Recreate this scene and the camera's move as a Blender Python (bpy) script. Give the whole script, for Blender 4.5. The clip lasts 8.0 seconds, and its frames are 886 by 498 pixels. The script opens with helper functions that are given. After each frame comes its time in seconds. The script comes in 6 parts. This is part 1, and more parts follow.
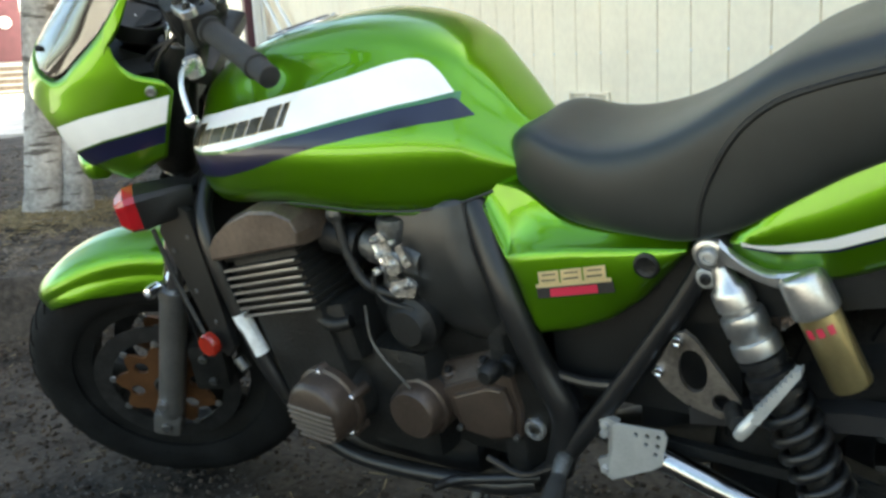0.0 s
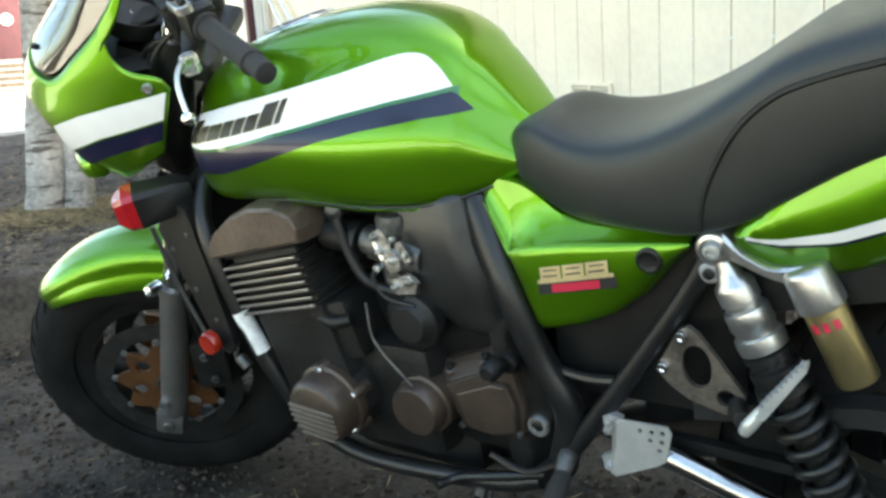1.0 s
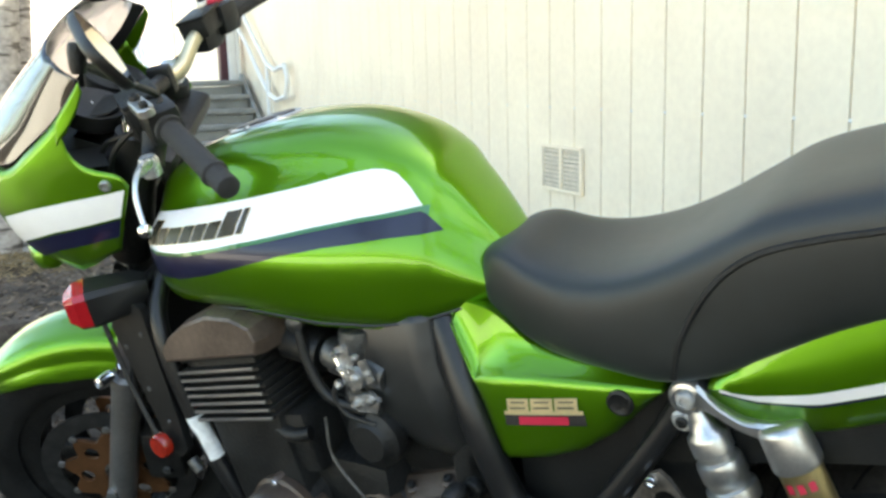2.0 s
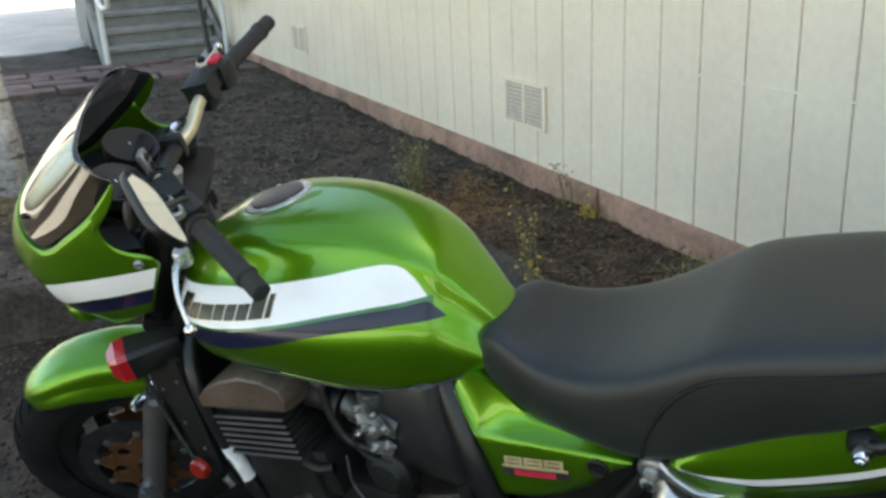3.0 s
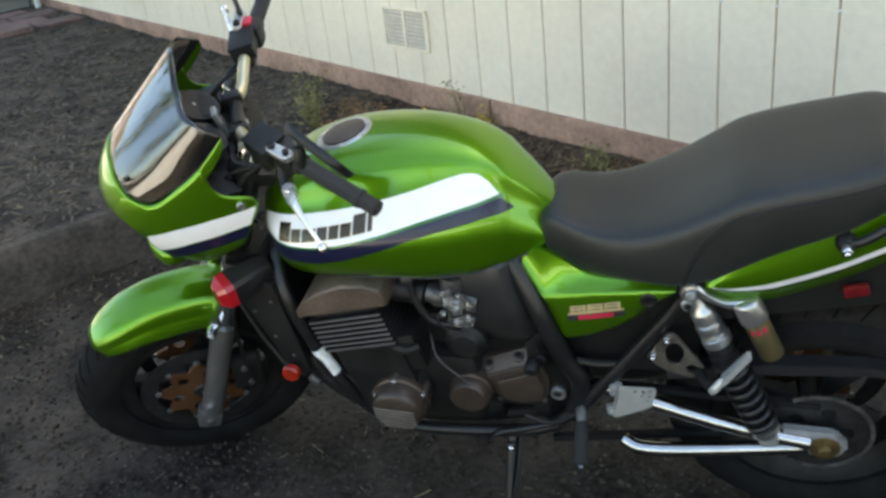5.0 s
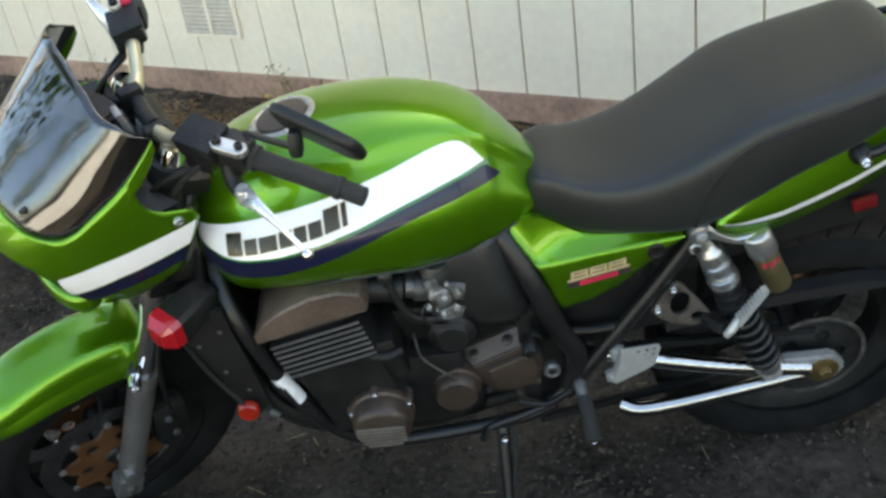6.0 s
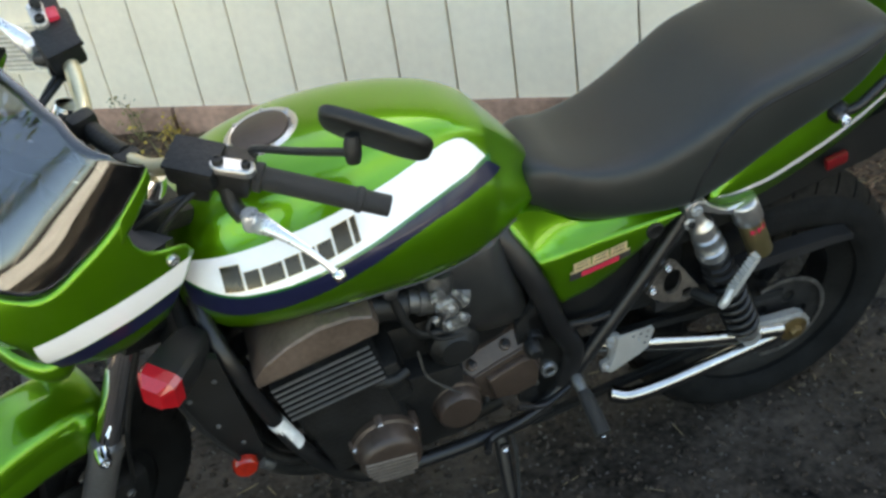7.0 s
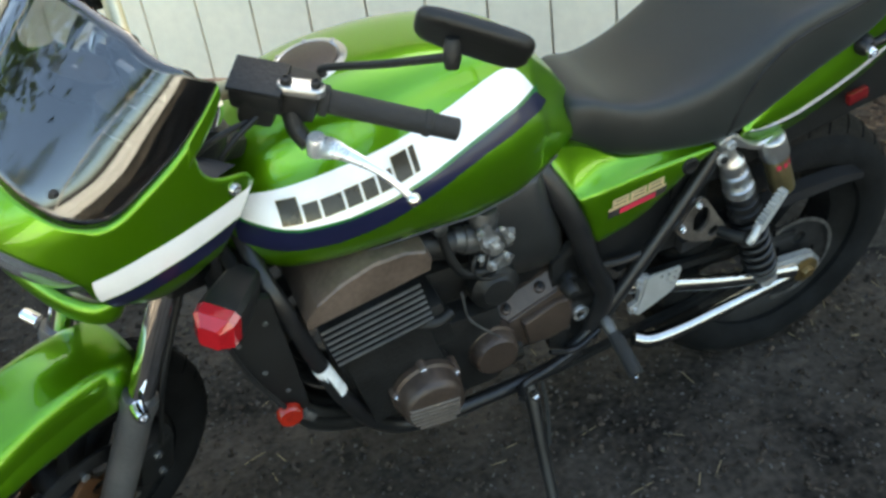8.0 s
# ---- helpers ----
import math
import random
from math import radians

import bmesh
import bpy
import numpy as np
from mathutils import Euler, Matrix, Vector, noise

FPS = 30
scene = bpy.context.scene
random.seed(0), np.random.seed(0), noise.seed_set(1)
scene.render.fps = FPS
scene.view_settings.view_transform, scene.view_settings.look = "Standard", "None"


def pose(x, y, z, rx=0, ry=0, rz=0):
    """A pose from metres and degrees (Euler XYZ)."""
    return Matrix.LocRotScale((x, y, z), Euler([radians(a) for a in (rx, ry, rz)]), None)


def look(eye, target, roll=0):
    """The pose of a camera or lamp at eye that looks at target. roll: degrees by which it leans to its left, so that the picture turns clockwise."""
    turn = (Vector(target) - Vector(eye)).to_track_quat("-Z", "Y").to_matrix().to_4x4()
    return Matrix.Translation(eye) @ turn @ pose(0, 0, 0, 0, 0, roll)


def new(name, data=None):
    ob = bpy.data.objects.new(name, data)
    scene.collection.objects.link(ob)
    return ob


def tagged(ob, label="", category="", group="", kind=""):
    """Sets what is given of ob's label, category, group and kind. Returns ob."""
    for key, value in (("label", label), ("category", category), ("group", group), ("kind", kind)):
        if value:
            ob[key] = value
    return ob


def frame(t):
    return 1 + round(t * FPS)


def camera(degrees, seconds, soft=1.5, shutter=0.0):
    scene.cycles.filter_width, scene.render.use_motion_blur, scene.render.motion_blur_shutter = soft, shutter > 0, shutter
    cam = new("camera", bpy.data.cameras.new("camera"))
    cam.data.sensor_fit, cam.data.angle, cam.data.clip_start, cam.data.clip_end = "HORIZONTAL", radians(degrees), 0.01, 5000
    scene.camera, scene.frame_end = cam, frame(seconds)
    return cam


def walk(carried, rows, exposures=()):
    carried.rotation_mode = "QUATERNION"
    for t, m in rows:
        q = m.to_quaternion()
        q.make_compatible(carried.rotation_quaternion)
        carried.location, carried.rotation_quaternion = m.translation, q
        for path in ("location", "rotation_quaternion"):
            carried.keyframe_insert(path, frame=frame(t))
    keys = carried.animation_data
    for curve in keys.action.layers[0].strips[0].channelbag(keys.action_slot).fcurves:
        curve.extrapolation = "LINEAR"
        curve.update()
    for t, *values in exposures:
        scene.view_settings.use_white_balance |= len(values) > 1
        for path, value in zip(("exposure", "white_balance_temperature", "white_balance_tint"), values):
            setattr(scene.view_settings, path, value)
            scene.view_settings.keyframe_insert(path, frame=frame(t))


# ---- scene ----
from mathutils.bvhtree import BVHTree

cam = camera(52.3, 8.0, soft=2.9)
PATH = [
    (0, (0.056, -1.257, 0.924), (-1.047, 0.354, 0.493), -3.20),
    (0.5, (0.058, -1.245, 0.926), (-1.039, 0.365, 0.476), -3.81),
    (1, (0.053, -1.243, 0.926), (-1.057, 0.360, 0.479), -3.84),
    (1.5, (0.054, -1.229, 0.926), (-1.085, 0.354, 0.485), -3.80),
    (2, (0.022, -1.185, 1.033), (-1.032, 0.471, 0.651), -1.72),
    (2.2, (-0.000, -1.154, 1.129), (-0.999, 0.519, 0.674), -1.53),
    (3.3, (0.048, -1.360, 1.458), (-0.845, 0.267, 0.713), -3.47),
    (3.5, (0.057, -1.394, 1.501), (-0.730, 0.261, 0.700), -2.66),
    (4, (0.086, -1.621, 1.538), (-0.639, 0.051, 0.713), -5.39),
    (4.2, (0.062, -1.703, 1.543), (-0.749, -0.082, 0.698), -6.97),
    (5.3, (-0.384, -1.780, 1.508), (-0.793, -0.020, 0.650), -6.63),
    (5.5, (-0.466, -1.750, 1.485), (-0.800, 0.040, 0.659), -6.74),
    (6, (-0.666, -1.618, 1.468), (-0.712, 0.137, 0.509), -9.18),
    (6.5, (-0.893, -1.569, 1.465), (-0.642, 0.178, 0.523), -8.10),
    (7, (-0.991, -1.481, 1.449), (-0.600, 0.216, 0.465), -9.53),
    (7.5, (-1.047, -1.422, 1.416), (-0.537, 0.226, 0.404), -7.55),
    (8, (-1.205, -1.429, 1.375), (-0.645, 0.205, 0.367), -8.13),
]
EXPOSURES = [(0.0, 3.28, 7550, 0), (1.0, 3.56, 7550, 0), (1.6, 3.58, 7550, 1), (2.2, 3.4, 7550, 3), (3.3, 2.80, 7400, 4), (4.2, 2.88, 7400, 5), (5.5, 3.24, 7500, 5), (7.0, 3.26, 7550, 3), (8.0, 3.42, 7300, 0)]
walk(cam, [(t, look(eye, target, roll)) for t, eye, target, roll in PATH], EXPOSURES)

# ---- world, sun ----
# wall frame: a runs along the house wall, b points into the house
WALL = pose(0, 0, 0, 0, 0, -35.24)
SUN_DIR = (WALL.to_3x3() @ Vector((0.257, 0.737, 0.80))).normalized()
world = bpy.data.worlds.new("sky")
scene.world = world
world.use_nodes = True
wn = world.node_tree.nodes
sky = wn.new("ShaderNodeTexSky")
sky.sky_type = "NISHITA"
sky.sun_disc = False
sky.sun_elevation = math.asin(SUN_DIR.z)
sky.sun_rotation = math.atan2(SUN_DIR.x, SUN_DIR.y)
sky.dust_density = 2.5
wn["Background"].inputs[1].default_value = 0.085
world.node_tree.links.new(sky.outputs[0], wn["Background"].inputs[0])
sun = new("sun", bpy.data.lights.new("sun", "SUN"))
sun.data.energy, sun.data.angle, sun.data.color = 3.5, radians(0.6), (1.0, 0.94, 0.84)
sun.matrix_world = look(SUN_DIR * 30, (0, 0, 0))


# ---- materials ----
def mat(name, color, rough=0.5, metal=0.0, vary=0.12, scale=18.0, bump=0.0, bump_scale=120.0, coat=0.0, color2=None,
        detail_scale=None, alpha=1.0, emit=0.0, spec=0.5):
    """A surface with two scales of tone, uneven gloss and fine relief."""
    m = bpy.data.materials.new(name)
    m.use_nodes = True
    nt = m.node_tree
    b = nt.nodes["Principled BSDF"]
    tc = nt.nodes.new("ShaderNodeTexCoord")
    big = nt.nodes.new("ShaderNodeTexNoise")
    big.inputs["Scale"].default_value, big.inputs["Detail"].default_value = scale, 5
    fine = nt.nodes.new("ShaderNodeTexNoise")
    fine.inputs["Scale"].default_value, fine.inputs["Detail"].default_value = detail_scale or scale * 9, 3
    for n in (big, fine):
        nt.links.new(tc.outputs["Object"], n.inputs["Vector"])
    mixf = nt.nodes.new("ShaderNodeMath")
    mixf.operation = "MULTIPLY_ADD"
    mixf.inputs[1].default_value = 0.35
    nt.links.new(fine.outputs["Fac"], mixf.inputs[0])
    half = nt.nodes.new("ShaderNodeMath")
    half.operation = "MULTIPLY"
    half.inputs[1].default_value = 0.65
    nt.links.new(big.outputs["Fac"], half.inputs[0])
    nt.links.new(half.outputs[0], mixf.inputs[2])
    ramp = nt.nodes.new("ShaderNodeValToRGB")
    lo = [c * (1 - vary * 1.6) for c in color]
    hi = list(color2) if color2 else [min(1, c * (1 + vary * 1.6)) for c in color]
    ramp.color_ramp.elements[0].position, ramp.color_ramp.elements[1].position = 0.34, 0.66
    ramp.color_ramp.elements[0].color, ramp.color_ramp.elements[1].color = (*lo, 1), (*hi, 1)
    nt.links.new(mixf.outputs[0], ramp.inputs[0])
    nt.links.new(ramp.outputs[0], b.inputs["Base Color"])
    rr = nt.nodes.new("ShaderNodeMapRange")
    rr.inputs["To Min"].default_value, rr.inputs["To Max"].default_value = max(0.02, rough * 0.8), min(1, rough * 1.2)
    nt.links.new(mixf.outputs[0], rr.inputs["Value"])
    nt.links.new(rr.outputs[0], b.inputs["Roughness"])
    b.inputs["Metallic"].default_value = metal
    b.inputs["Specular IOR Level"].default_value = spec
    b.inputs["Coat Weight"].default_value, b.inputs["Coat Roughness"].default_value = coat, 0.04
    if bump:
        bn = nt.nodes.new("ShaderNodeTexNoise")
        bn.inputs["Scale"].default_value, bn.inputs["Detail"].default_value = bump_scale, 4
        nt.links.new(tc.outputs["Object"], bn.inputs["Vector"])
        bp = nt.nodes.new("ShaderNodeBump")
        bp.inputs["Strength"].default_value, bp.inputs["Distance"].default_value = bump, 0.01
        nt.links.new(bn.outputs["Fac"], bp.inputs["Height"])
        nt.links.new(bp.outputs[0], b.inputs["Normal"])
    if emit:
        b.inputs["Emission Color"].default_value, b.inputs["Emission Strength"].default_value = (*color, 1), emit
    return m


def piece_tint(m, spread=0.35):
    """Each island of a joined mesh gets its own tone."""
    nt = m.node_tree
    b = nt.nodes["Principled BSDF"]
    link = b.inputs["Base Color"].links[0]
    geo = nt.nodes.new("ShaderNodeNewGeometry")
    mr = nt.nodes.new("ShaderNodeMapRange")
    mr.inputs["To Min"].default_value, mr.inputs["To Max"].default_value = 1 - spread, 1 + spread
    nt.links.new(geo.outputs["Random Per Island"], mr.inputs["Value"])
    hsv = nt.nodes.new("ShaderNodeHueSaturation")
    nt.links.new(mr.outputs[0], hsv.inputs["Value"])
    nt.links.new(link.from_socket, hsv.inputs["Color"])
    nt.links.new(hsv.outputs[0], b.inputs["Base Color"])
    return m


def object_tint(m, spread=0.2):
    """Each object gets its own tone."""
    nt = m.node_tree
    b = nt.nodes["Principled BSDF"]
    link = b.inputs["Base Color"].links[0]
    info = nt.nodes.new("ShaderNodeObjectInfo")
    mr = nt.nodes.new("ShaderNodeMapRange")
    mr.inputs["To Min"].default_value, mr.inputs["To Max"].default_value = 1 - spread, 1 + spread
    nt.links.new(info.outputs["Random"], mr.inputs["Value"])
    hsv = nt.nodes.new("ShaderNodeHueSaturation")
    nt.links.new(mr.outputs[0], hsv.inputs["Value"])
    nt.links.new(link.from_socket, hsv.inputs["Color"])
    nt.links.new(hsv.outputs[0], b.inputs["Base Color"])
    return m


DIRT = mat("dark_dirt", (0.039, 0.0325, 0.0262), 0.95, vary=0.62, scale=3.5, bump=1.0, bump_scale=30, detail_scale=55, spec=0.15)
CLOD = piece_tint(mat("dirt_clod", (0.050, 0.039, 0.030), 0.95, vary=0.4, scale=30, bump=0.8, bump_scale=120, spec=0.15), 0.45)
MULCH = mat("mulch", (0.072, 0.050, 0.034), 0.95, vary=0.5, scale=6, bump=1.0, bump_scale=60, spec=0.2)
GREY_MULCH = mat("grey_mulch", (0.062, 0.052, 0.042), 0.95, vary=0.5, scale=6, bump=1.0, bump_scale=60, spec=0.2)
GREY_CHIP = piece_tint(mat("weathered_chip", (0.098, 0.081, 0.064), 0.9, vary=0.3, scale=40, spec=0.2), 0.65)
CHIP = piece_tint(mat("wood_chip", (0.105, 0.066, 0.042), 0.9, vary=0.3, scale=40, spec=0.2), 0.6)
LEAF_DRY = piece_tint(mat("dry_leaf", (0.10, 0.08, 0.055), 0.85, vary=0.3, scale=50, spec=0.2), 0.5)
PEBBLE = piece_tint(mat("pebble", (0.060, 0.054, 0.048), 0.85, vary=0.3, scale=30, spec=0.3), 0.6)
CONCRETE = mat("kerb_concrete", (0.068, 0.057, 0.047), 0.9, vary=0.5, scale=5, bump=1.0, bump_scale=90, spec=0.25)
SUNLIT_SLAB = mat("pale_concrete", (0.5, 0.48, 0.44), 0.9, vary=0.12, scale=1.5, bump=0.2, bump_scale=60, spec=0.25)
SIDING = mat("cream_siding_paint", (0.945, 0.820, 0.645), 0.7, vary=0.05, scale=1.6, bump=0.15, bump_scale=45, detail_scale=30, spec=0.3)
# siding tone darkened: the shade inside the grooves is put into this colour
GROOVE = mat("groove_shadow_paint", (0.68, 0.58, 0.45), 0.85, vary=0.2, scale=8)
SKIRT = mat("weathered_skirt_board", (0.36, 0.215, 0.150), 0.85, vary=0.3, scale=4, bump=0.4, bump_scale=60)
VENT = mat("vent_metal", (0.68, 0.60, 0.48), 0.6, metal=0.0, vary=0.1)
VENT_DARK = mat("vent_screen", (0.58, 0.52, 0.42), 0.8, vary=0.15, scale=90)
BARK = mat("pale_bark", (0.34, 0.315, 0.285), 0.9, vary=0.35, scale=7, bump=0.8, bump_scale=28, detail_scale=45)
bt = BARK.node_tree
squash = bt.nodes.new("ShaderNodeMapping")
squash.inputs["Scale"].default_value = (6, 6, 34)
bt.links.new(bt.nodes["Texture Coordinate"].outputs["Object"], squash.inputs["Vector"])
scar = bt.nodes.new("ShaderNodeTexNoise")
scar.inputs["Scale"].default_value = 1.0
bt.links.new(squash.outputs[0], scar.inputs["Vector"])
scar_ramp = bt.nodes.new("ShaderNodeValToRGB")
scar_ramp.color_ramp.elements[0].position, scar_ramp.color_ramp.elements[1].position = 0.34, 0.42
scar_ramp.color_ramp.elements[0].color = (0.28, 0.26, 0.24, 1)
bt.links.new(scar.outputs["Fac"], scar_ramp.inputs[0])
scar_mix = bt.nodes.new("ShaderNodeMix")
scar_mix.data_type, scar_mix.blend_type = "RGBA", "MULTIPLY"
scar_mix.inputs["Factor"].default_value = 1.0
bt.links.new(bt.nodes["Principled BSDF"].inputs["Base Color"].links[0].from_socket, scar_mix.inputs["A"])
bt.links.new(scar_ramp.outputs[0], scar_mix.inputs["B"])
bt.links.new(scar_mix.outputs["Result"], bt.nodes["Principled BSDF"].inputs["Base Color"])
LEAF = piece_tint(mat("tree_leaf", (0.06, 0.10, 0.025), 0.6, vary=0.3, scale=10), 0.4)
WEED = piece_tint(mat("weed_leaf", (0.19, 0.17, 0.06), 0.7, vary=0.3, scale=20), 0.4)
WEED_YELLOW = piece_tint(mat("weed_flower", (0.45, 0.30, 0.05), 0.7, vary=0.3, scale=20), 0.3)
ORANGE_STRAW = piece_tint(mat("orange_brown_straw", (0.26, 0.145, 0.062), 0.9, vary=0.3, scale=20), 0.4)
STRAW = piece_tint(mat("straw", (0.20, 0.155, 0.085), 0.85, vary=0.3, scale=20), 0.4)
STEP_WOOD = mat("grey_painted_wood", (0.26, 0.26, 0.245), 0.8, vary=0.15, scale=6, bump=0.2)
PAVER = object_tint(mat("red_paver", (0.15, 0.10, 0.092), 0.9, vary=0.3, scale=9, bump=0.4, bump_scale=70), 0.25)
WHITE_PAINT = mat("white_paint", (0.8, 0.8, 0.78), 0.5, vary=0.04, scale=4)
MAROON = mat("maroon_paint", (0.082, 0.024, 0.032), 0.6, vary=0.12, scale=3)
PINK_WALL = mat("pale_pink_siding", (0.62, 0.54, 0.51), 0.8, vary=0.06, scale=1.2, bump=0.2, bump_scale=20)
ROOF = mat("brown_shingle", (0.12, 0.09, 0.07), 0.9, vary=0.3, scale=8, bump=0.5)
DARK_GLASS = mat("dark_window", (0.02, 0.025, 0.03), 0.08, vary=0.1)


# ---- mesh helpers ----
def part(name, bm, material, parent=None, label="", smooth=40, matrix=None):
    """Links a bmesh as one mesh object under its parent."""
    if matrix is not None:
        bm.transform(matrix)
    bmesh.ops.recalc_face_normals(bm, faces=bm.faces)
    me = bpy.data.meshes.new(name)
    bm.to_mesh(me)
    bm.free()
    for p in me.polygons:
        p.use_smooth = True
    me.set_sharp_from_angle(angle=radians(smooth))
    me.materials.append(material)
    ob = new(name, me)
    if parent is not None:
        ob.parent = parent
    if label:
        ob["label"] = label
    return ob


def raw(name, verts, faces, material, parent=None, smooth=False):
    me = bpy.data.meshes.new(name)
    me.from_pydata(verts, [], faces)
    if smooth:
        for p in me.polygons:
            p.use_smooth = True
    me.materials.append(material)
    ob = new(name, me)
    if parent is not None:
        ob.parent = parent
    return ob


def add_box(bm, c, s, m=None, bevel=0.0):
    tmp = bmesh.new()
    bmesh.ops.create_cube(tmp, size=1)
    bmesh.ops.scale(tmp, vec=s, verts=tmp.verts)
    if bevel:
        bmesh.ops.bevel(tmp, geom=tmp.edges[:], offset=bevel, segments=2, affect="EDGES", profile=0.6)
    if m is not None:
        tmp.transform(m)
    bmesh.ops.translate(tmp, vec=c, verts=tmp.verts)
    join(bm, tmp)
    return bm


def join(bm, tmp):
    me = bpy.data.meshes.new("tmp")
    tmp.to_mesh(me)
    tmp.free()
    bm.from_mesh(me)
    bpy.data.meshes.remove(me)


def box(c, s, m=None, bevel=0.0):
    return add_box(bmesh.new(), c, s, m, bevel)


def spline(points, steps=6):
    """Catmull-Rom through the points."""
    p = [Vector(q) for q in points]
    p = [p[0] * 2 - p[1]] + p + [p[-1] * 2 - p[-2]]
    out = []
    for k in range(1, len(p) - 2):
        for j in range(steps):
            t = j / steps
            out.append(0.5 * (2 * p[k] + (p[k + 1] - p[k - 1]) * t + (2 * p[k - 1] - 5 * p[k] + 4 * p[k + 1] - p[k + 2]) * t * t
                              + (3 * p[k] - p[k - 1] - 3 * p[k + 1] + p[k + 2]) * t ** 3))
    out.append(p[-2].copy())
    return out


def curve_at(x, xs_, ys_):
    """Smooth line through the given stations."""
    k = min(max(int(np.searchsorted(xs_, x)) - 1, 0), len(xs_) - 2)

    def slope(i):
        a, b = max(i - 1, 0), min(i + 1, len(xs_) - 1)
        return (ys_[b] - ys_[a]) / (xs_[b] - xs_[a])
    h = xs_[k + 1] - xs_[k]
    t = (x - xs_[k]) / h
    return float(ys_[k] * (1 + 2 * t) * (1 - t) ** 2 + ys_[k + 1] * t * t * (3 - 2 * t) + h * slope(k) * t * (1 - t) ** 2 - h * slope(k + 1) * t * t * (1 - t))


def loft(bm, rings, closed=True, caps=True):
    rows = [[bm.verts.new(p) for p in r] for r in rings]
    n = len(rows[0])
    for a, b in zip(rows, rows[1:]):
        for k in range(n if closed else n - 1):
            j = (k + 1) % n
            bm.faces.new((a[k], a[j], b[j], b[k]))
    if caps and closed:
        bm.faces.new(rows[0])
        bm.faces.new(rows[-1])
    return bm


def add_tube(bm, points, r, n=12, steps=6, flat=1.0):
    """A round bar along a smooth line; r is one radius or one for each point."""
    line = spline(points, steps) if steps > 1 else [Vector(q) for q in points]
    radii = [r] * len(line)
    if isinstance(r, (list, tuple)):
        radii = [float(v) for v in np.interp(np.linspace(0, len(r) - 1, len(line)), range(len(r)), r)]
    rings, up = [], None
    for k, p in enumerate(line):
        d = (line[min(k + 1, len(line) - 1)] - line[max(k - 1, 0)]).normalized()
        if up is None:
            up = d.orthogonal().normalized()
        up = (up - d * up.dot(d)).normalized()
        side = d.cross(up)
        rings.append([p + radii[k] * (math.cos(q) * up + math.sin(q) * side * flat) for q in np.linspace(0, 2 * math.pi, n, endpoint=False)])
    return loft(bm, rings)


def tube(points, r, n=12, steps=6, flat=1.0):
    return add_tube(bmesh.new(), points, r, n, steps, flat)


def add_lathe(bm, p, q, profile, n=28):
    """Turned body: profile of (share of the way from p to q, radius)."""
    p, q = Vector(p), Vector(q)
    d = (q - p).normalized()
    up = d.orthogonal().normalized()
    side = d.cross(up)
    rings = [[p.lerp(q, t) + max(r, 1e-4) * (math.cos(w) * up + math.sin(w) * side) for w in np.linspace(0, 2 * math.pi, n, endpoint=False)] for t, r in profile]
    return loft(bm, rings)


def lathe(p, q, profile, n=28):
    return add_lathe(bmesh.new(), p, q, profile, n)


def rod(p, q, r, n=20, edge=0.15):
    """Round bar with softened ends."""
    e = min(edge, 0.45)
    return lathe(p, q, [(0, r * 0.86), (e * 0.3, r), (1 - e * 0.3, r), (1, r * 0.86)], n)


def slab(outline, y0, y1, holes=()):
    """A flat plate from an outline in x and z, between two values of y, with holes: round ones as (x, z, rx, rz), or outlines."""
    bm = bmesh.new()
    loops = [list(outline)] + [[(hx + rx * math.cos(w), hz + rz * math.sin(w)) for w in np.linspace(0, 2 * math.pi, 20, endpoint=False)] for hx, hz, rx, rz in [h for h in holes if len(h) == 4 and not isinstance(h[0], tuple)]]
    loops += [list(h) for h in holes if isinstance(h[0], tuple)]
    edges = []
    for loop in loops:
        vs = [bm.verts.new((x, y0, z)) for x, z in loop]
        edges += [bm.edges.new((vs[k], vs[(k + 1) % len(vs)])) for k in range(len(vs))]
    bmesh.ops.triangle_fill(bm, edges=edges, use_beauty=True, use_dissolve=False)
    res = bmesh.ops.extrude_face_region(bm, geom=bm.faces[:])
    bmesh.ops.translate(bm, vec=(0, y1 - y0, 0), verts=[v for v in res["geom"] if isinstance(v, bmesh.types.BMVert)])
    return bm


def holder(name, m, label, category, group="", kind=""):
    ob = new(name)
    ob.empty_display_size = 0.1
    ob.matrix_world = m
    return tagged(ob, label, category, group, kind)


# ---- ground, kerbs, bed, house ----
KERB_B, KERB_A, WALL_B = 0.43, -2.68, 0.996


def bed_height(a, b):
    """Height of the mulch bed behind the kerbs, in the wall frame."""
    rise = min(1, max(0, (b - KERB_B - 0.1) / (WALL_B - KERB_B - 0.1)))
    if a < KERB_A:
        wide = min(1, max(0, (b + 2.2) / 3.0))
        rise += (wide - rise) * min(1, (KERB_A - a) / 1.2)
    rise += 0.8 * min(1, max(0, -a - 4.0) / 3)
    lump = 0.025 * noise.noise((a * 1.7, b * 1.7, 3.1)) + 0.012 * noise.noise((a * 7, b * 7, 9.2))
    return 0.200 + 0.048 * rise + lump


def ground_height(x, y):
    return 0.016 * noise.noise((x * 1.3, y * 1.3, 1.0)) + 0.009 * noise.noise((x * 6, y * 6, 5.0)) + 0.006 * noise.noise((x * 17, y * 17, 2.0)) - 0.006


def sheet(name, us, vs, height, material, matrix):
    verts = [matrix @ Vector((u, v, height(u, v))) for v in vs for u in us]
    n = len(us)
    faces = [(j * n + k, j * n + k + 1, (j + 1) * n + k + 1, (j + 1) * n + k) for j in range(len(vs) - 1) for k in range(n - 1)]
    return raw(name, verts, faces, material, smooth=True)


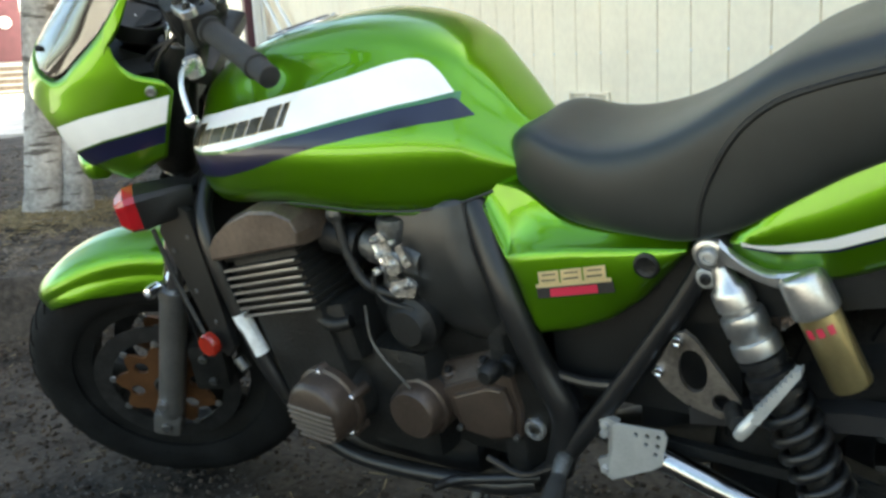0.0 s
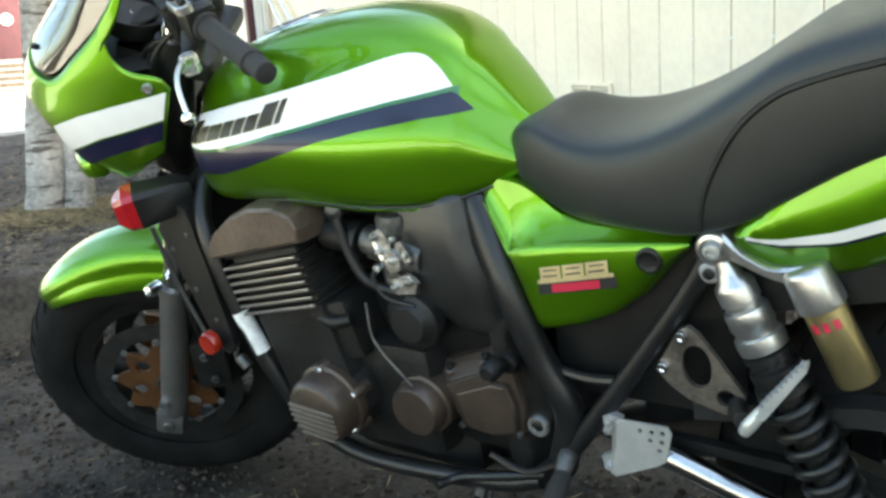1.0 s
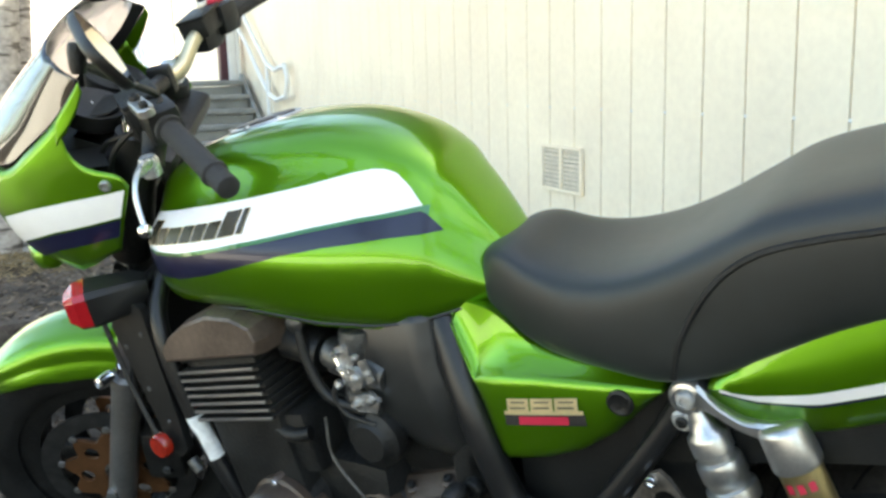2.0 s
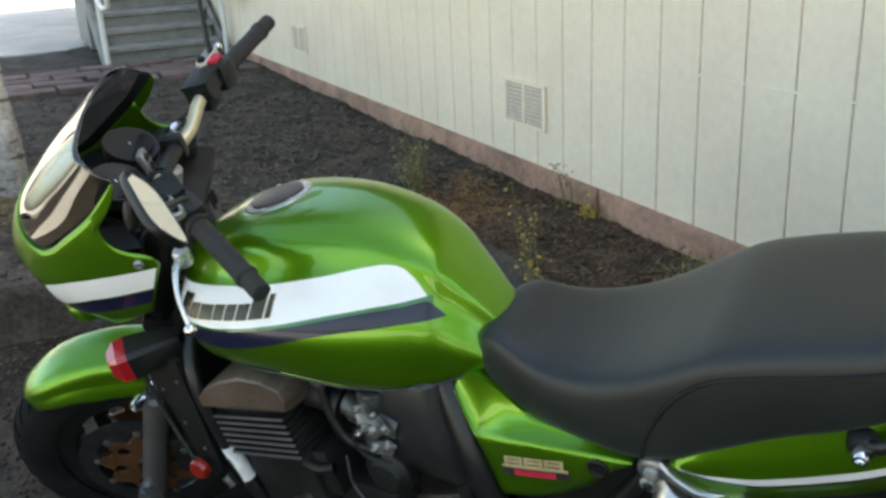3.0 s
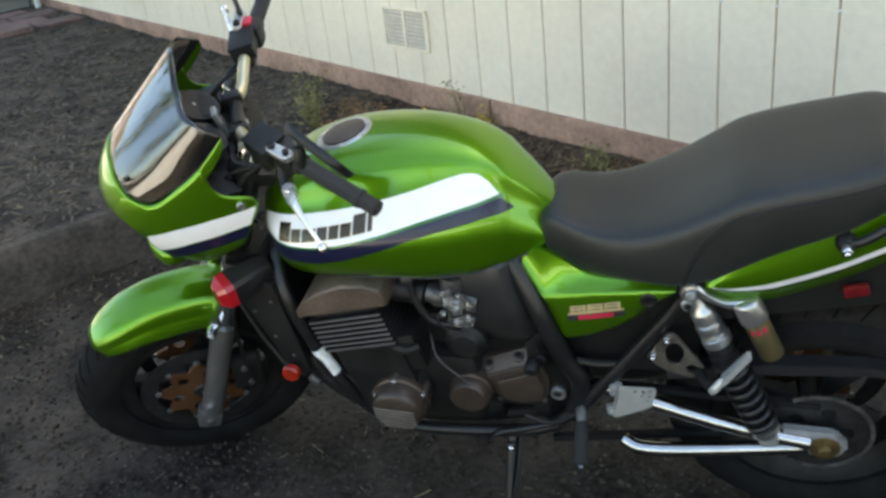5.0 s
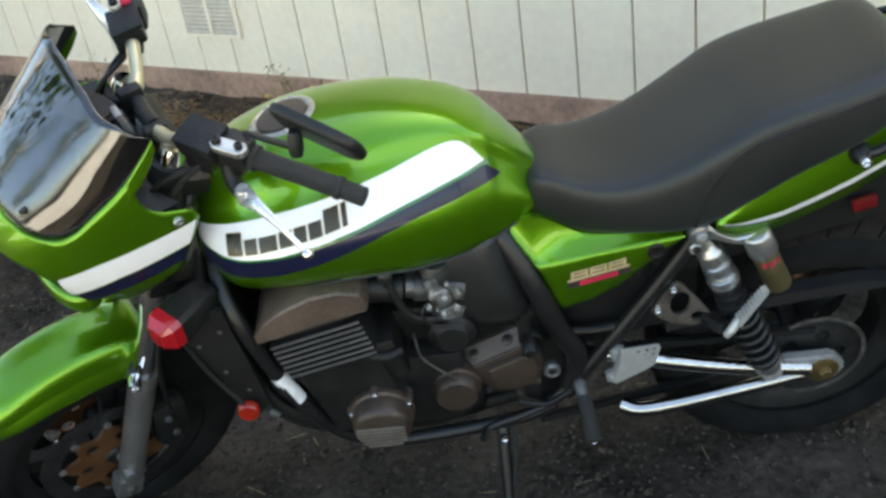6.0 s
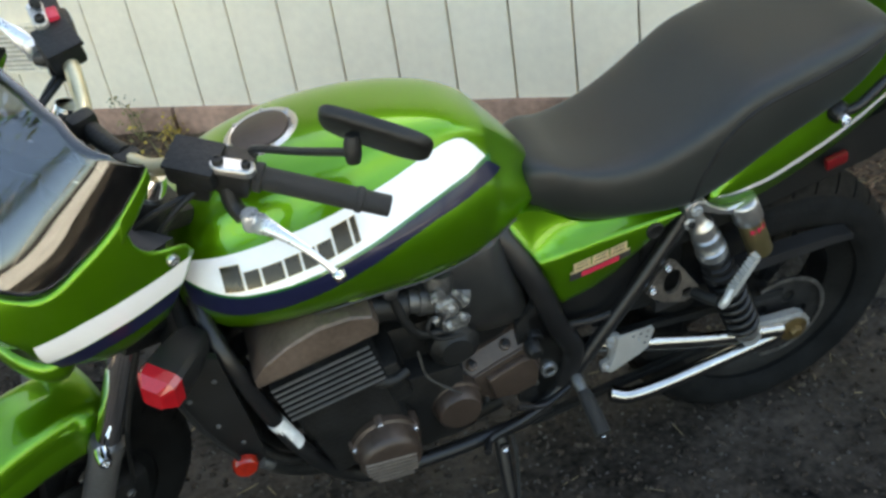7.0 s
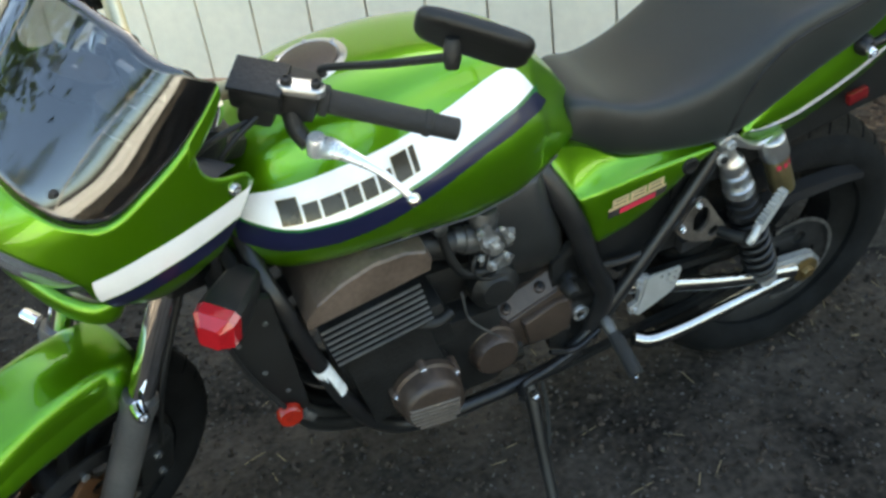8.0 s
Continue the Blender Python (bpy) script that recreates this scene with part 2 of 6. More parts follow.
near = np.linspace(-4, 2, 280)
us = np.concatenate(([-400, -60, -20, -8], near, [5, 15, 60, 400]))
vs = np.concatenate(([-400, -60, -15, -5], np.linspace(-3, 2.2, 240), [6, 20, 80, 400]))
ground = sheet("ground", us, vs, ground_height, DIRT, Matrix())
tagged(ground, "dark bare dirt with fine gravel and litter", "ground", kind="structure")

bed = sheet("mulch_bed", np.linspace(KERB_A - 0.065, 9, 180), np.linspace(KERB_B + 0.06, WALL_B + 0.05, 24), bed_height, MULCH, WALL)
tagged(bed, "strip of dark bark mulch between the kerb and the house wall", "ground", kind="structure")
bed2 = sheet("tree_bed", np.concatenate((np.linspace(-10.4, -6, 40), np.linspace(-5.9, KERB_A - 0.06, 90))), np.linspace(-4.2, WALL_B + 0.05, 90), bed_height, GREY_MULCH, WALL)
tagged(bed2, "wide bed of dark mulch and dirt around the tree", "ground", kind="structure")


def kerb(name, length, m, label):
    """A cast kerb with a rounded nose, cut into two-metre lengths."""
    top = holder(name, m, label, "kerb", kind="structure")
    prof = [(0.0, -0.2), (0.0, 0.17), (0.008, 0.2), (0.022, 0.217), (0.062, 0.221), (0.074, 0.21), (0.076, -0.2)]
    n = int(length / 2)
    for k in range(n):
        bm = bmesh.new()
        stations = np.linspace(k * 2 + 0.004, (k + 1) * 2 - 0.004, 24)
        rings = [[(u, v + 0.004 * noise.noise((u * 5, v * 9, w * 9)), w + 0.004 * noise.noise((u * 4, 7, w * 5))) for v, w in prof] for u in stations]
        loft(bm, rings)
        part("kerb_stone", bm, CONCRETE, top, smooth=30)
    return top


kerb("kerb_1", 12, WALL @ pose(KERB_A - 0.02, KERB_B, 0), "worn grey concrete kerb along the mulch bed")
kerb("kerb_2", 8, WALL @ pose(KERB_A, KERB_B + 0.1 - 8, 0, 0, 0, 90), "worn grey concrete kerb beside the tree bed")

# house wall: grooved siding boards over a skirt board
SKIRT_TOP = 0.356
wall = holder("wall_house", WALL, "cream painted vertical grooved siding of a house", "wall", kind="structure")
GROOVE_A, PITCH, W0, W1, WALL_TOP = -0.939, 0.2053, -16.4, 5.6, 3.05
bm = bmesh.new()
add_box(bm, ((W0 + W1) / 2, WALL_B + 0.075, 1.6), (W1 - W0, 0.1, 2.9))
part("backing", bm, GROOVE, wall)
first = math.ceil((W0 - GROOVE_A) / PITCH)
last = math.floor((W1 - GROOVE_A) / PITCH)
for k in range(first, last):
    a0 = GROOVE_A + k * PITCH
    bm = box((a0 + PITCH / 2, WALL_B + 0.012, (SKIRT_TOP + WALL_TOP) / 2), (PITCH - 0.0075, 0.024, WALL_TOP - SKIRT_TOP), bevel=0.002)
    for v in bm.verts:
        v.co.y += 0.0015 * noise.noise((v.co.x * 3, v.co.z * 2, 4.0))
    part("siding_board", bm, SIDING, wall)
for k in range(8):
    a0 = W0 + k * 2.56 + 1.5
    bm = box((a0 + 1.28, WALL_B + 0.004, SKIRT_TOP - 0.1175), (2.545, 0.045, 0.235), bevel=0.004)
    for v in bm.verts:
        v.co.z += 0.004 * noise.noise((v.co.x, 2.0, 1.0))
    part("skirt_board", bm, SKIRT, wall)
for k in range(first, last):
    a0 = GROOVE_A + k * PITCH
    bm = lathe((a0 + 0.004, WALL_B + 0.002, 0.875), (a0 + 0.004, WALL_B - 0.003, 0.875), [(0, 0.006), (0.7, 0.006), (1, 0.003)], 8)
    part("nail_head", bm, WHITE_PAINT, wall)
part("panel_joint", box(((W0 + W1) / 2, WALL_B + 0.0005, 0.875), (W1 - W0 - 0.1, 0.004, 0.003)), SIDING, wall)


def wall_vent(a, z):
    top = holder("wall_vent", WALL @ pose(a, WALL_B - 0.004, z), "cream painted twin-panel vent in the siding", "vent", "wall vents")
    for x, w, z0, h in ((0, 0.34, 0.0925, 0.012), (0, 0.34, -0.0925, 0.012)):
        part("frame_rail", box((x, -0.006, z0), (w, 0.014, h), bevel=0.002), SIDING, top)
    for x in (-0.164, 0, 0.164):
        part("frame_stile", box((x, -0.006, 0), (0.018, 0.014, 0.173), bevel=0.002), SIDING, top)
    for x in (-0.082, 0.082):
        part("screen", box((x, 0.0, 0), (0.146, 0.004, 0.173)), VENT_DARK, top)
        for j in range(9):
            part("louvre", box((x, -0.005, -0.074 + j * 0.0185), (0.146, 0.012, 0.003), Euler((0.6, 0, 0)).to_matrix().to_4x4()), VENT, top)


for a, z in ((-2.672, 0.616), (-6.02, 0.616)):
    wall_vent(a, z)

# the rest of the house: far side walls, eave and roof
house = holder("house", WALL, "low house with a brown shingled roof and eave", "house", kind="structure")
part("wall_end", box((W0 + 0.06, 4.8, 1.6), (0.12, 7.7, 2.9)), SIDING, house)
part("wall_end", box((W1 - 0.06, 4.8, 1.6), (0.12, 7.7, 2.9)), SIDING, house)
part("wall_back", box(((W0 + W1) / 2, 8.7, 1.6), (W1 - W0, 0.12, 2.9)), SIDING, house)
bm = bmesh.new()
loft(bm, [[(a, 0.42, 3.0), (a, 0.42, 3.12), (a, 4.8, 4.5), (a, 9.2, 3.12), (a, 9.2, 3.0)] for a in (W0 - 0.4, W1 + 0.4)])
part("roof", bm, ROOF, house)

# porch steps against the wall, with white pipe rails and a maroon door post
porch = holder("porch_steps", WALL @ pose(-8.36, 0.35, 0.27), "grey weathered wooden porch steps with white pipe rails", "steps")
RISE = 0.145
for k in range(5):
    part("tread", box((-0.14 - k * 0.27, 0, (k + 1) * RISE), (0.31, 1.10, 0.05), bevel=0.018), STEP_WOOD, porch)
    part("riser", box((-0.04 - k * 0.27, 0, (k + 0.42) * RISE), (0.02, 1.06, RISE - 0.04)), STEP_WOOD, porch)
part("landing", box((-2.05, 0, 5 * RISE + 0.01), (1.4, 1.14, 0.05), bevel=0.01), STEP_WOOD, porch)
part("landing_skirt", box((-2.05, 0, 2.4 * RISE), (1.36, 1.10, 5 * RISE - 0.1)), STEP_WOOD, porch)
for y in (-0.55, 0.57):
    part("stringer", box((-0.72, y, 0.36), (1.5, 0.04, 0.26), Euler((0, radians(28), 0)).to_matrix().to_4x4()), STEP_WOOD, porch)
    for x, z in ((0.10, 0.30), (-1.45, 1.05)):
        part("rail_post", rod((x, y, z - 0.34), (x, y, z + 0.60), 0.026, 12), WHITE_PAINT, porch)
    for h in (0.90, 0.62):
        part("handrail", tube([(0.85, y, h - 0.02), (0.10, y, h), (-1.45, y, h + 0.75), (-2.6, y, h + 0.77)], 0.022, 10, 3), WHITE_PAINT, porch)
    part("rail_end", tube([(0.85, y, 0.88), (0.93, y, 0.75), (0.85, y, 0.60)], 0.022, 10, 4), WHITE_PAINT, porch)
part("door_post", box((-1.60, 0.44, 1.95), (0.2, 0.12, 2.4), bevel=0.006), MAROON, porch)
part("door_trim", box((-1.46, 0.50, 1.95), (0.07, 0.08, 2.4), bevel=0.006), WHITE_PAINT, porch)

# pavers in front of the steps
paving = holder("paver_path", WALL @ pose(-7.15, -0.15, 0.285), "loose reddish concrete pavers in front of the steps", "path", kind="structure")
rng = random.Random(4)
for i in range(4):
    for j in range(5):
        w, d = 0.29, 0.385
        turn = Euler((rng.uniform(-.035, .035), rng.uniform(-.035, .035), rng.uniform(-.07, .07))).to_matrix().to_4x4()
        bm = box((i * 0.31 - 0.92 + rng.uniform(-0.015, 0.015), j * 0.41 - 0.95 + (i % 2) * 0.17 + rng.uniform(-0.012, 0.012), rng.uniform(-0.012, 0.016)), (w, d, 0.05), turn, 0.006)
        part("paver", bm, PAVER, paving)

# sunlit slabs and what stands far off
# unseen slab behind the camera, added as a sunlit bounce for the bike's side
yard = raw("bounce_slab", [WALL @ Vector(v) for v in ((KERB_A + 0.02, -16, 0.03), (60, -16, 0.03), (60, -3.7, 0.03), (KERB_A + 0.02, -3.7, 0.03), (KERB_A + 0.02, -16, -0.2), (60, -16, -0.2), (60, -3.7, -0.2), (KERB_A + 0.02, -3.7, -0.2))],
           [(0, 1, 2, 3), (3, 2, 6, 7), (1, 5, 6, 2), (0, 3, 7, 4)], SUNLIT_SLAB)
tagged(yard, "unseen pale slab behind the camera, added to bounce sunlight onto the bike", "driveway", kind="structure")
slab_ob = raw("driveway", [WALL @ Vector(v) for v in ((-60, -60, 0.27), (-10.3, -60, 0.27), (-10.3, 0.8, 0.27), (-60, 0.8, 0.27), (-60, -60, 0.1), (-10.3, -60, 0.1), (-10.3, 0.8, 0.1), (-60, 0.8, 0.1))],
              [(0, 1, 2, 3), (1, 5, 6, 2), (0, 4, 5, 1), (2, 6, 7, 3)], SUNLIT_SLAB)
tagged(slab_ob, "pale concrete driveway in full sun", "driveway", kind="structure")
far_house = holder("far_house", WALL @ pose(-33, -3.4, 0.27), "pale house across the driveway with a maroon door", "house")
part("wall", box((-3, 0, 2.9), (6, 16, 5.2)), PINK_WALL, far_house)
part("foundation", box((-3, 0, 0.5), (6.1, 16.1, 1.0)), SUNLIT_SLAB, far_house)
bm = bmesh.new()
loft(bm, [[(-6.6, y, 5.4), (0.6, y, 5.4), (-3, y, 7.4)] for y in (-8.5, 8.5)])
part("roof", bm, ROOF, far_house)
for y in (-6.4, -3.6):
    w = part("window", box((0.0, y, 2.9), (0.08, 1.3, 1.2), bevel=0.01), WHITE_PAINT, far_house)
    part("pane", box((0.03, y, 2.9), (0.06, 1.1, 1.0)), DARK_GLASS, w)
entry = part("door", box((0.03, 0.0, 2.05), (0.08, 1.0, 2.05), bevel=0.01), MAROON, far_house, "maroon front door with an oval window")
part("door_frame", box((0.0, 0.0, 2.35), (0.08, 1.3, 2.75), bevel=0.01), WHITE_PAINT, far_house)
part("oval_pane", lathe((0.06, 0, 2.3), (0.09, 0, 2.3), [(0, 0.2), (1, 0.18)], 20), WHITE_PAINT, entry)
for k in range(5):
    part("step", box((0.3 + k * 0.3, 0, 0.9 - k * 0.2), (0.34, 2.2, 0.06), bevel=0.01), STEP_WOOD, far_house)
    part("step_riser", box((0.44 + k * 0.3, 0, 0.78 - k * 0.2), (0.03, 2.2, 0.18)), ROOF, far_house)

# ---- motorcycle materials ----
GREEN = mat("lime_metallic_paint", (0.093, 0.254, 0.002), 0.31, metal=0.78, vary=0.03, scale=5, detail_scale=30, coat=0.7)
STRIPE_WHITE = mat("white_stripe_paint", (0.78, 0.79, 0.78), 0.25, vary=0.02, scale=30, coat=1.0)
STRIPE_BLUE = mat("navy_stripe_paint", (0.007, 0.009, 0.032), 0.3, vary=0.05, scale=30, coat=0.35, spec=0.3)
STRIPE_LINE = mat("dark_green_line", (0.01, 0.13, 0.02), 0.3, vary=0.05, scale=30, coat=1.0)
VINYL = mat("black_seat_vinyl", (0.0090, 0.0108, 0.0102), 0.48, vary=0.2, scale=7, detail_scale=60, bump=0.06, bump_scale=420, spec=0.52)
RUBBER = mat("tyre_rubber", (0.0090, 0.0092, 0.0092), 0.8, vary=0.3, scale=14, bump=0.2, bump_scale=220, spec=0.1)
DUSTY_RUBBER = mat("dusty_tread_rubber", (0.0150, 0.0132, 0.0112), 0.9, vary=0.45, scale=9, bump=0.3, bump_scale=160, spec=0.1)
# black plastic whose sheen is put into a slightly greyer base colour
GUARD = mat("sheen_grey_plastic", (0.017, 0.017, 0.018), 0.38, vary=0.2, scale=14, spec=0.5)
SATIN = mat("satin_aluminium_tube", (0.44, 0.44, 0.43), 0.17, metal=1.0, vary=0.12, scale=18)
GRIP = mat("grip_rubber", (0.012, 0.012, 0.012), 0.65, vary=0.15, scale=40, bump=0.5, bump_scale=600)
VINYL.node_tree.nodes["Principled BSDF"].inputs["Sheen Weight"].default_value = 0.11
VINYL.node_tree.nodes["Principled BSDF"].inputs["Sheen Roughness"].default_value = 0.4
VINYL.node_tree.nodes["Principled BSDF"].inputs["Sheen Tint"].default_value = (0.82, 1.0, 0.95, 1)
BLACK = mat("black_engine_paint", (0.0100, 0.0102, 0.0100), 0.46, vary=0.4, scale=14, bump=0.2, bump_scale=200, spec=0.28)
BLACK_GLOSS = mat("black_frame_paint", (0.0095, 0.0096, 0.0100), 0.34, vary=0.2, scale=14, spec=0.4)
PLASTIC = mat("black_plastic", (0.0085, 0.0088, 0.0088), 0.45, vary=0.15, scale=16, bump=0.15, bump_scale=350, spec=0.35)
PLASTIC_SMOOTH = mat("smooth_black_plastic", (0.0190, 0.0195, 0.0190), 0.33, vary=0.2, scale=9, bump=0.04, bump_scale=300, spec=0.45)
BRONZE = mat("bronze_engine_paint", (0.055, 0.039, 0.030), 0.38, metal=0.3, vary=0.2, scale=14, bump=0.12, bump_scale=260)
HEAD_BRONZE = mat("dusty_bronze_paint", (0.100, 0.073, 0.056), 0.42, metal=0.25, vary=0.25, scale=12, bump=0.12, bump_scale=260)
HANGER = mat("weathered_brown_alloy", (0.15, 0.13, 0.11), 0.42, metal=0.6, vary=0.3, scale=22)
FORK_GREY = mat("dark_grey_fork", (0.17, 0.165, 0.16), 0.36, metal=0.6, vary=0.12, scale=16)
ALU = mat("brushed_aluminium", (0.48, 0.48, 0.47), 0.30, metal=0.90, vary=0.1, scale=30)
ALU_DULL = mat("dull_cast_aluminium", (0.38, 0.38, 0.37), 0.45, metal=0.6, vary=0.15, scale=22, bump=0.1)
ALU_POLISHED = mat("polished_aluminium", (0.78, 0.78, 0.77), 0.14, metal=1.0, vary=0.06, scale=30)
CHROME = mat("chrome", (0.82, 0.82, 0.83), 0.07, metal=1.0, vary=0.03)
GOLD = mat("gold_anodised", (0.47, 0.39, 0.19), 0.3, metal=0.9, vary=0.08, scale=30)
BAR_GOLD = mat("titanium_bar", (0.55, 0.49, 0.32), 0.35, metal=0.7, vary=0.08, scale=30)
ORANGE_DISC = mat("bronze_disc_carrier", (0.105, 0.046, 0.018), 0.5, metal=0.4, vary=0.2, scale=20)
DISC_STEEL = mat("brake_disc_steel", (0.085, 0.085, 0.085), 0.42, metal=0.9, vary=0.2, scale=30)
MARK = mat("mark_bronze", (0.085, 0.070, 0.048), 0.28, metal=0.75, vary=0.1)
CARB_BRIGHT = mat("oxidised_silver_casting", (0.42, 0.42, 0.41), 0.26, metal=0.85, vary=0.45, scale=45, bump=0.25, bump_scale=260)
CARB = mat("stained_carburettor", (0.085, 0.085, 0.082), 0.42, metal=0.6, vary=0.35, scale=40, bump=0.2)
RIB = mat("bare_rib", (0.17, 0.145, 0.12), 0.45, metal=0.4, vary=0.2, scale=30)
LEVER = mat("satin_lever_alloy", (0.66, 0.67, 0.68), 0.28, metal=0.7, vary=0.06, scale=30)
ALU_BRIGHT = mat("bright_alloy", (0.46, 0.46, 0.44), 0.35, metal=0.45, vary=0.08, scale=30)
LENS = mat("headlight_glass", (0.20, 0.22, 0.24), 0.12, metal=0.5, vary=0.2, scale=25, coat=1.0)
TREAD = mat("tread_gap", (0.003, 0.003, 0.003), 0.95, vary=0.1, spec=0.1)
RED_DIM = mat("dusty_red_reflector", (0.11, 0.005, 0.007), 0.3, vary=0.2, scale=60)
CHAIN = mat("worn_chain_steel", (0.20, 0.19, 0.175), 0.4, metal=0.8, vary=0.3, scale=40)
BRASS = mat("tarnished_brass", (0.16, 0.11, 0.045), 0.4, metal=0.7, vary=0.25, scale=40)
RED_LENS = mat("red_lens", (0.34, 0.007, 0.012), 0.12, vary=0.08, scale=60, coat=0.5)
ORANGE_LENS = mat("orange_reflector", (0.26, 0.014, 0.006), 0.15, vary=0.15, scale=90, coat=0.5)
RED = mat("red_print", (0.45, 0.02, 0.05), 0.4, vary=0.05)
BADGE_GOLD = mat("badge_gold", (0.80, 0.64, 0.34), 0.3, metal=0.5, vary=0.1, scale=40)
BADGE_DARK = mat("badge_dark", (0.03, 0.028, 0.025), 0.35, vary=0.1)
LABEL_PAPER = mat("white_label", (0.66, 0.67, 0.66), 0.5, vary=0.15, scale=60)
MIRROR = mat("mirror_glass", (0.9, 0.9, 0.9), 0.02, metal=1.0, vary=0.01)
PLATE = mat("plate_paint", (0.62, 0.62, 0.6), 0.5, vary=0.06)
BOOT = mat("red_switch", (0.5, 0.02, 0.05), 0.4, vary=0.05)
TINT = bpy.data.materials.new("tinted_screen")
TINT.use_nodes = True
tb = TINT.node_tree.nodes["Principled BSDF"]
tb.inputs["Base Color"].default_value = (0.32, 0.33, 0.34, 1)
tb.inputs["Roughness"].default_value = 0.03
tb.inputs["Transmission Weight"].default_value = 1.0
tb.inputs["IOR"].default_value = 1.85

# ---- motorcycle ----
LEAN = 11.5
bike = holder("motorcycle", pose(0, 0.012, 0, LEAN, 0, -1), "lime green naked motorcycle with white and navy stripes, on its stand", "motorcycle")
AXIS_P = Vector((-1.44, 0.004, 0.3))
AXIS_D = Vector((math.sin(radians(24)), 0, math.cos(radians(24))))
STEER = Matrix.Translation(AXIS_P) @ Matrix.Rotation(radians(32), 4, AXIS_D) @ Matrix.Translation(-AXIS_P)


def bolt(p, d, r, parent, material=None, h=0.008, matrix=None):
    """Round bolt head with a sunk hexagon."""
    p, d = Vector(p), Vector(d).normalized()
    bm = lathe(p, p + d * h, [(0, r), (0.7, r), (0.95, r * 0.85), (1, r * 0.5), (0.7, r * 0.45), (0.7, 0.0005)], 14)
    return part("bolt", bm, material or CHROME, parent, matrix=matrix)


def wheel(name, c, radius, width, disc_y, matrix, label, spokes=3, dusty=False):
    """Cast wheel: rim and spokes, with tyre, hub, discs and carriers."""
    c = Vector(c)
    rim_r = 0.214
    bm = bmesh.new()
    hw = width * 0.36
    add_prof = [(-hw, rim_r + 0.012), (-hw + 0.012, rim_r + 0.012), (-hw + 0.02, rim_r - 0.012), (-0.02, rim_r - 0.03), (0.02, rim_r - 0.03),
                (hw - 0.02, rim_r - 0.012), (hw - 0.012, rim_r + 0.012), (hw, rim_r + 0.012), (hw, rim_r), (0.03, rim_r - 0.045), (-0.03, rim_r - 0.045), (-hw, rim_r)]
    rings = [[c + Vector((r * math.cos(w), y, r * math.sin(w))) for y, r in add_prof] for w in np.linspace(0, 2 * math.pi, 64, endpoint=False)]
    rings.append(rings[0])
    loft(bm, rings, caps=False)
    arms = []
    for k in range(spokes):
        w0 = 2 * math.pi * k / spokes + math.pi
        for side in (-1, 1):
            rr = []
            for t in np.linspace(0, 1, 6):
                w = w0 + side * (0.16 * t + 0.05)
                r = 0.035 + t * (rim_r - 0.07)
                e = Vector((math.cos(w), 0, math.sin(w)))
                f = Vector((-math.sin(w), 0, math.cos(w)))
                rr.append([c + e * r + f * s * (0.016 + 0.006 * t) + Vector((0, v * (0.022 - 0.006 * t), 0)) for s, v in ((-1, -.7), (-.6, -1), (.6, -1), (1, -.7), (1, .7), (.6, 1), (-.6, 1), (-1, .7))])
            sb = bmesh.new()
            loft(sb, rr)
            arms.append(sb)
    rim = part(name, bm, BLACK, bike, label, matrix=matrix)
    for sb in arms:
        part("spoke", sb, BLACK, rim, matrix=matrix)
    bm = bmesh.new()
    prof = []
    for q in np.linspace(-125, 125, 25):
        a = radians(q)
        prof.append((width / 2 * math.sin(a), radius - 0.062 + 0.062 * math.copysign(abs(math.cos(a)) ** 0.85, math.cos(a))))
    rings = [[c + Vector((r * math.cos(w), y, r * math.sin(w))) for y, r in prof] for w in np.linspace(0, 2 * math.pi, 72, endpoint=False)]
    rings.append(rings[0])
    loft(bm, rings, caps=False)
    part("tyre", bm, RUBBER, rim, matrix=matrix)
    if dusty:
        band = []
        for q in np.linspace(-56, 56, 13):
            a = radians(q)
            band.append((width / 2 * math.sin(a), radius - 0.0615 + 0.062 * math.cos(a) ** 0.85))
        bm = bmesh.new()
        rings = [[c + Vector((r * math.cos(w), y, r * math.sin(w))) for y, r in band] for w in np.linspace(0, 2 * math.pi, 72, endpoint=False)]
        rings.append(rings[0])
        loft(bm, rings, closed=False, caps=False)
        part("dusty_tread", bm, DUSTY_RUBBER, rim, "tread greyed with dry dust", matrix=matrix)
    bm = bmesh.new()
    for k in range(36):
        for s in (-1, 1):
            w0 = 2 * math.pi * k / 36 + (0.06 if s > 0 else 0)
            pts = []
            for t in np.linspace(0, 1, 5):
                y = s * width * (0.06 + 0.34 * t)
                a = math.asin(min(0.999, abs(y) / (width / 2)))
                r = radius - 0.062 + 0.062 * math.cos(a) ** 0.85 + 0.0006
                w = w0 + 0.16 * t
                pts.append(c + Vector((r * math.cos(w), y, r * math.sin(w))))
            add_tube(bm, pts, 0.0022, 4, 1)
    part("tread_groove", bm, TREAD, rim, matrix=matrix)
    part("hub", lathe(c + Vector((0, -0.075, 0)), c + Vector((0, 0.075, 0)), [(0, 0.022), (0.05, 0.03), (0.2, 0.034), (0.8, 0.034), (0.95, 0.03), (1, 0.022)]), BLACK, rim, matrix=matrix)
    for dy in disc_y:
        bm = bmesh.new()
        prof = [(dy - 0.0025, 0.155), (dy + 0.0025, 0.155), (dy + 0.0025, 0.118), (dy - 0.0025, 0.118)]
        rings = [[c + Vector((r * math.cos(w), y, r * math.sin(w))) for y, r in prof] for w in np.linspace(0, 2 * math.pi, 60, endpoint=False)]
        rings.append(rings[0])
        loft(bm, rings, caps=False)
        disc = part("brake_disc", bm, DISC_STEEL, rim, matrix=matrix)
        bm = bmesh.new()
        out = []
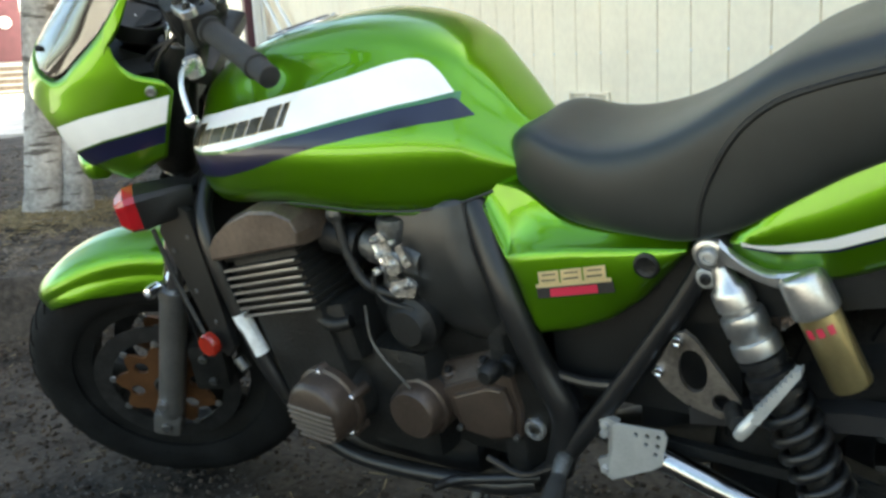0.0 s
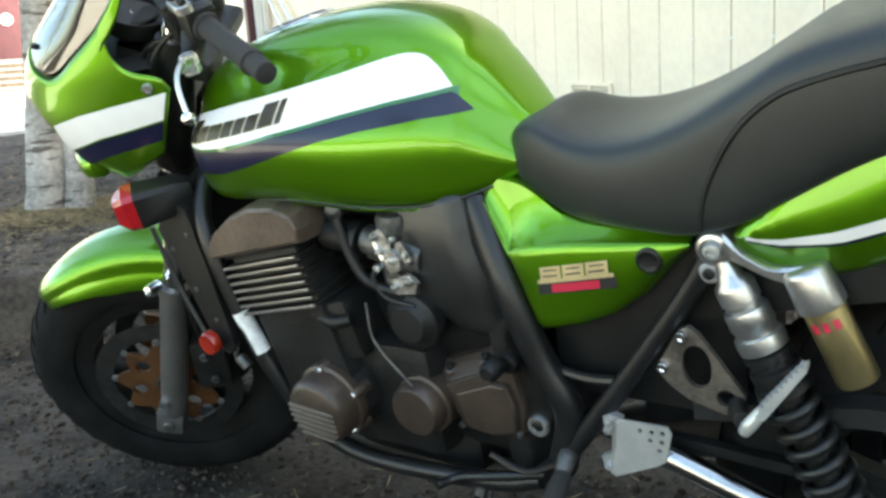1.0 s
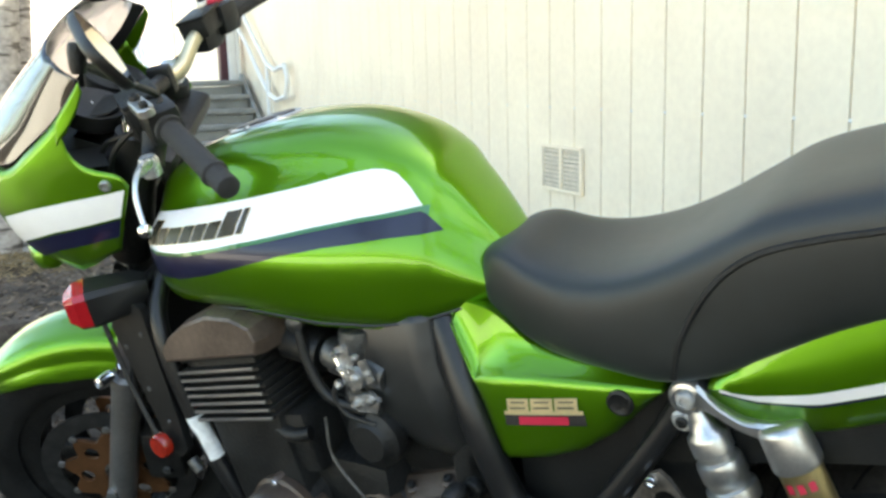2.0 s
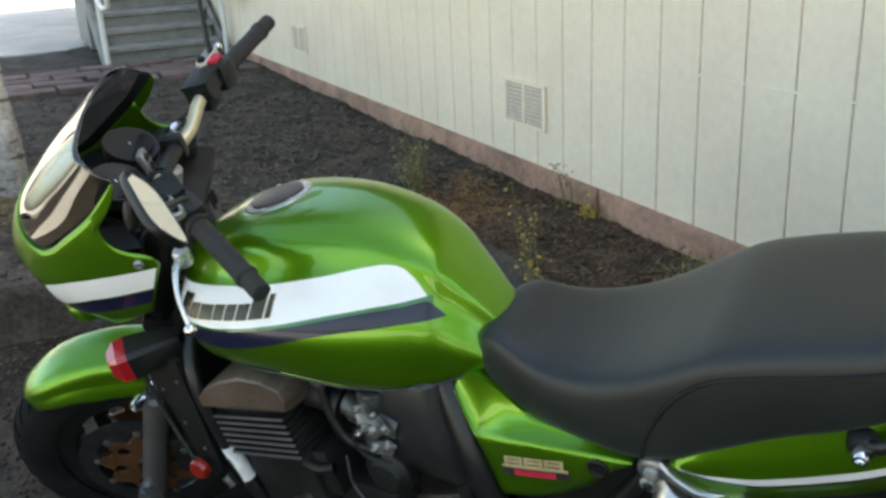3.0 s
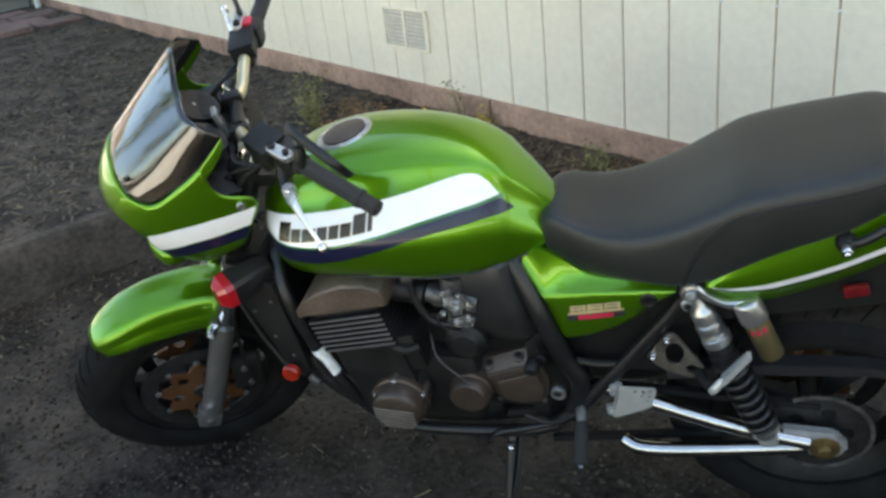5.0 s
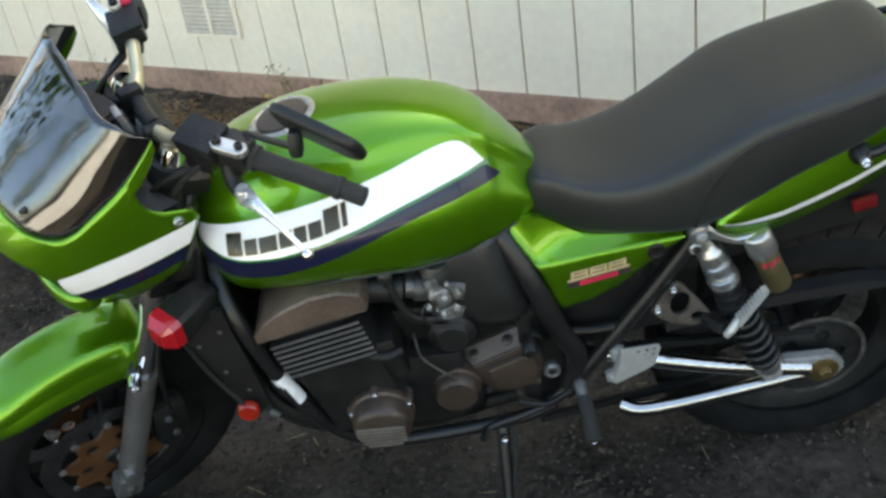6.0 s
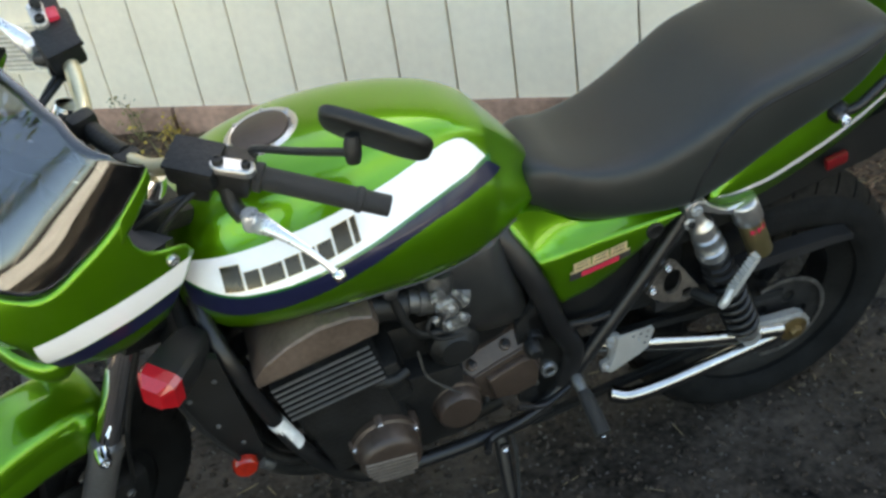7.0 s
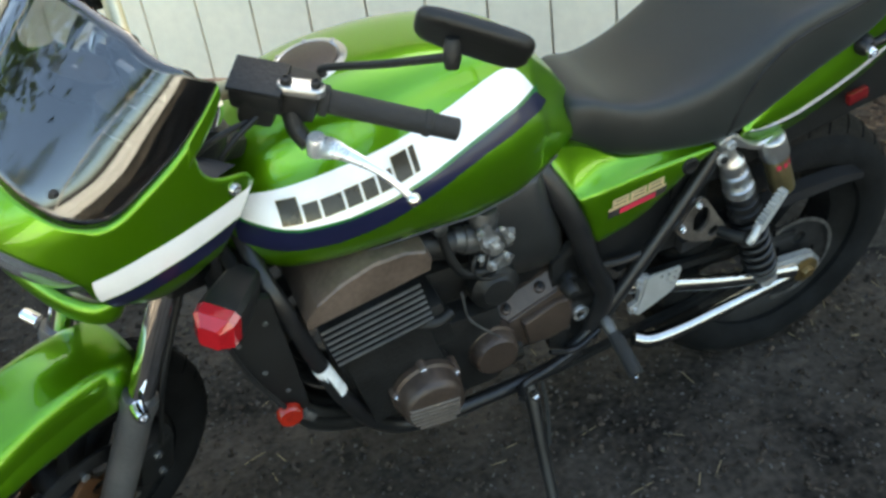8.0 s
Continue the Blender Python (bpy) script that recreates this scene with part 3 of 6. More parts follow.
        for k in range(90):
            w = 2 * math.pi * k / 90
            out.append((c.x + (0.096 + 0.012 * math.cos(9 * w)) * math.cos(w), c.z + (0.096 + 0.012 * math.cos(9 * w)) * math.sin(w)))
        holes = [(c.x + 0.066 * math.cos(w), c.z + 0.066 * math.sin(w), 0.015, 0.015) for w in np.linspace(0, 2 * math.pi, 6, endpoint=False)]
        part("disc_carrier", slab(out, dy - 0.004, dy + 0.004, holes), ORANGE_DISC, rim, matrix=matrix)
        for k in range(9):
            w = 2 * math.pi * k / 9
            p = c + Vector((0.113 * math.cos(w), dy - 0.004, 0.113 * math.sin(w)))
            part("disc_button", lathe(p, p + Vector((0, -0.004, 0)), [(0, 0.008), (0.8, 0.008), (1, 0.006)], 10), ALU, rim, matrix=matrix)
    return rim


front_wheel = wheel("front_wheel", (-1.500, 0.004, 0.303), 0.306, 0.122, (-0.062, 0.066), STEER, "black cast front wheel with twin discs")
rear_wheel = wheel("rear_wheel", (0.0, 0.0, 0.325), 0.310, 0.176, (0.085,), None, "black cast rear wheel", dusty=True)

# front fork, fender, brake
for s in (-1, 1):
    y = 0.004 + s * 0.1
    f0, f1 = Vector((-1.422, y, 0.43)), AXIS_D
    lo, mid, hi = f0 - f1 * 0.20, f0 + f1 * 0.15, f0 + f1 * 0.68
    leg = part("fork_slider", lathe(lo, mid, [(0, 0.018), (0.03, 0.026), (0.12, 0.0275), (0.9, 0.0275), (0.95, 0.031), (1, 0.029)]), FORK_GREY, bike, matrix=STEER)
    part("fork_tube", lathe(mid, hi, [(0, 0.0215), (0.04, 0.0215), (0.98, 0.0215), (1, 0.018)]), CHROME, leg, matrix=STEER)
    part("fork_cover", lathe(mid + f1 * 0.27, hi - f1 * 0.03, [(0, 0.03), (0.03, 0.034), (0.9, 0.034), (1, 0.03)]), BLACK, leg, matrix=STEER)
    part("axle_lug", box(lo + Vector((-0.010, 0, -0.010)), (0.060, 0.045, 0.062), Euler((0, radians(24), 0)).to_matrix().to_4x4(), 0.012), FORK_GREY, leg, matrix=STEER)
    bolt(lo + Vector((-0.01, s * 0.022, -0.012)), (0, s, 0), 0.012, leg, CARB, matrix=STEER)
    bolt((-1.382, y + s * 0.02, 0.585), (-0.3, s, 0.2), 0.0125, leg, h=0.03, matrix=STEER)
    cal = part("brake_caliper", box((-1.372, 0.004 + s * 0.082, 0.36), (0.075, 0.055, 0.12), Euler((0, radians(10), 0)).to_matrix().to_4x4(), 0.014), BLACK, leg, matrix=STEER)
    for dz in (-0.03, 0.03):
        bolt((-1.372, 0.004 + s * 0.11, 0.36 + dz), (0, s, 0), 0.009, cal, CARB, matrix=STEER)
part("front_axle", rod((-1.495, -0.13, 0.30), (-1.495, 0.138, 0.30), 0.011), ALU, bike, matrix=STEER)
for z, w in ((0.78, 0.27), (0.98, 0.26)):
    x = -1.415 + (z - 0.43) * 0.445 + 0.015
    part("triple_clamp", box((x, 0.004, z), (0.09, w, 0.035), Euler((0, radians(24), 0)).to_matrix().to_4x4(), 0.012), BLACK, bike, matrix=STEER)

C = Vector((-1.475, 0.004, 0.30))
bm = bmesh.new()
rings = []
for q in np.linspace(-27, 37, 26):
    a = radians(q)
    taper = 1 - 0.28 * max(0, (q - 20) / 17) ** 2
    drop = 0.075 * (1 - max(0, (q - 5) / 35) * 0.55)
    side = [(0.0825 * taper, 0.333 - drop), (0.0812 * taper, 0.333 - drop * 0.88), (0.0770 * taper, 0.333 - drop * 0.70), (0.0720 * taper, 0.333 - drop * 0.55)]
    top_arc = [(0.0712 * taper, 0.3335 - drop * 0.52), (0.0655 * taper, 0.333 - drop * 0.22), (0.052 * taper, 0.3335), (0.028 * taper, 0.3395), (0, 0.342)]
    half = [(p.x, p.y) for p in spline([(y, r, 0) for y, r in side], 3)] + [(p.x, p.y) for p in spline([(y, r, 0) for y, r in top_arc], 3)]
    ring = [(-y, r) for y, r in half] + [(y, r) for y, r in half[-2::-1]]
    pts = [Vector((y, r, 0)) for y, r in ring]
    rings.append([C + Vector((-p.y * math.sin(a), p.x, p.y * math.cos(a))) for p in pts])
loft(bm, rings, closed=False)
fender = part("front_fender", bm, GREEN, bike, "lime green front mudguard", smooth=22, matrix=STEER)
fender.modifiers.new("thick", "SOLIDIFY").thickness = 0.003

# fairing on the fork: one nose surface, cut into side panels, arms and screen
FZ = [0.80, 0.835, 0.87, 0.937, 1.0, 1.05, 1.10, 1.15, 1.20]
FX = [-1.37, -1.402, -1.442, -1.475, -1.460, -1.425, -1.365, -1.295, -1.22]
FW = [0.150, 0.162, 0.175, 0.186, 0.185, 0.178, 0.169, 0.160, 0.146]


def nose(u, z):
    """Point of the nose at u (-1 left rear, 0 front, 1 right rear) and height z."""
    xf, w = curve_at(z, FZ, FX), curve_at(z, FZ, FW)
    xr = float(np.interp(z, [0.80, 0.862, 0.982, 1.0, 1.2], [-1.256, -1.224, -1.157, -1.155, -1.176]))
    a = (1 - abs(u)) * math.pi / 2
    return Vector((xr + (xf - xr) * math.sin(a) ** 0.9, 0.004 + math.copysign(w * math.cos(a) ** 0.85, u), z))


def nose_patch(u0, u1, low, high, nu=26, nv=12, out=0.0):
    bm = bmesh.new()
    rows = []
    for u in np.linspace(u0, u1, nu):
        row = [nose(u, z) for z in np.linspace(low(abs(u)), high(abs(u)), nv)]
        if out:
            for k, p in enumerate(row):
                n = Vector((-0.5 * (1 - abs(u)) * 2, math.copysign(abs(u), u), 0.0)).normalized()
                row[k] = p + n * out
        rows.append(row)
    return loft(bm, rows, closed=False)


# heights of the seams against |u|: 1 at the rear edge, 0 at the nose
def screen_edge(u):
    return curve_at(u, [0, 0.1, 0.27, 0.41, 0.53, 0.60, 0.67, 0.78, 0.88, 0.97], [1.06, 1.06, 1.045, 1.027, 1.018, 1.025, 1.045, 1.076, 1.110, 1.136])


def seam_top(u):
    if u < 0.82:
        return screen_edge(u)
    return float(np.interp(u, [0.82, 0.825, 0.835, 0.845, 0.86, 0.88, 0.91, 0.95, 0.98, 1.0], [1.09, 1.09, 1.064, 1.048, 1.034, 1.022, 1.012, 1.004, 0.997, 0.977]))


def seam_low(u):
    return float(np.interp(u, [0, 0.15, 0.25, 0.39, 0.455, 0.485, 0.50, 0.52, 0.57, 0.72, 0.86, 1.0], [1.0, 0.997, 0.989, 0.968, 0.948, 0.935, 0.895, 0.856, 0.836, 0.828, 0.842, 0.868]))


fairing = part("fairing", nose_patch(-1, 1, seam_low, seam_top, 120, 16), GREEN, bike, "lime green bikini fairing", matrix=STEER)
thick = fairing.modifiers.new("thick", "SOLIDIFY")
thick.thickness, thick.offset = 0.003, 0
bm = bmesh.new()
lip = spline([(-1.356, -0.128, 0.852), (-1.372, -0.129, 0.851), (-1.394, -0.116, 0.853), (-1.413, -0.075, 0.858), (-1.420, 0.004, 0.861),
              (-1.413, 0.083, 0.858), (-1.394, 0.124, 0.853), (-1.372, 0.137, 0.851), (-1.356, 0.136, 0.852)], 6)
rings = []
for k, p in enumerate(lip):
    n = Vector((-1, (p.y - 0.004) * 5, 0)).normalized()
    e = min(k, len(lip) - 1 - k)
    g = (0.35, 0.62, 0.82, 0.93, 1.0)[min(e, 4)]
    rings.append([p + n * a * g + Vector((0, 0, b * g)) for a, b in ((-0.030, -0.014), (-0.006, -0.021), (0.006, -0.017), (0.009, -0.006), (0.006, 0.008), (0.000, 0.017), (-0.005, 0.018), (-0.010, 0.012), (-0.020, -0.002))])
loft(bm, rings)
glass = part("headlight_glass", nose_patch(-0.50, 0.50, lambda u: 0.85, lambda u: max(0.856, seam_low(u) + 0.006), 50, 8, -0.024), LENS, fairing, "pale headlight glass", matrix=STEER)
glass.modifiers.new("thick", "SOLIDIFY").thickness = 0.003
part("fairing_chin", bm, GREEN, fairing, "lime green scooped lower lip", smooth=50, matrix=STEER)
for s in (-1, 1):
    def arm_low(u):
        return float(np.interp(u, [0.815, 0.835, 0.85, 0.87, 0.91, 0.97], [1.05, 1.062, 1.066, 1.074, 1.092, 1.122]))
    arm = part("fairing_arm", nose_patch(s * 0.815, s * 0.97, arm_low, screen_edge, 24, 6), GREEN, fairing, matrix=STEER)
    thick = arm.modifiers.new("thick", "SOLIDIFY")
    thick.thickness, thick.offset = 0.003, 0

    def wh_lo(u):
        return float(np.interp(u, [0.48, 0.75, 1.0], [0.889, 0.917, 0.931]))

    def wh_hi(u):
        return float(np.interp(u, [0.48, 0.68, 0.82, 1.0], [0.940, 0.960, 0.968, 0.974]))
    part("white_stripe", nose_patch(s * 0.515, s * 0.992, wh_lo, wh_hi, 40, 5, 0.004), STRIPE_WHITE, fairing, matrix=STEER)
    part("navy_stripe", nose_patch(s * 0.53, s * 0.992, lambda u: max(seam_low(u) + 0.006, wh_lo(u) - 0.035), lambda u: wh_lo(u) - 0.004, 40, 5, 0.004), STRIPE_BLUE, fairing, matrix=STEER)
    p = nose(s * 0.94, 0.985)
    bolt(p, (0, s, 0), 0.009, fairing, ALU, matrix=STEER)


def screen_top(u):
    return float(np.interp(u, [0, 0.3, 0.75, 0.92, 0.97], [1.196, 1.193, 1.170, 1.147, 1.139]))


screen = part("windscreen", nose_patch(-0.97, 0.97, lambda u: screen_edge(u) + 0.001, screen_top, 90, 16), TINT, bike, "smoke tinted windscreen", matrix=STEER)
screen.modifiers.new("thick", "SOLIDIFY").thickness = 0.003
for s in (-1, 1):
    part("edge_band", nose_patch(s * 0.40, s * 0.97, screen_edge, lambda u: min(screen_top(u), screen_edge(u) + 0.006 + (0.082 if s < 0 else 0.026) * min(1, (u - 0.40) / 0.2)), 60, 5, -0.005), PLASTIC, screen, matrix=STEER)
    part("screen_screw", lathe(nose(s * 0.34, 1.062) + Vector((0, 0, 0)), nose(s * 0.34, 1.062) + Vector((-0.006, s * 0.004, 0.003)), [(0, 0.006), (1, 0.004)], 10), BLACK, screen, matrix=STEER)
part("headlight", lathe((-1.28, 0.004, 0.915), (-1.385, 0.004, 0.91), [(0, 0.05), (0.3, 0.07), (0.8, 0.072), (0.9, 0.068)]), PLASTIC, bike, "round headlight", matrix=STEER)
part("headlight_lens", lathe((-1.378, 0.004, 0.91), (-1.408, 0.004, 0.908), [(0, 0.068), (0.4, 0.064), (0.8, 0.04), (1.0, 0.001)]), ALU_POLISHED, bpy.data.objects["headlight"], "clear headlight lens", matrix=STEER)
bm = bmesh.new()
loft(bm, [[nose(u, 1.012).lerp(Vector((-1.30, 0.004, 1.012)), 0.03), nose(u, 1.012).lerp(Vector((-1.27, 0.004, 1.02)), 0.4), Vector((-1.255, 0.004 + (nose(u, 1.012).y - 0.004) * 0.55, 1.035))] for u in np.linspace(-0.97, 0.97, 40)], closed=False)
part("inner_cowl", bm, PLASTIC, bike, "black inner cowl under the screen", matrix=STEER)
part("fairing_stay", box((-1.25, 0.004, 0.95), (0.12, 0.26, 0.12), None, 0.02), PLASTIC, bike, matrix=STEER)

# gauges
for s in (-1, 1):
    g = part("gauge", lathe((-1.244, 0.004 + s * 0.055, 1.030), (-1.225, 0.004 + s * 0.055, 1.065), [(0, 0.03), (0.3, 0.046), (0.9, 0.05), (1.0, 0.049), (0.97, 0.043), (0.96, 0.001)]), PLASTIC, bike, matrix=STEER)
    part("dial", lathe((-1.227, 0.004 + s * 0.055, 1.0605), (-1.2265, 0.004 + s * 0.055, 1.0625), [(0, 0.041), (1, 0.040)], 28), BLACK, g, matrix=STEER)
for s in (-1, 1):
    part("needle", rod((-1.2265, 0.004 + s * 0.055, 1.064), (-1.242, 0.004 + s * 0.055 + 0.018, 1.069), 0.0012, 8), WHITE_PAINT, bike, matrix=STEER)
strip = part("lamp_strip", box((-1.188, 0.004, 1.047), (0.012, 0.030, 0.064), Euler((0, radians(-8), 0)).to_matrix().to_4x4(), 0.004), ALU_DULL, bike, "grey warning lamp strip", matrix=STEER)
for q in (-1, 0, 1):
    z = 1.047 + q * 0.019
    part("warning_lamp", lathe((-1.184 - q * 0.0026, 0.004, z), (-1.179 - q * 0.0026, 0.004, z), [(0, 0.0085), (0.8, 0.008), (1, 0.006)], 14), BADGE_DARK, strip, matrix=STEER)
part("gauge_panel", box((-1.225, 0.004, 1.025), (0.05, 0.06, 0.03), Euler((0, radians(-30), 0)).to_matrix().to_4x4(), 0.008), PLASTIC, bike, matrix=STEER)

def pad(a, b, ra, rb, h):
    """A flat rounded plate round two centres."""
    bm = bmesh.new()
    for c, r in ((a, ra), (b, rb)):
        for z, k in ((-h / 2, 1), (h / 2 - 0.002, 1), (h / 2, 0.86)):
            for w in np.linspace(0, 2 * math.pi, 20, endpoint=False):
                bm.verts.new(c + Vector((r * k * math.cos(w), r * k * math.sin(w), z)))
    bmesh.ops.convex_hull(bm, input=bm.verts)
    return bm


# handlebar, controls, mirrors
bar = part("handlebar", tube([(-0.98, -0.31, 1.036), (-1.06, -0.212, 1.066), (-1.115, -0.15, 1.088), (-1.146, -0.085, 1.060), (-1.152, 0, 1.048), (-1.148, 0.060, 1.040), (-1.128, 0.098, 1.044), (-1.104, 0.150, 1.076), (-1.080, 0.225, 1.080), (-1.035, 0.35, 1.067)], 0.0125, 12, 6), BAR_GOLD, bike, "pale gold handlebar", matrix=STEER)
for s in (-1, 1):
    def Q(x, y, z):
        if s > 0:  # the right side is swept less
            dx, dy = x + 1.058, y - 0.212
            return Vector((-1.068 + dx * 0.956 - dy * 0.292, 0.246 + dx * 0.292 + dy * 0.956, z + 0.010 + 0.15 * dy))
        return Vector((x, 0.004 + s * y, z))
    g0, g1 = Q(-1.058, 0.212, 1.066), Q(-0.947, 0.361, 1.032)
    part("grip", lathe(g0, g1, [(0, 0.019), (0.02, 0.021), (0.06, 0.021), (0.07, 0.0165), (0.74, 0.0165), (0.75, 0.0185), (0.79, 0.0185), (0.8, 0.0155), (0.99, 0.0155), (1.0, 0.012)]), GRIP, bar, matrix=STEER)
    d = (g1 - g0).normalized()
    h = g0 - d * 0.025
    sw = part("switch_housing", box(h, (0.05, 0.052, 0.055), d.to_track_quat("Y", "Z").to_matrix().to_4x4(), 0.013), PLASTIC, bar, matrix=STEER)
    if s > 0:
        part("stop_switch", box(h + Vector((0, 0, 0.03)), (0.018, 0.03, 0.014), d.to_track_quat("Y", "Z").to_matrix().to_4x4(), 0.004), BOOT, sw, matrix=STEER)
    per = part("lever_perch", box(h - d * 0.045 + Vector((-0.012, 0, -0.012)), (0.045, 0.05, 0.06), d.to_track_quat("Y", "Z").to_matrix().to_4x4(), 0.012), PLASTIC, bar, matrix=STEER)
    res = part("fluid_reservoir", box(Q(-1.108, 0.156, 1.082), (0.054, 0.068, 0.034), Euler((0, radians(-8), -0.2 if s > 0 else 0.5)).to_matrix().to_4x4(), 0.008), PLASTIC, bar, matrix=STEER)
    part("reservoir_cap", box(Q(-1.108, 0.156, 1.101), (0.056, 0.071, 0.007), Euler((0, radians(-8), -0.2 if s > 0 else 0.5)).to_matrix().to_4x4(), 0.002), BLACK, res, matrix=STEER)
    clampm = part("mirror_clamp", pad(Q(-1.096, 0.192, 1.101), Q(-1.074, 0.222, 1.099), 0.0115, 0.0125, 0.012), ALU, bar, "silver mirror clamp", matrix=STEER)
    bolt(Q(-1.096, 0.192, 1.107), (0, 0, 1), 0.008, clampm, BLACK, matrix=STEER)
    bolt(Q(-1.074, 0.222, 1.105), (0, 0, 1), 0.0065, clampm, BLACK, matrix=STEER)
    part("lever_bracket", tube([Q(-1.088, 0.190, 1.052), Q(-1.094, 0.205, 1.032), Q(-1.094, 0.226, 1.020)], [0.020, 0.018, 0.017], 12, 4, 0.7), PLASTIC, bar, matrix=STEER)
    # lever with a ball end
    p0, p1, p2, p3 = Q(-1.092, 0.238, 1.024), Q(-1.090, 0.278, 1.039), Q(-1.079, 0.336, 1.035), Q(-1.064, 0.381, 1.004)
    lev = part("lever", tube([p0, p1, p2, p3], [0.0145, 0.0150, 0.0095, 0.0060, 0.005, 0.005], 12, 8, 0.45), LEVER, bar, "polished lever", matrix=STEER)
    bmb = bmesh.new()
    bmesh.ops.create_uvsphere(bmb, u_segments=14, v_segments=10, radius=0.0095)
    bmesh.ops.translate(bmb, vec=p3, verts=bmb.verts)
    part("ball_end", bmb, ALU_POLISHED, lev, matrix=STEER)
    part("lever_pivot", lathe(p0 + Vector((0, 0, -0.012)), p0 + Vector((0, 0, 0.016)), [(0, 0.013), (0.8, 0.014), (1, 0.011)], 20), LEVER, lev, matrix=STEER)
    # mirror
    m0, m1 = Q(-1.075, 0.215, 1.105), Q(-1.040, 0.395, 1.215)
    turn = STEER
    if s < 0:
        m0, m1, turn = Vector((-0.952, -0.166, 1.060)), Vector((-0.850, -0.346, 1.150)), None
    mir = part("mirror_stalk", tube([m0, m0 + Vector((0, s * 0.005, 0.014)), m0.lerp(m1, 0.5) + Vector((0, 0, 0.004)), m1], 0.0052, 8, 5), BLACK, bike, matrix=turn)
    part("mirror_joint", lathe(m1 - Vector((0, 0, 0.014)), m1 + Vector((0.004, -s * 0.004, 0.020)), [(0, 0.008), (0.3, 0.0105), (0.7, 0.0105), (1, 0.008)], 16), BLACK, mir, matrix=turn)
    if s < 0:
        along, face, cen = Vector((0.83, -0.467, -0.32)), Vector((0.561, 0.639, 0.525)), Vector((-0.818, -0.334, 1.160))
    else:
        along, face, cen = Q(-0.982, 0.450, 1.206) - Q(-1.055, 0.349, 1.258), Vector((0.625, -0.383, 0.186)), Q(-1.019, 0.400, 1.231)
    along.normalize()
    face = (face - along * face.dot(along)).normalized()
    basis = Matrix((along, face, along.cross(face))).transposed()

    def mirror_ring(depth, k):
        """Rounded oblong, tapering a little to its outer end."""
        ring = []
        for w in np.linspace(0, 2 * math.pi, 40, endpoint=False):
            cx, cz = math.cos(w), math.sin(w)
            u = math.copysign(abs(cx) ** 0.5, cx)
            ring.append(cen + basis @ Vector((0.068 * k * u, depth, 0.0355 * k * (1 + 0.06 * u) * math.copysign(abs(cz) ** 0.55, cz))))
        return ring
    bmh = bmesh.new()
    loft(bmh, [mirror_ring(d, k) for d, k in ((-0.0105, 0.66), (-0.0097, 0.82), (-0.008, 0.92), (-0.0048, 0.975), (0.0, 0.997), (0.003, 1.0), (0.005, 0.985), (0.005, 0.945), (0.0035, 0.935))])
    part("mirror_head", bmh, PLASTIC, mir, matrix=turn)
    bmh = bmesh.new()
    loft(bmh, [mirror_ring(0.0038, 0.93), mirror_ring(0.0046, 0.925)])
    part("mirror_glass", bmh, MIRROR, mir, "mirror glass", matrix=turn)
for y in (-0.05, 0.058):
    part("bar_clamp", box((-1.153, y, 1.042), (0.042, 0.026, 0.05), None, 0.01), BLACK, bar, matrix=STEER)
part("bar_sleeve", tube([(-1.150, -0.045, 1.0565), (-1.152, 0.0, 1.048), (-1.149, 0.055, 1.041)], 0.0145, 12, 4), BLACK, bar, matrix=STEER)
part("ignition", lathe((-1.165, 0.004, 1.0), (-1.15, 0.004, 1.035), [(0, 0.018), (0.9, 0.018), (1, 0.014)]), ALU_DULL, bar, matrix=STEER)
for s, bend in ((-1, 0.0), (1, 0.02)):
    part("cable", tube([(-1.12, s * 0.16, 1.05), (-1.20, s * 0.13, 1.02), (-1.24, s * 0.09, 0.92), (-1.20, s * 0.05, 0.80)], 0.0045, 8), PLASTIC, bar, matrix=STEER)
    part("brake_hose", tube([(-1.10, s * 0.17, 1.07), (-1.19, s * 0.15, 1.0), (-1.25, s * 0.12, 0.80), (-1.33, s * 0.12, 0.6), (-1.36, s * 0.11, 0.42)], 0.0045, 8), PLASTIC, bar, matrix=STEER)

# turn signals on the fork
for s in (-1, 1):
    b0, b1 = Vector((-1.195, 0.004 + s * 0.196, 0.806)), Vector((-1.300, 0.004 + s * 0.236, 0.816))
    d = (b1 - b0).normalized()
    side = d.cross(Vector((0, 0, 1))).normalized()
    upv = side.cross(d)
    L_ = (b1 - b0).length

    def ring_at(t, w, h):
        return [b0 + d * t + side * a * w + upv * b * h for a, b in ((-1, -.75), (-.75, -1), (.75, -1), (1, -.75), (1, .75), (.75, 1), (-.75, 1), (-1, .75))]
    bm = bmesh.new()
    loft(bm, [ring_at(0, 0.018, 0.02), ring_at(0.02, 0.026, 0.027), ring_at(L_ * 0.80, 0.032, 0.032)])
    sig = part("turn_signal", bm, PLASTIC, bike, "black turn signal with a red lens", matrix=STEER)
    bm = bmesh.new()
    loft(bm, [ring_at(L_ * 0.802, 0.0315, 0.0315), ring_at(L_ * 0.96, 0.030, 0.030), ring_at(L_ * 1.10, 0.016, 0.020)])
    part("lens", bm, RED_LENS, sig, smooth=15, matrix=STEER)
    part("signal_stalk", rod(b0 + Vector((0.02, -s * 0.09, 0)), b0 + d * 0.02, 0.011), PLASTIC, sig, matrix=STEER)

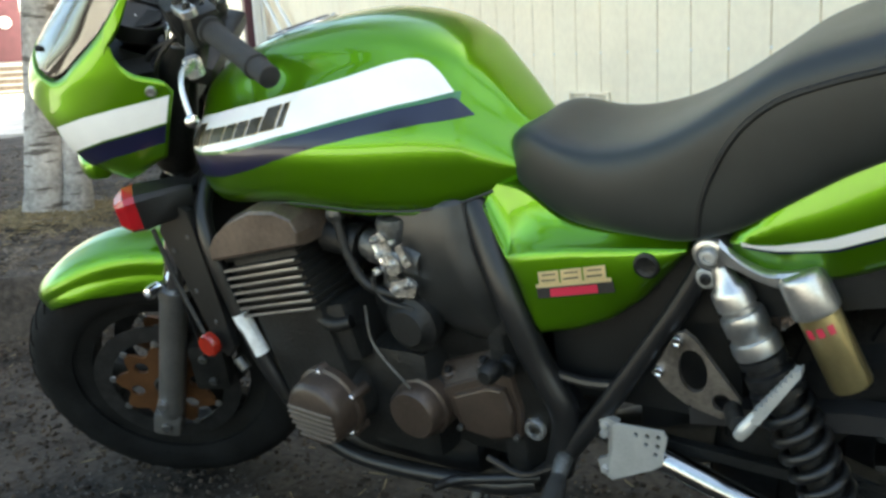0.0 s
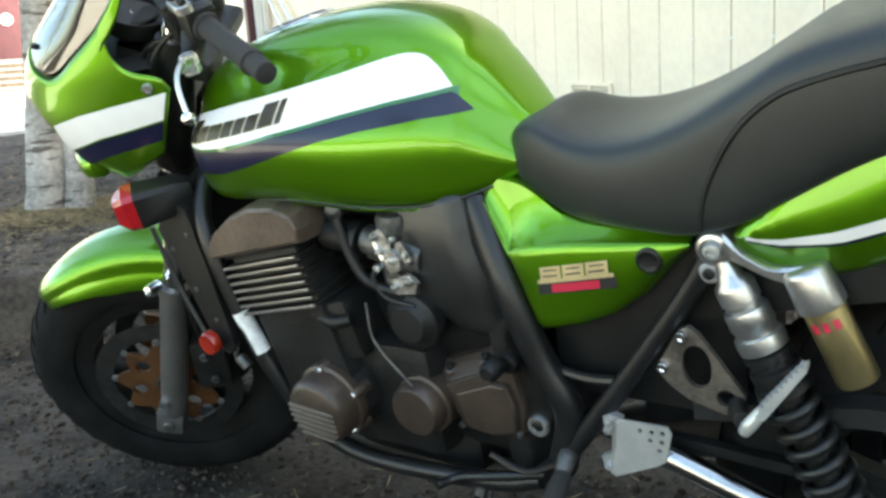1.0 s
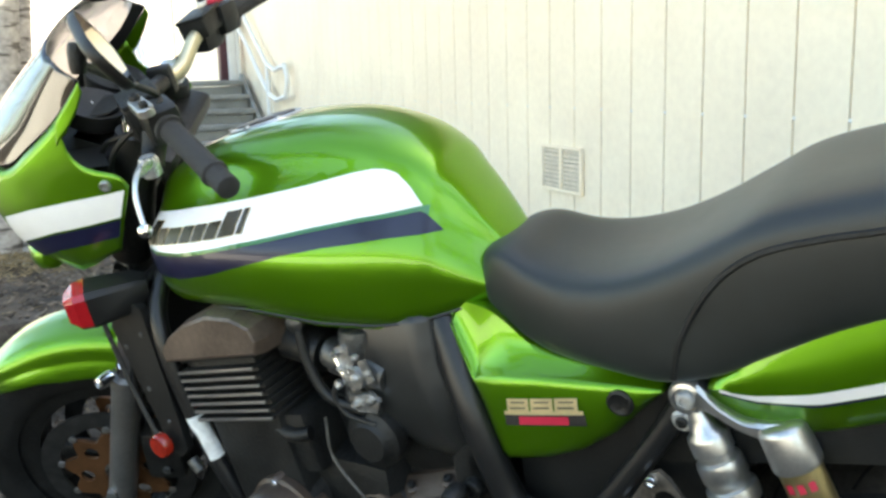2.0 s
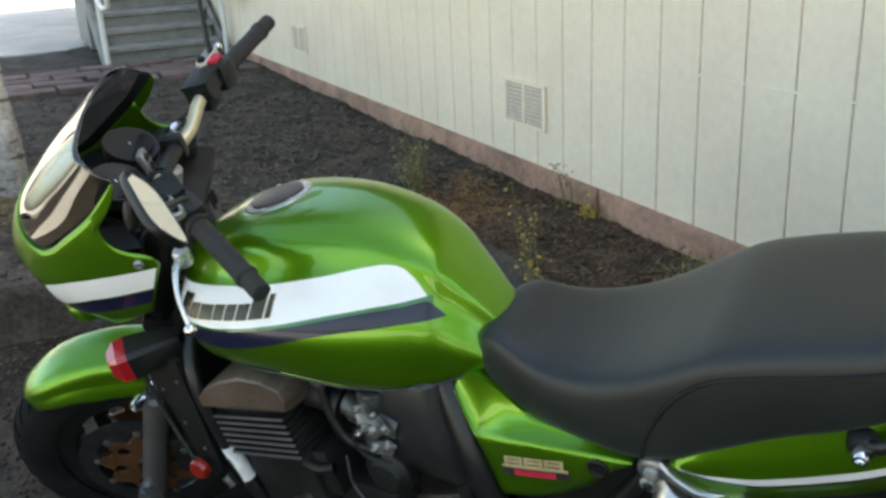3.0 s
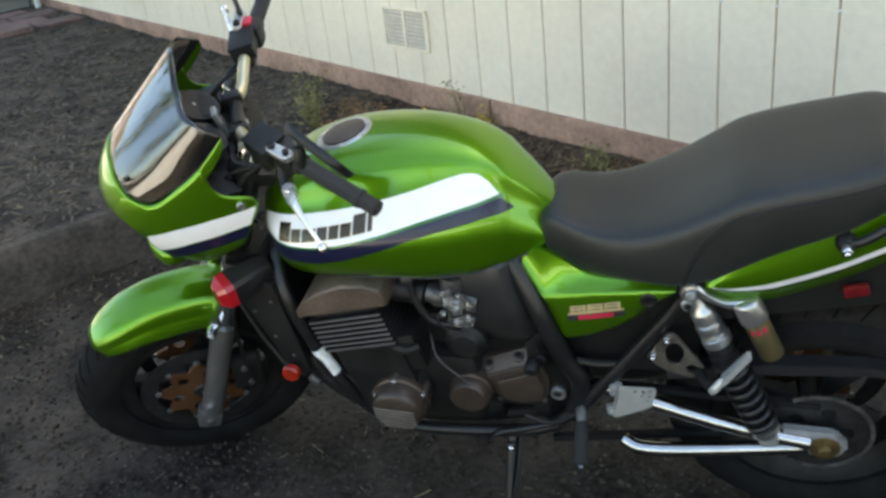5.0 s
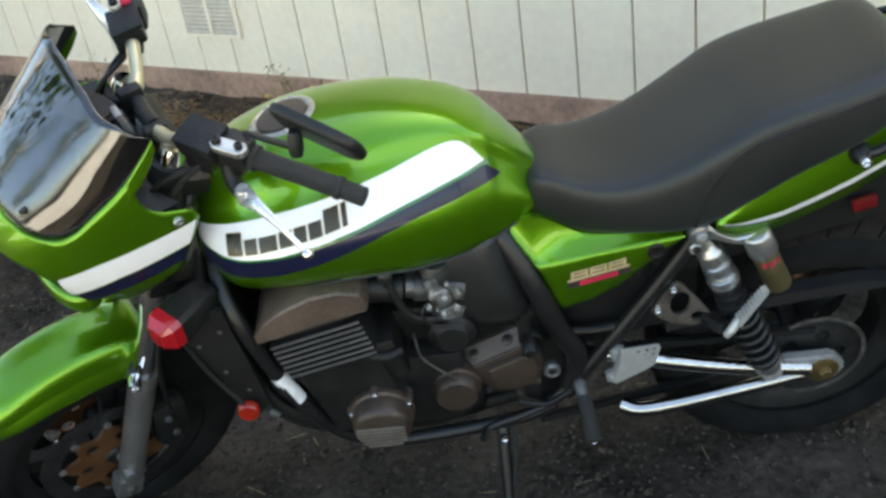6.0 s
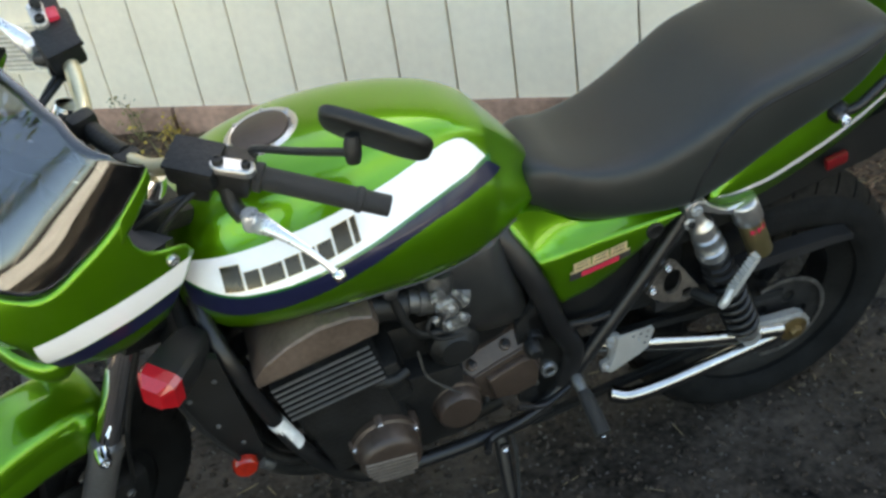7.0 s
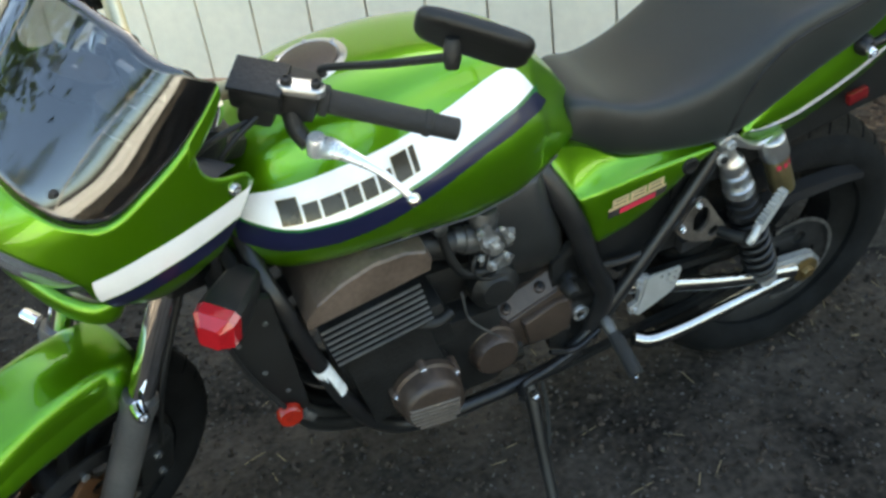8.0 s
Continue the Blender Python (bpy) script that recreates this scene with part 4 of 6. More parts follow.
# ---- tank ----
TX = [-1.115, -1.09, -1.04, -0.95, -0.85, -0.75, -0.66, -0.61, -0.585, -0.55, -0.52, -0.485]
T_TOP = [0.885, 0.924, 0.957, 0.987, 1.002, 1.004, 0.986, 0.960, 0.936, 0.894, 0.855, 0.803]
T_CREASE_Y = [0.07, 0.100, 0.124, 0.138, 0.130, 0.107, 0.085, 0.073, 0.065, 0.052, 0.040, 0.024]
T_CREASE_Z = [0.865, 0.882, 0.895, 0.914, 0.932, 0.944, 0.940, 0.912, 0.888, 0.856, 0.825, 0.79]
T_WIDE_Y = [0.09, 0.128, 0.178, 0.201, 0.199, 0.174, 0.142, 0.118, 0.104, 0.086, 0.070, 0.05]
T_WIDE_Z = [0.82, 0.84, 0.85, 0.855, 0.86, 0.85, 0.842, 0.832, 0.824, 0.808, 0.796, 0.785]
T_LOW_Y = [0.08, 0.116, 0.152, 0.177, 0.178, 0.162, 0.135, 0.114, 0.100, 0.082, 0.066, 0.05]
T_LOW_Z = [0.775, 0.760, 0.753, 0.764, 0.770, 0.757, 0.751, 0.757, 0.763, 0.773, 0.779, 0.780]


def tank_ring(x):
    f = [curve_at(x, TX, k) for k in (T_TOP, T_CREASE_Y, T_CREASE_Z, T_WIDE_Y, T_WIDE_Z, T_LOW_Y, T_LOW_Z)]
    top, cy, cz, wy, wz, ly, lz = f
    half = [(0, top), (cy * 0.5, top - 0.003), (cy * 0.85, top * 0.64 + cz * 0.36), (cy, cz), (cy * 0.4 + wy * 0.6, cz * 0.5 + wz * 0.5), (wy, wz),
            (wy * 0.75 + ly * 0.25, wz * 0.45 + lz * 0.55), (ly, lz), (ly * 0.72, lz - 0.02)]
    ring = [(-y, z, 0) for y, z in half[::-1]] + [(y * 1.02 + 0.005, z, 0) for y, z in half[1:]]
    return [Vector((x, p.x, p.y)) for p in spline(ring, 4)]


ctrl = spline([(x, 0, 0) for x in TX], 5)
bm = bmesh.new()
loft(bm, [tank_ring(p.x) for p in ctrl], closed=True)
for _ in range(9):
    bmesh.ops.smooth_vert(bm, verts=bm.verts, factor=0.4, use_axis_x=False, use_axis_y=True, use_axis_z=True)
bm.normal_update()
TANK_TREE = BVHTree.FromBMesh(bm)
tank = part("fuel_tank", bm, GREEN, bike, "lime green fuel tank with a white and navy stripe", smooth=60)


def on_side(tree, x, z, s, out, start=0.5):
    hit, nrm, _, _ = tree.ray_cast(Vector((x, s * start, z)), Vector((0, -s, 0)))
    if hit is None:
        return Vector((x, s * 0.1, z))
    if nrm.y * s < 0:
        nrm = -nrm
    return hit + nrm * out


def side_decal(tree, xs_, low, high, s, out=0.0012, nv=6):
    """A thin skin laid on a body between two lines of height."""
    bm = bmesh.new()
    return loft(bm, [[on_side(tree, x, z, s, out) for z in np.linspace(low(x), high(x), nv)] for x in xs_], closed=False)


def line(xs_, zs_):
    return lambda x: float(np.interp(x, xs_, zs_))


W_HI = line([-1.105, -1.06, -0.95, -0.85, -0.76, -0.70, -0.672, -0.655, -0.642, -0.626, -0.608], [0.872, 0.883, 0.904, 0.920, 0.935, 0.947, 0.9505, 0.949, 0.944, 0.928, 0.9025])
W_LO = line([-1.105, -1.02, -0.95, -0.85, -0.75, -0.68, -0.608], [0.848, 0.845, 0.853, 0.871, 0.8865, 0.896, 0.902])
B_HI = line([-1.105, -1.02, -0.95, -0.85, -0.75, -0.68, -0.606, -0.583], [0.843, 0.840, 0.848, 0.866, 0.8815, 0.891, 0.896, 0.8700])
B_LO = line([-1.105, -1.04, -0.97, -0.90, -0.85, -0.78, -0.72, -0.64, -0.583], [0.800, 0.803, 0.810, 0.826, 0.840, 0.856, 0.864, 0.870, 0.869])
for s in (-1, 1):
    part("white_stripe", side_decal(TANK_TREE, np.linspace(-1.10, -0.608, 90), W_LO, W_HI, s), STRIPE_WHITE, tank)
    part("navy_stripe", side_decal(TANK_TREE, np.linspace(-1.10, -0.583, 80), B_LO, B_HI, s), STRIPE_BLUE, tank)
    part("pinstripe", side_decal(TANK_TREE, np.linspace(-1.10, -0.600, 60), lambda x: B_HI(x) + 0.0005, lambda x: W_LO(x) - 0.0005, s, 0.0012, 2), STRIPE_LINE, tank)
    # the maker's mark: a row of plain blocks
    x0 = -1.042
    for k, (w, hgt) in enumerate(((0.0270, 0.0265), (0.0215, 0.0185), (0.0300, 0.0180), (0.0215, 0.0185), (0.0200, 0.0185), (0.0215, 0.0185), (0.0250, 0.0270), (0.0085, 0.0270))):
        lo0 = 0.8500 + (x0 + 1.042) * 0.165
        edge = side_decal(TANK_TREE, np.linspace(x0 - 0.0006, x0 + w + 0.0008, 6), lambda x: lo0 - 0.0007 + (x - x0) * 0.165, lambda x: lo0 + hgt + 0.0007 + (x - x0) * 0.165, s, 0.0020, 4)
        part("mark_edge", edge, BADGE_GOLD, tank)
        face = side_decal(TANK_TREE, np.linspace(x0, x0 + w, 6), lambda x: lo0 + (x - x0) * 0.165, lambda x: lo0 + hgt + (x - x0) * 0.165, s, 0.0028, 4)
        part("mark_block", face, MARK, tank)
        x0 += w + 0.0042

for s in (-1, 1):
    part("tank_flange", tube([(x, s * (float(np.interp(x, TX, T_LOW_Y)) - 0.013), float(np.interp(x, TX, T_LOW_Z)) - 0.0075) for x in np.linspace(-0.93, -0.53, 12)], 0.0055, 8, 3), GREEN, tank)
    part("flange_gap", tube([(x, s * (float(np.interp(x, TX, T_LOW_Y)) - 0.002), float(np.interp(x, TX, T_LOW_Z)) - 0.003) for x in np.linspace(-0.93, -0.53, 12)], 0.002, 6, 3), BADGE_DARK, tank)

CAP_P, CAP_N = Vector((-0.931, 0.006, 0.974)), Vector((-0.20, 0, 1)).normalized()
CAP_U = CAP_N.cross(Vector((0, 1, 0))).normalized()
cap = part("filler_cap", lathe(CAP_P, CAP_P + CAP_N * 0.020, [(0, 0.062), (0.5, 0.062), (0.8, 0.059), (0.9, 0.051), (0.75, 0.047), (0.75, 0.001)], 40), ALU, bike, "bright ringed fuel filler cap")
part("cap_disc", lathe(CAP_P + CAP_N * 0.014, CAP_P + CAP_N * 0.021, [(0, 0.046), (0.8, 0.046), (1, 0.042)], 36), BRONZE, cap)
for k in range(7):
    w = 2 * math.pi * k / 7
    bolt(CAP_P + CAP_U * 0.0545 * math.cos(w) + Vector((0, 0.0545 * math.sin(w), 0)) + CAP_N * 0.0165, CAP_N, 0.004, cap, ALU, h=0.003)

# ---- seat ----
SX = [-0.546, -0.534, -0.50, -0.45, -0.40, -0.34, -0.28, -0.22, -0.17, -0.10, 0.0, 0.06, 0.095, 0.11]
S_TOP = [0.820, 0.842, 0.851, 0.837, 0.834, 0.846, 0.872, 0.908, 0.938, 0.960, 0.983, 0.996, 0.986, 0.95]
S_LOW = [0.79, 0.768, 0.752, 0.732, 0.728, 0.728, 0.730, 0.750, 0.780, 0.820, 0.864, 0.900, 0.925, 0.93]
S_W = [0.05, 0.074, 0.092, 0.109, 0.125, 0.138, 0.147, 0.152, 0.153, 0.152, 0.147, 0.136, 0.118, 0.09]


def seat_ring(x, grow=0.0):
    top, low, w = (curve_at(x, SX, k) for k in (S_TOP, S_LOW, S_W))
    h = top - low
    half = [(0, top), (w * 0.5, top), (w * 0.80, top - 0.003), (w * 0.93, top - 0.012), (w * 0.99, top - 0.036), (w, low + h * 0.35), (w * 0.97, low + 0.012), (w * 0.88, low)]
    ring = [(-y * 0.985, z, 0) for y, z in half[::-1]] + [(y * 1.04 + 0.004, z, 0) for y, z in half[1:]]
    return [Vector((x, p.x, p.y)) for p in spline(ring, 4)]


bm = bmesh.new()
loft(bm, [seat_ring(p.x) for p in spline([(x, 0, 0) for x in SX], 6)])
for _ in range(3):
    bmesh.ops.smooth_vert(bm, verts=bm.verts, factor=0.4, use_axis_x=False, use_axis_y=True, use_axis_z=True)
bm.normal_update()
SEAT_TREE = BVHTree.FromBMesh(bm)
seat = part("seat", bm, VINYL, bike, "black vinyl stepped dual seat", smooth=60)
for s in (-1, 1):
    seam = [on_side(SEAT_TREE, x, z, s, 0.0005) for x, z in ((-0.265, 0.745), (-0.252, 0.800), (-0.218, 0.862), (-0.175, 0.900), (-0.12, 0.920), (-0.06, 0.934), (0.02, 0.955), (0.075, 0.970), (0.098, 0.972))]
    part("seam_piping", tube(seam, 0.0036, 6, 6), BLACK, seat)

# ---- side covers ----
for s in (-1, 1):
    def SC(x, z, y):
        return Vector((x, s * y, z))
    rows = []
    for t in np.linspace(0, 1, 60):
        x = -0.577 + t * 0.297
        hi_z = curve_at(x, [-0.577, -0.55, -0.52, -0.495, -0.47, -0.445, -0.40, -0.28], [0.774, 0.775, 0.770, 0.757, 0.741, 0.731, 0.729, 0.7285])
        lo_z = float(np.interp(x, [-0.577, -0.538, -0.499, -0.44, -0.394, -0.35, -0.30, -0.28], [0.748, 0.683, 0.578, 0.592, 0.611, 0.643, 0.698, 0.7215]))
        mid = max(lo_z + 0.001, float(np.interp(x, [-0.577, -0.538, -0.49, -0.44, -0.373, -0.28], [0.749, 0.688, 0.7005, 0.709, 0.7155, 0.7255])))
        mid = min(mid, hi_z - 0.002)
        ny = float(np.interp(x, [-0.577, -0.50, -0.44, -0.28], [0.084, 0.094, 0.105, 0.122]))
        yb = curve_at(x, [-0.577, -0.55, -0.52, -0.49, -0.40, -0.28], [0.098, 0.114, 0.127, 0.1325, 0.1355, 0.1365])
        # sloping shoulder, soft crease, face, and an edge that rolls under towards the rear
        pts = [SC(x, hi_z + 0.004, ny - 0.03)]
        for q in (0.0, 0.12, 0.25, 0.4, 0.55, 0.7, 0.83, 0.93):
            pts.append(SC(x, hi_z + (mid - hi_z) * (1 - (1 - q) ** 1.45), ny + (yb - ny) * q ** 1.25))
        roll = float(np.interp(x, [-0.50, -0.44, -0.36, -0.30], [0.003, 0.008, 0.018, 0.022]))
        h = mid - lo_z
        for q, inn in ((0.035, 0.0), (0.10, -0.0012), (0.30, -0.0025), (0.55, -0.0025 + roll * 0.06), (0.72, roll * 0.22), (0.85, roll * 0.5), (0.95, roll * 0.85), (1.0, roll + 0.004)):
            pts.append(SC(x, mid - q * h, yb - inn))
        pts.append(SC(x, lo_z + 0.003, yb - roll - 0.03))
        rows.append(pts)
    bm = bmesh.new()
    loft(bm, rows, closed=False)
    bm.normal_update()
    tree = BVHTree.FromBMesh(bm)
    cover = part("side_cover", bm, GREEN, bike, "lime green side cover with a gold badge", smooth=60)
    thick = cover.modifiers.new("thick", "SOLIDIFY")
    thick.thickness, thick.offset = 0.002, 0
    badge_lo = line([-0.487, -0.375], [0.637, 0.661])
    part("badge_bar", side_decal(tree, np.linspace(-0.487, -0.375, 10), badge_lo, lambda x: badge_lo(x) + 0.0155, s, 0.003, 3), BADGE_DARK, cover)
    part("badge_print", side_decal(tree, np.linspace(-0.466, -0.397, 8), lambda x: badge_lo(x) + 0.002, lambda x: badge_lo(x) + 0.0135, s, 0.0042, 3), RED, cover)
    part("badge_strip", side_decal(tree, np.linspace(-0.487, -0.377, 10), lambda x: badge_lo(x) + 0.0155, lambda x: badge_lo(x) + 0.021, s, 0.0035, 3), BADGE_GOLD, cover)
    for k in range(3):
        xk = -0.481 + k * 0.0335
        part("badge_block", side_decal(tree, np.linspace(xk, xk + 0.031, 5), lambda x: badge_lo(x) + 0.0215, lambda x: badge_lo(x) + 0.0385, s, 0.0045, 3), BADGE_GOLD, cover)
        for j, (dx, w, z0, z1) in enumerate(((0.004, 0.022, 0.0250, 0.0268), (0.006, 0.020, 0.0325, 0.0342))):
            part("badge_line", side_decal(tree, np.linspace(xk + dx, xk + dx + w, 4), lambda x: badge_lo(x) + z0, lambda x: badge_lo(x) + z1, s, 0.0050, 2), BADGE_DARK, cover)
    q = on_side(tree, -0.33, 0.701, s, 0.0)
    part("rubber_plug", lathe(q + Vector((0, -s * 0.004, 0)), q + Vector((0, s * 0.005, 0)), [(0, 0.0165), (0.8, 0.0165), (1, 0.013), (0.8, 0.010), (0.8, 0.001)], 20), BLACK, cover)

# ---- tail ----
TLX = [-0.228, -0.18, -0.12, -0.06, 0.0, 0.06, 0.12, 0.20, 0.29]
TL_HI = [0.745, 0.784, 0.813, 0.845, 0.878, 0.913, 0.945, 0.963, 0.966]
TL_LO = [0.738, 0.733, 0.740, 0.763, 0.790, 0.824, 0.864, 0.905, 0.928]
TL_Y = [0.137, 0.138, 0.138, 0.137, 0.135, 0.132, 0.127, 0.115, 0.095]
for s in (-1, 1):
    rows = []
    for p in spline([(x, 0, 0) for x in TLX], 4):
        x = p.x
        hi_z, lo_z, y = (curve_at(x, TLX, k) for k in (TL_HI, TL_LO, TL_Y))
        h = hi_z - lo_z
        rows.append([Vector((x, s * yy, zz)) for yy, zz in ((y - 0.03, hi_z + 0.004), (y - 0.006, hi_z), (y, hi_z - h * 0.35), (y + 0.004, lo_z + h * 0.25), (y - 0.002, lo_z), (y - 0.012, lo_z - 0.035), (y - 0.03, lo_z - 0.05))])
    bm = bmesh.new()
    loft(bm, rows, closed=False)
    bm.normal_update()
    tree = BVHTree.FromBMesh(bm)
    tail = part("tail_panel", bm, GREEN, bike, "lime green tail panel with a white stripe", smooth=50)
    thick = tail.modifiers.new("thick", "SOLIDIFY")
    thick.thickness, thick.offset = 0.002, 0
    tlo = line(TLX, TL_LO)
    part("white_stripe", side_decal(tree, np.linspace(-0.215, 0.27, 40), lambda x: tlo(x) + 0.0005, lambda x: tlo(x) + 0.005 + 0.011 * min(1, (x + 0.215) * 10), s, 0.003, 4), STRIPE_WHITE, tail)
    part("navy_line", side_decal(tree, np.linspace(-0.215, 0.27, 40), lambda x: tlo(x) - 0.0035, lambda x: tlo(x) - 0.0005, s, 0.003, 3), STRIPE_BLUE, tail)
    rail = part("grab_rail", tube([(0.0, s * 0.143, 0.852), (0.022, s * 0.155, 0.864), (0.06, s * 0.154, 0.894), (0.12, s * 0.147, 0.937), (0.16, s * 0.12, 0.957)], 0.0088, 10), BLACK_GLOSS, bike, "black grab rail")
    part("rail_mount", lathe((0.0, s * 0.125, 0.850), (0.0, s * 0.155, 0.850), [(0, 0.02), (0.7, 0.018), (1, 0.013)], 16), BLACK_GLOSS, rail)
    bolt((0.0, s * 0.153, 0.846), (0, s, -0.2), 0.010, rail, CHROME, h=0.012)
bm = bmesh.new()
loft(bm, [[(x, y, z) for y, z in ((-w, z0), (-w * 0.5, z0 + 0.012), (0, z0 + 0.016), (w * 0.5, z0 + 0.012), (w, z0), (w, z0 - 0.03), (-w, z0 - 0.03))] for x, w, z0 in ((0.06, 0.128, 0.89), (0.10, 0.126, 0.922), (0.15, 0.12, 0.945), (0.23, 0.10, 0.957), (0.30, 0.075, 0.95))])
part("tail_cowl", bm, GREEN, bike, "lime green tail centre cowl")
rack_out = [(0.140, -0.096), (0.26, -0.096), (0.37, -0.09), (0.37, 0.09), (0.26, 0.096), (0.140, 0.096)]
bm = slab(rack_out, 0, 0.006, [[(0.172, -0.072), (0.255, -0.042), (0.255, -0.026), (0.172, -0.052)], [(0.172, 0.072), (0.172, 0.052), (0.255, 0.026), (0.255, 0.042)], [(0.172, -0.02), (0.215, -0.012), (0.25, -0.012), (0.25, 0.012), (0.215, 0.012), (0.172, 0.02)], [(0.29, -0.06), (0.34, -0.045), (0.34, 0.045), (0.29, 0.06)], (0.19, -0.036, 0.005, 0.004), (0.19, 0.036, 0.005, 0.004)])
rack = part("luggage_plate", bm, ALU_DULL, bike, "grey aluminium luggage plate with cut-outs", matrix=Matrix(((1, 0, 0, 0), (0, 0, 1, 0), (0, 1, 0, 1.000), (0, 0, 0, 1))))
for s in (-1, 1):
    bm = bmesh.new()
    loft(bm, [[(x0 + (x1 - x0) * q, s * y, z) for q in np.linspace(0, 1, 6)] for y, z, x0, x1 in ((0.0965, 1.003, 0.14, 0.26), (0.108, 1.001, 0.1405, 0.26), (0.118, 0.994, 0.142, 0.26), (0.125, 0.982, 0.144, 0.257), (0.128, 0.965, 0.146, 0.25), (0.128, 0.92, 0.152, 0.225), (0.128, 0.896, 0.158, 0.21), (0.128, 0.886, 0.168, 0.198))], closed=False)
    wing = part("plate_wing", bm, ALU_DULL, rack)
    wing.modifiers.new("thick", "SOLIDIFY").thickness = 0.005
    for x in (0.170, 0.193):
        bolt((x, s * 0.130, 0.902 + (x - 0.17) * 0.3), (0, s, 0), 0.008, rack)
bm = bmesh.new()
loft(bm, [[(x, y, z) for y, z in ((-w, z1), (-w, z0), (w, z0), (w, z1))] for x, w, z0, z1 in ((-0.33, 0.105, 0.60, 0.72), (-0.10, 0.115, 0.66, 0.745), (0.12, 0.11, 0.70, 0.80), (0.30, 0.08, 0.74, 0.88), (0.42, 0.07, 0.62, 0.70))])
part("rear_mudguard", bm, PLASTIC, bike, "black plastic undertail")
part("tail_light", box((0.32, 0, 0.875), (0.05, 0.14, 0.06), None, 0.012), RED_LENS, bike, "red tail light")
for s in (-1, 1):
    part("side_reflector", box((0.028, s * 0.130, 0.737), (0.042, 0.012, 0.025), Euler((0, radians(-14), 0)).to_matrix().to_4x4(), 0.004), RED_DIM, bike, "red side reflector")
    b0 = Vector((0.32, s * 0.10, 0.80))
    sg = part("rear_turn_signal", box(b0 + Vector((0, s * 0.07, 0)), (0.06, 0.07, 0.05), None, 0.012), PLASTIC, bike)
    part("lens", box(b0 + Vector((0.035, s * 0.075, 0)), (0.02, 0.06, 0.045), None, 0.008), RED_LENS, sg)
plate = part("number_plate", box((0.41, 0, 0.72), (0.006, 0.17, 0.11), Euler((0, radians(-20), 0)).to_matrix().to_4x4(), 0.002), PLATE, bike, "pale number plate with a dark bar")
part("plate_bar", box((0.415, 0, 0.72), (0.003, 0.12, 0.04), Euler((0, radians(-20), 0)).to_matrix().to_4x4()), STRIPE_BLUE, plate)

# ---- frame ----
def frame_bar(name, pts, r, m=BLACK_GLOSS, label=""):
    obs = []
    for s in (-1, 1):
        obs.append(part(name, tube([(x, s * y, z) for x, y, z in pts], r, 14), m, bike, label))
    return obs


frame_bar("frame_rail", [(-1.09, 0.04, 0.85), (-0.90, 0.07, 0.78), (-0.70, 0.065, 0.77), (-0.625, 0.062, 0.768), (-0.590, 0.092, 0.735), (-0.545, 0.125, 0.64), (-0.508, 0.128, 0.53), (-0.475, 0.128, 0.45), (-0.50, 0.125, 0.35)], 0.0215)
frame_bar("subframe_strut", [(-0.245, 0.122, 0.735), (-0.30, 0.125, 0.64), (-0.40, 0.13, 0.495), (-0.49, 0.133, 0.375), (-0.54, 0.13, 0.325)], 0.0145)
frame_bar("seat_rail", [(-0.59, 0.06, 0.745), (-0.40, 0.07, 0.70), (-0.245, 0.09, 0.735), (0.0, 0.11, 0.80), (0.25, 0.10, 0.87)], 0.012)
down = frame_bar("down_tube", [(-1.10, 0.07, 0.82), (-1.085, 0.150, 0.755), (-1.064, 0.180, 0.69), (-1.034, 0.184, 0.572), (-1.000, 0.179, 0.462), (-0.945, 0.166, 0.355), (-0.85, 0.156, 0.302), (-0.62, 0.152, 0.312), (-0.53, 0.14, 0.33)], 0.0145)
d0, d1 = Vector((-1.0325, -0.184, 0.566)), Vector((-1.0095, -0.1805, 0.492))
part("paper_label", lathe(d0, d1, [(0, 0.0150), (1, 0.0150)], 20), LABEL_PAPER, down[0], "white paper label")
part("cross_tube", tube([(-0.50, -0.12, 0.515), (-0.44, -0.125, 0.51), (-0.385, -0.125, 0.515)], 0.007, 8), BLACK_GLOSS, bike)
for s in (-1, 1):
    gus = part("pivot_plate", slab([(-0.585, 0.56), (-0.545, 0.60), (-0.48, 0.46), (-0.47, 0.41), (-0.53, 0.315), (-0.585, 0.345)], s * 0.112, s * 0.128), BLACK, bike)
    bolt((-0.555, s * 0.128, 0.52), (0, s, 0), 0.016, gus, BLACK, h=0.016)

# ---- engine ----
E0 = Vector((-0.932, 0, 0.587))
TILT = Matrix.Translation(E0) @ Matrix.Rotation(radians(-12.5), 4, "Y")


def block(u0, u1, w, v0, v1, bevel=0.006):
    return box(((u0 + u1) / 2, 0, (v0 + v1) / 2), (u1 - u0, 2 * w, v1 - v0), None, bevel)


cyl = part("cylinder_block", block(-0.068, 0.085, 0.183, -0.20, 0.10), BLACK, bike, "black cylinder block with bright-edged fins", matrix=TILT)
for k in range(7):
    v = 0.0 + k * 0.0133
    part("cooling_fin", block(-0.077, 0.094, 0.1965, v - 0.0020, v + 0.0020, 0.001), BLACK, cyl, matrix=TILT)
    for s in (-1, 1):
        part("fin_edge", box((0.0085, s * 0.1985, v), (0.169, 0.004, 0.0044), None, 0.001), ALU, cyl, "bare machined fin edge", matrix=TILT)
part("cylinder_head", block(-0.08, 0.095, 0.19, 0.09, 0.125, 0.008), BLACK, bike, matrix=TILT)
bm = bmesh.new()
rings = []
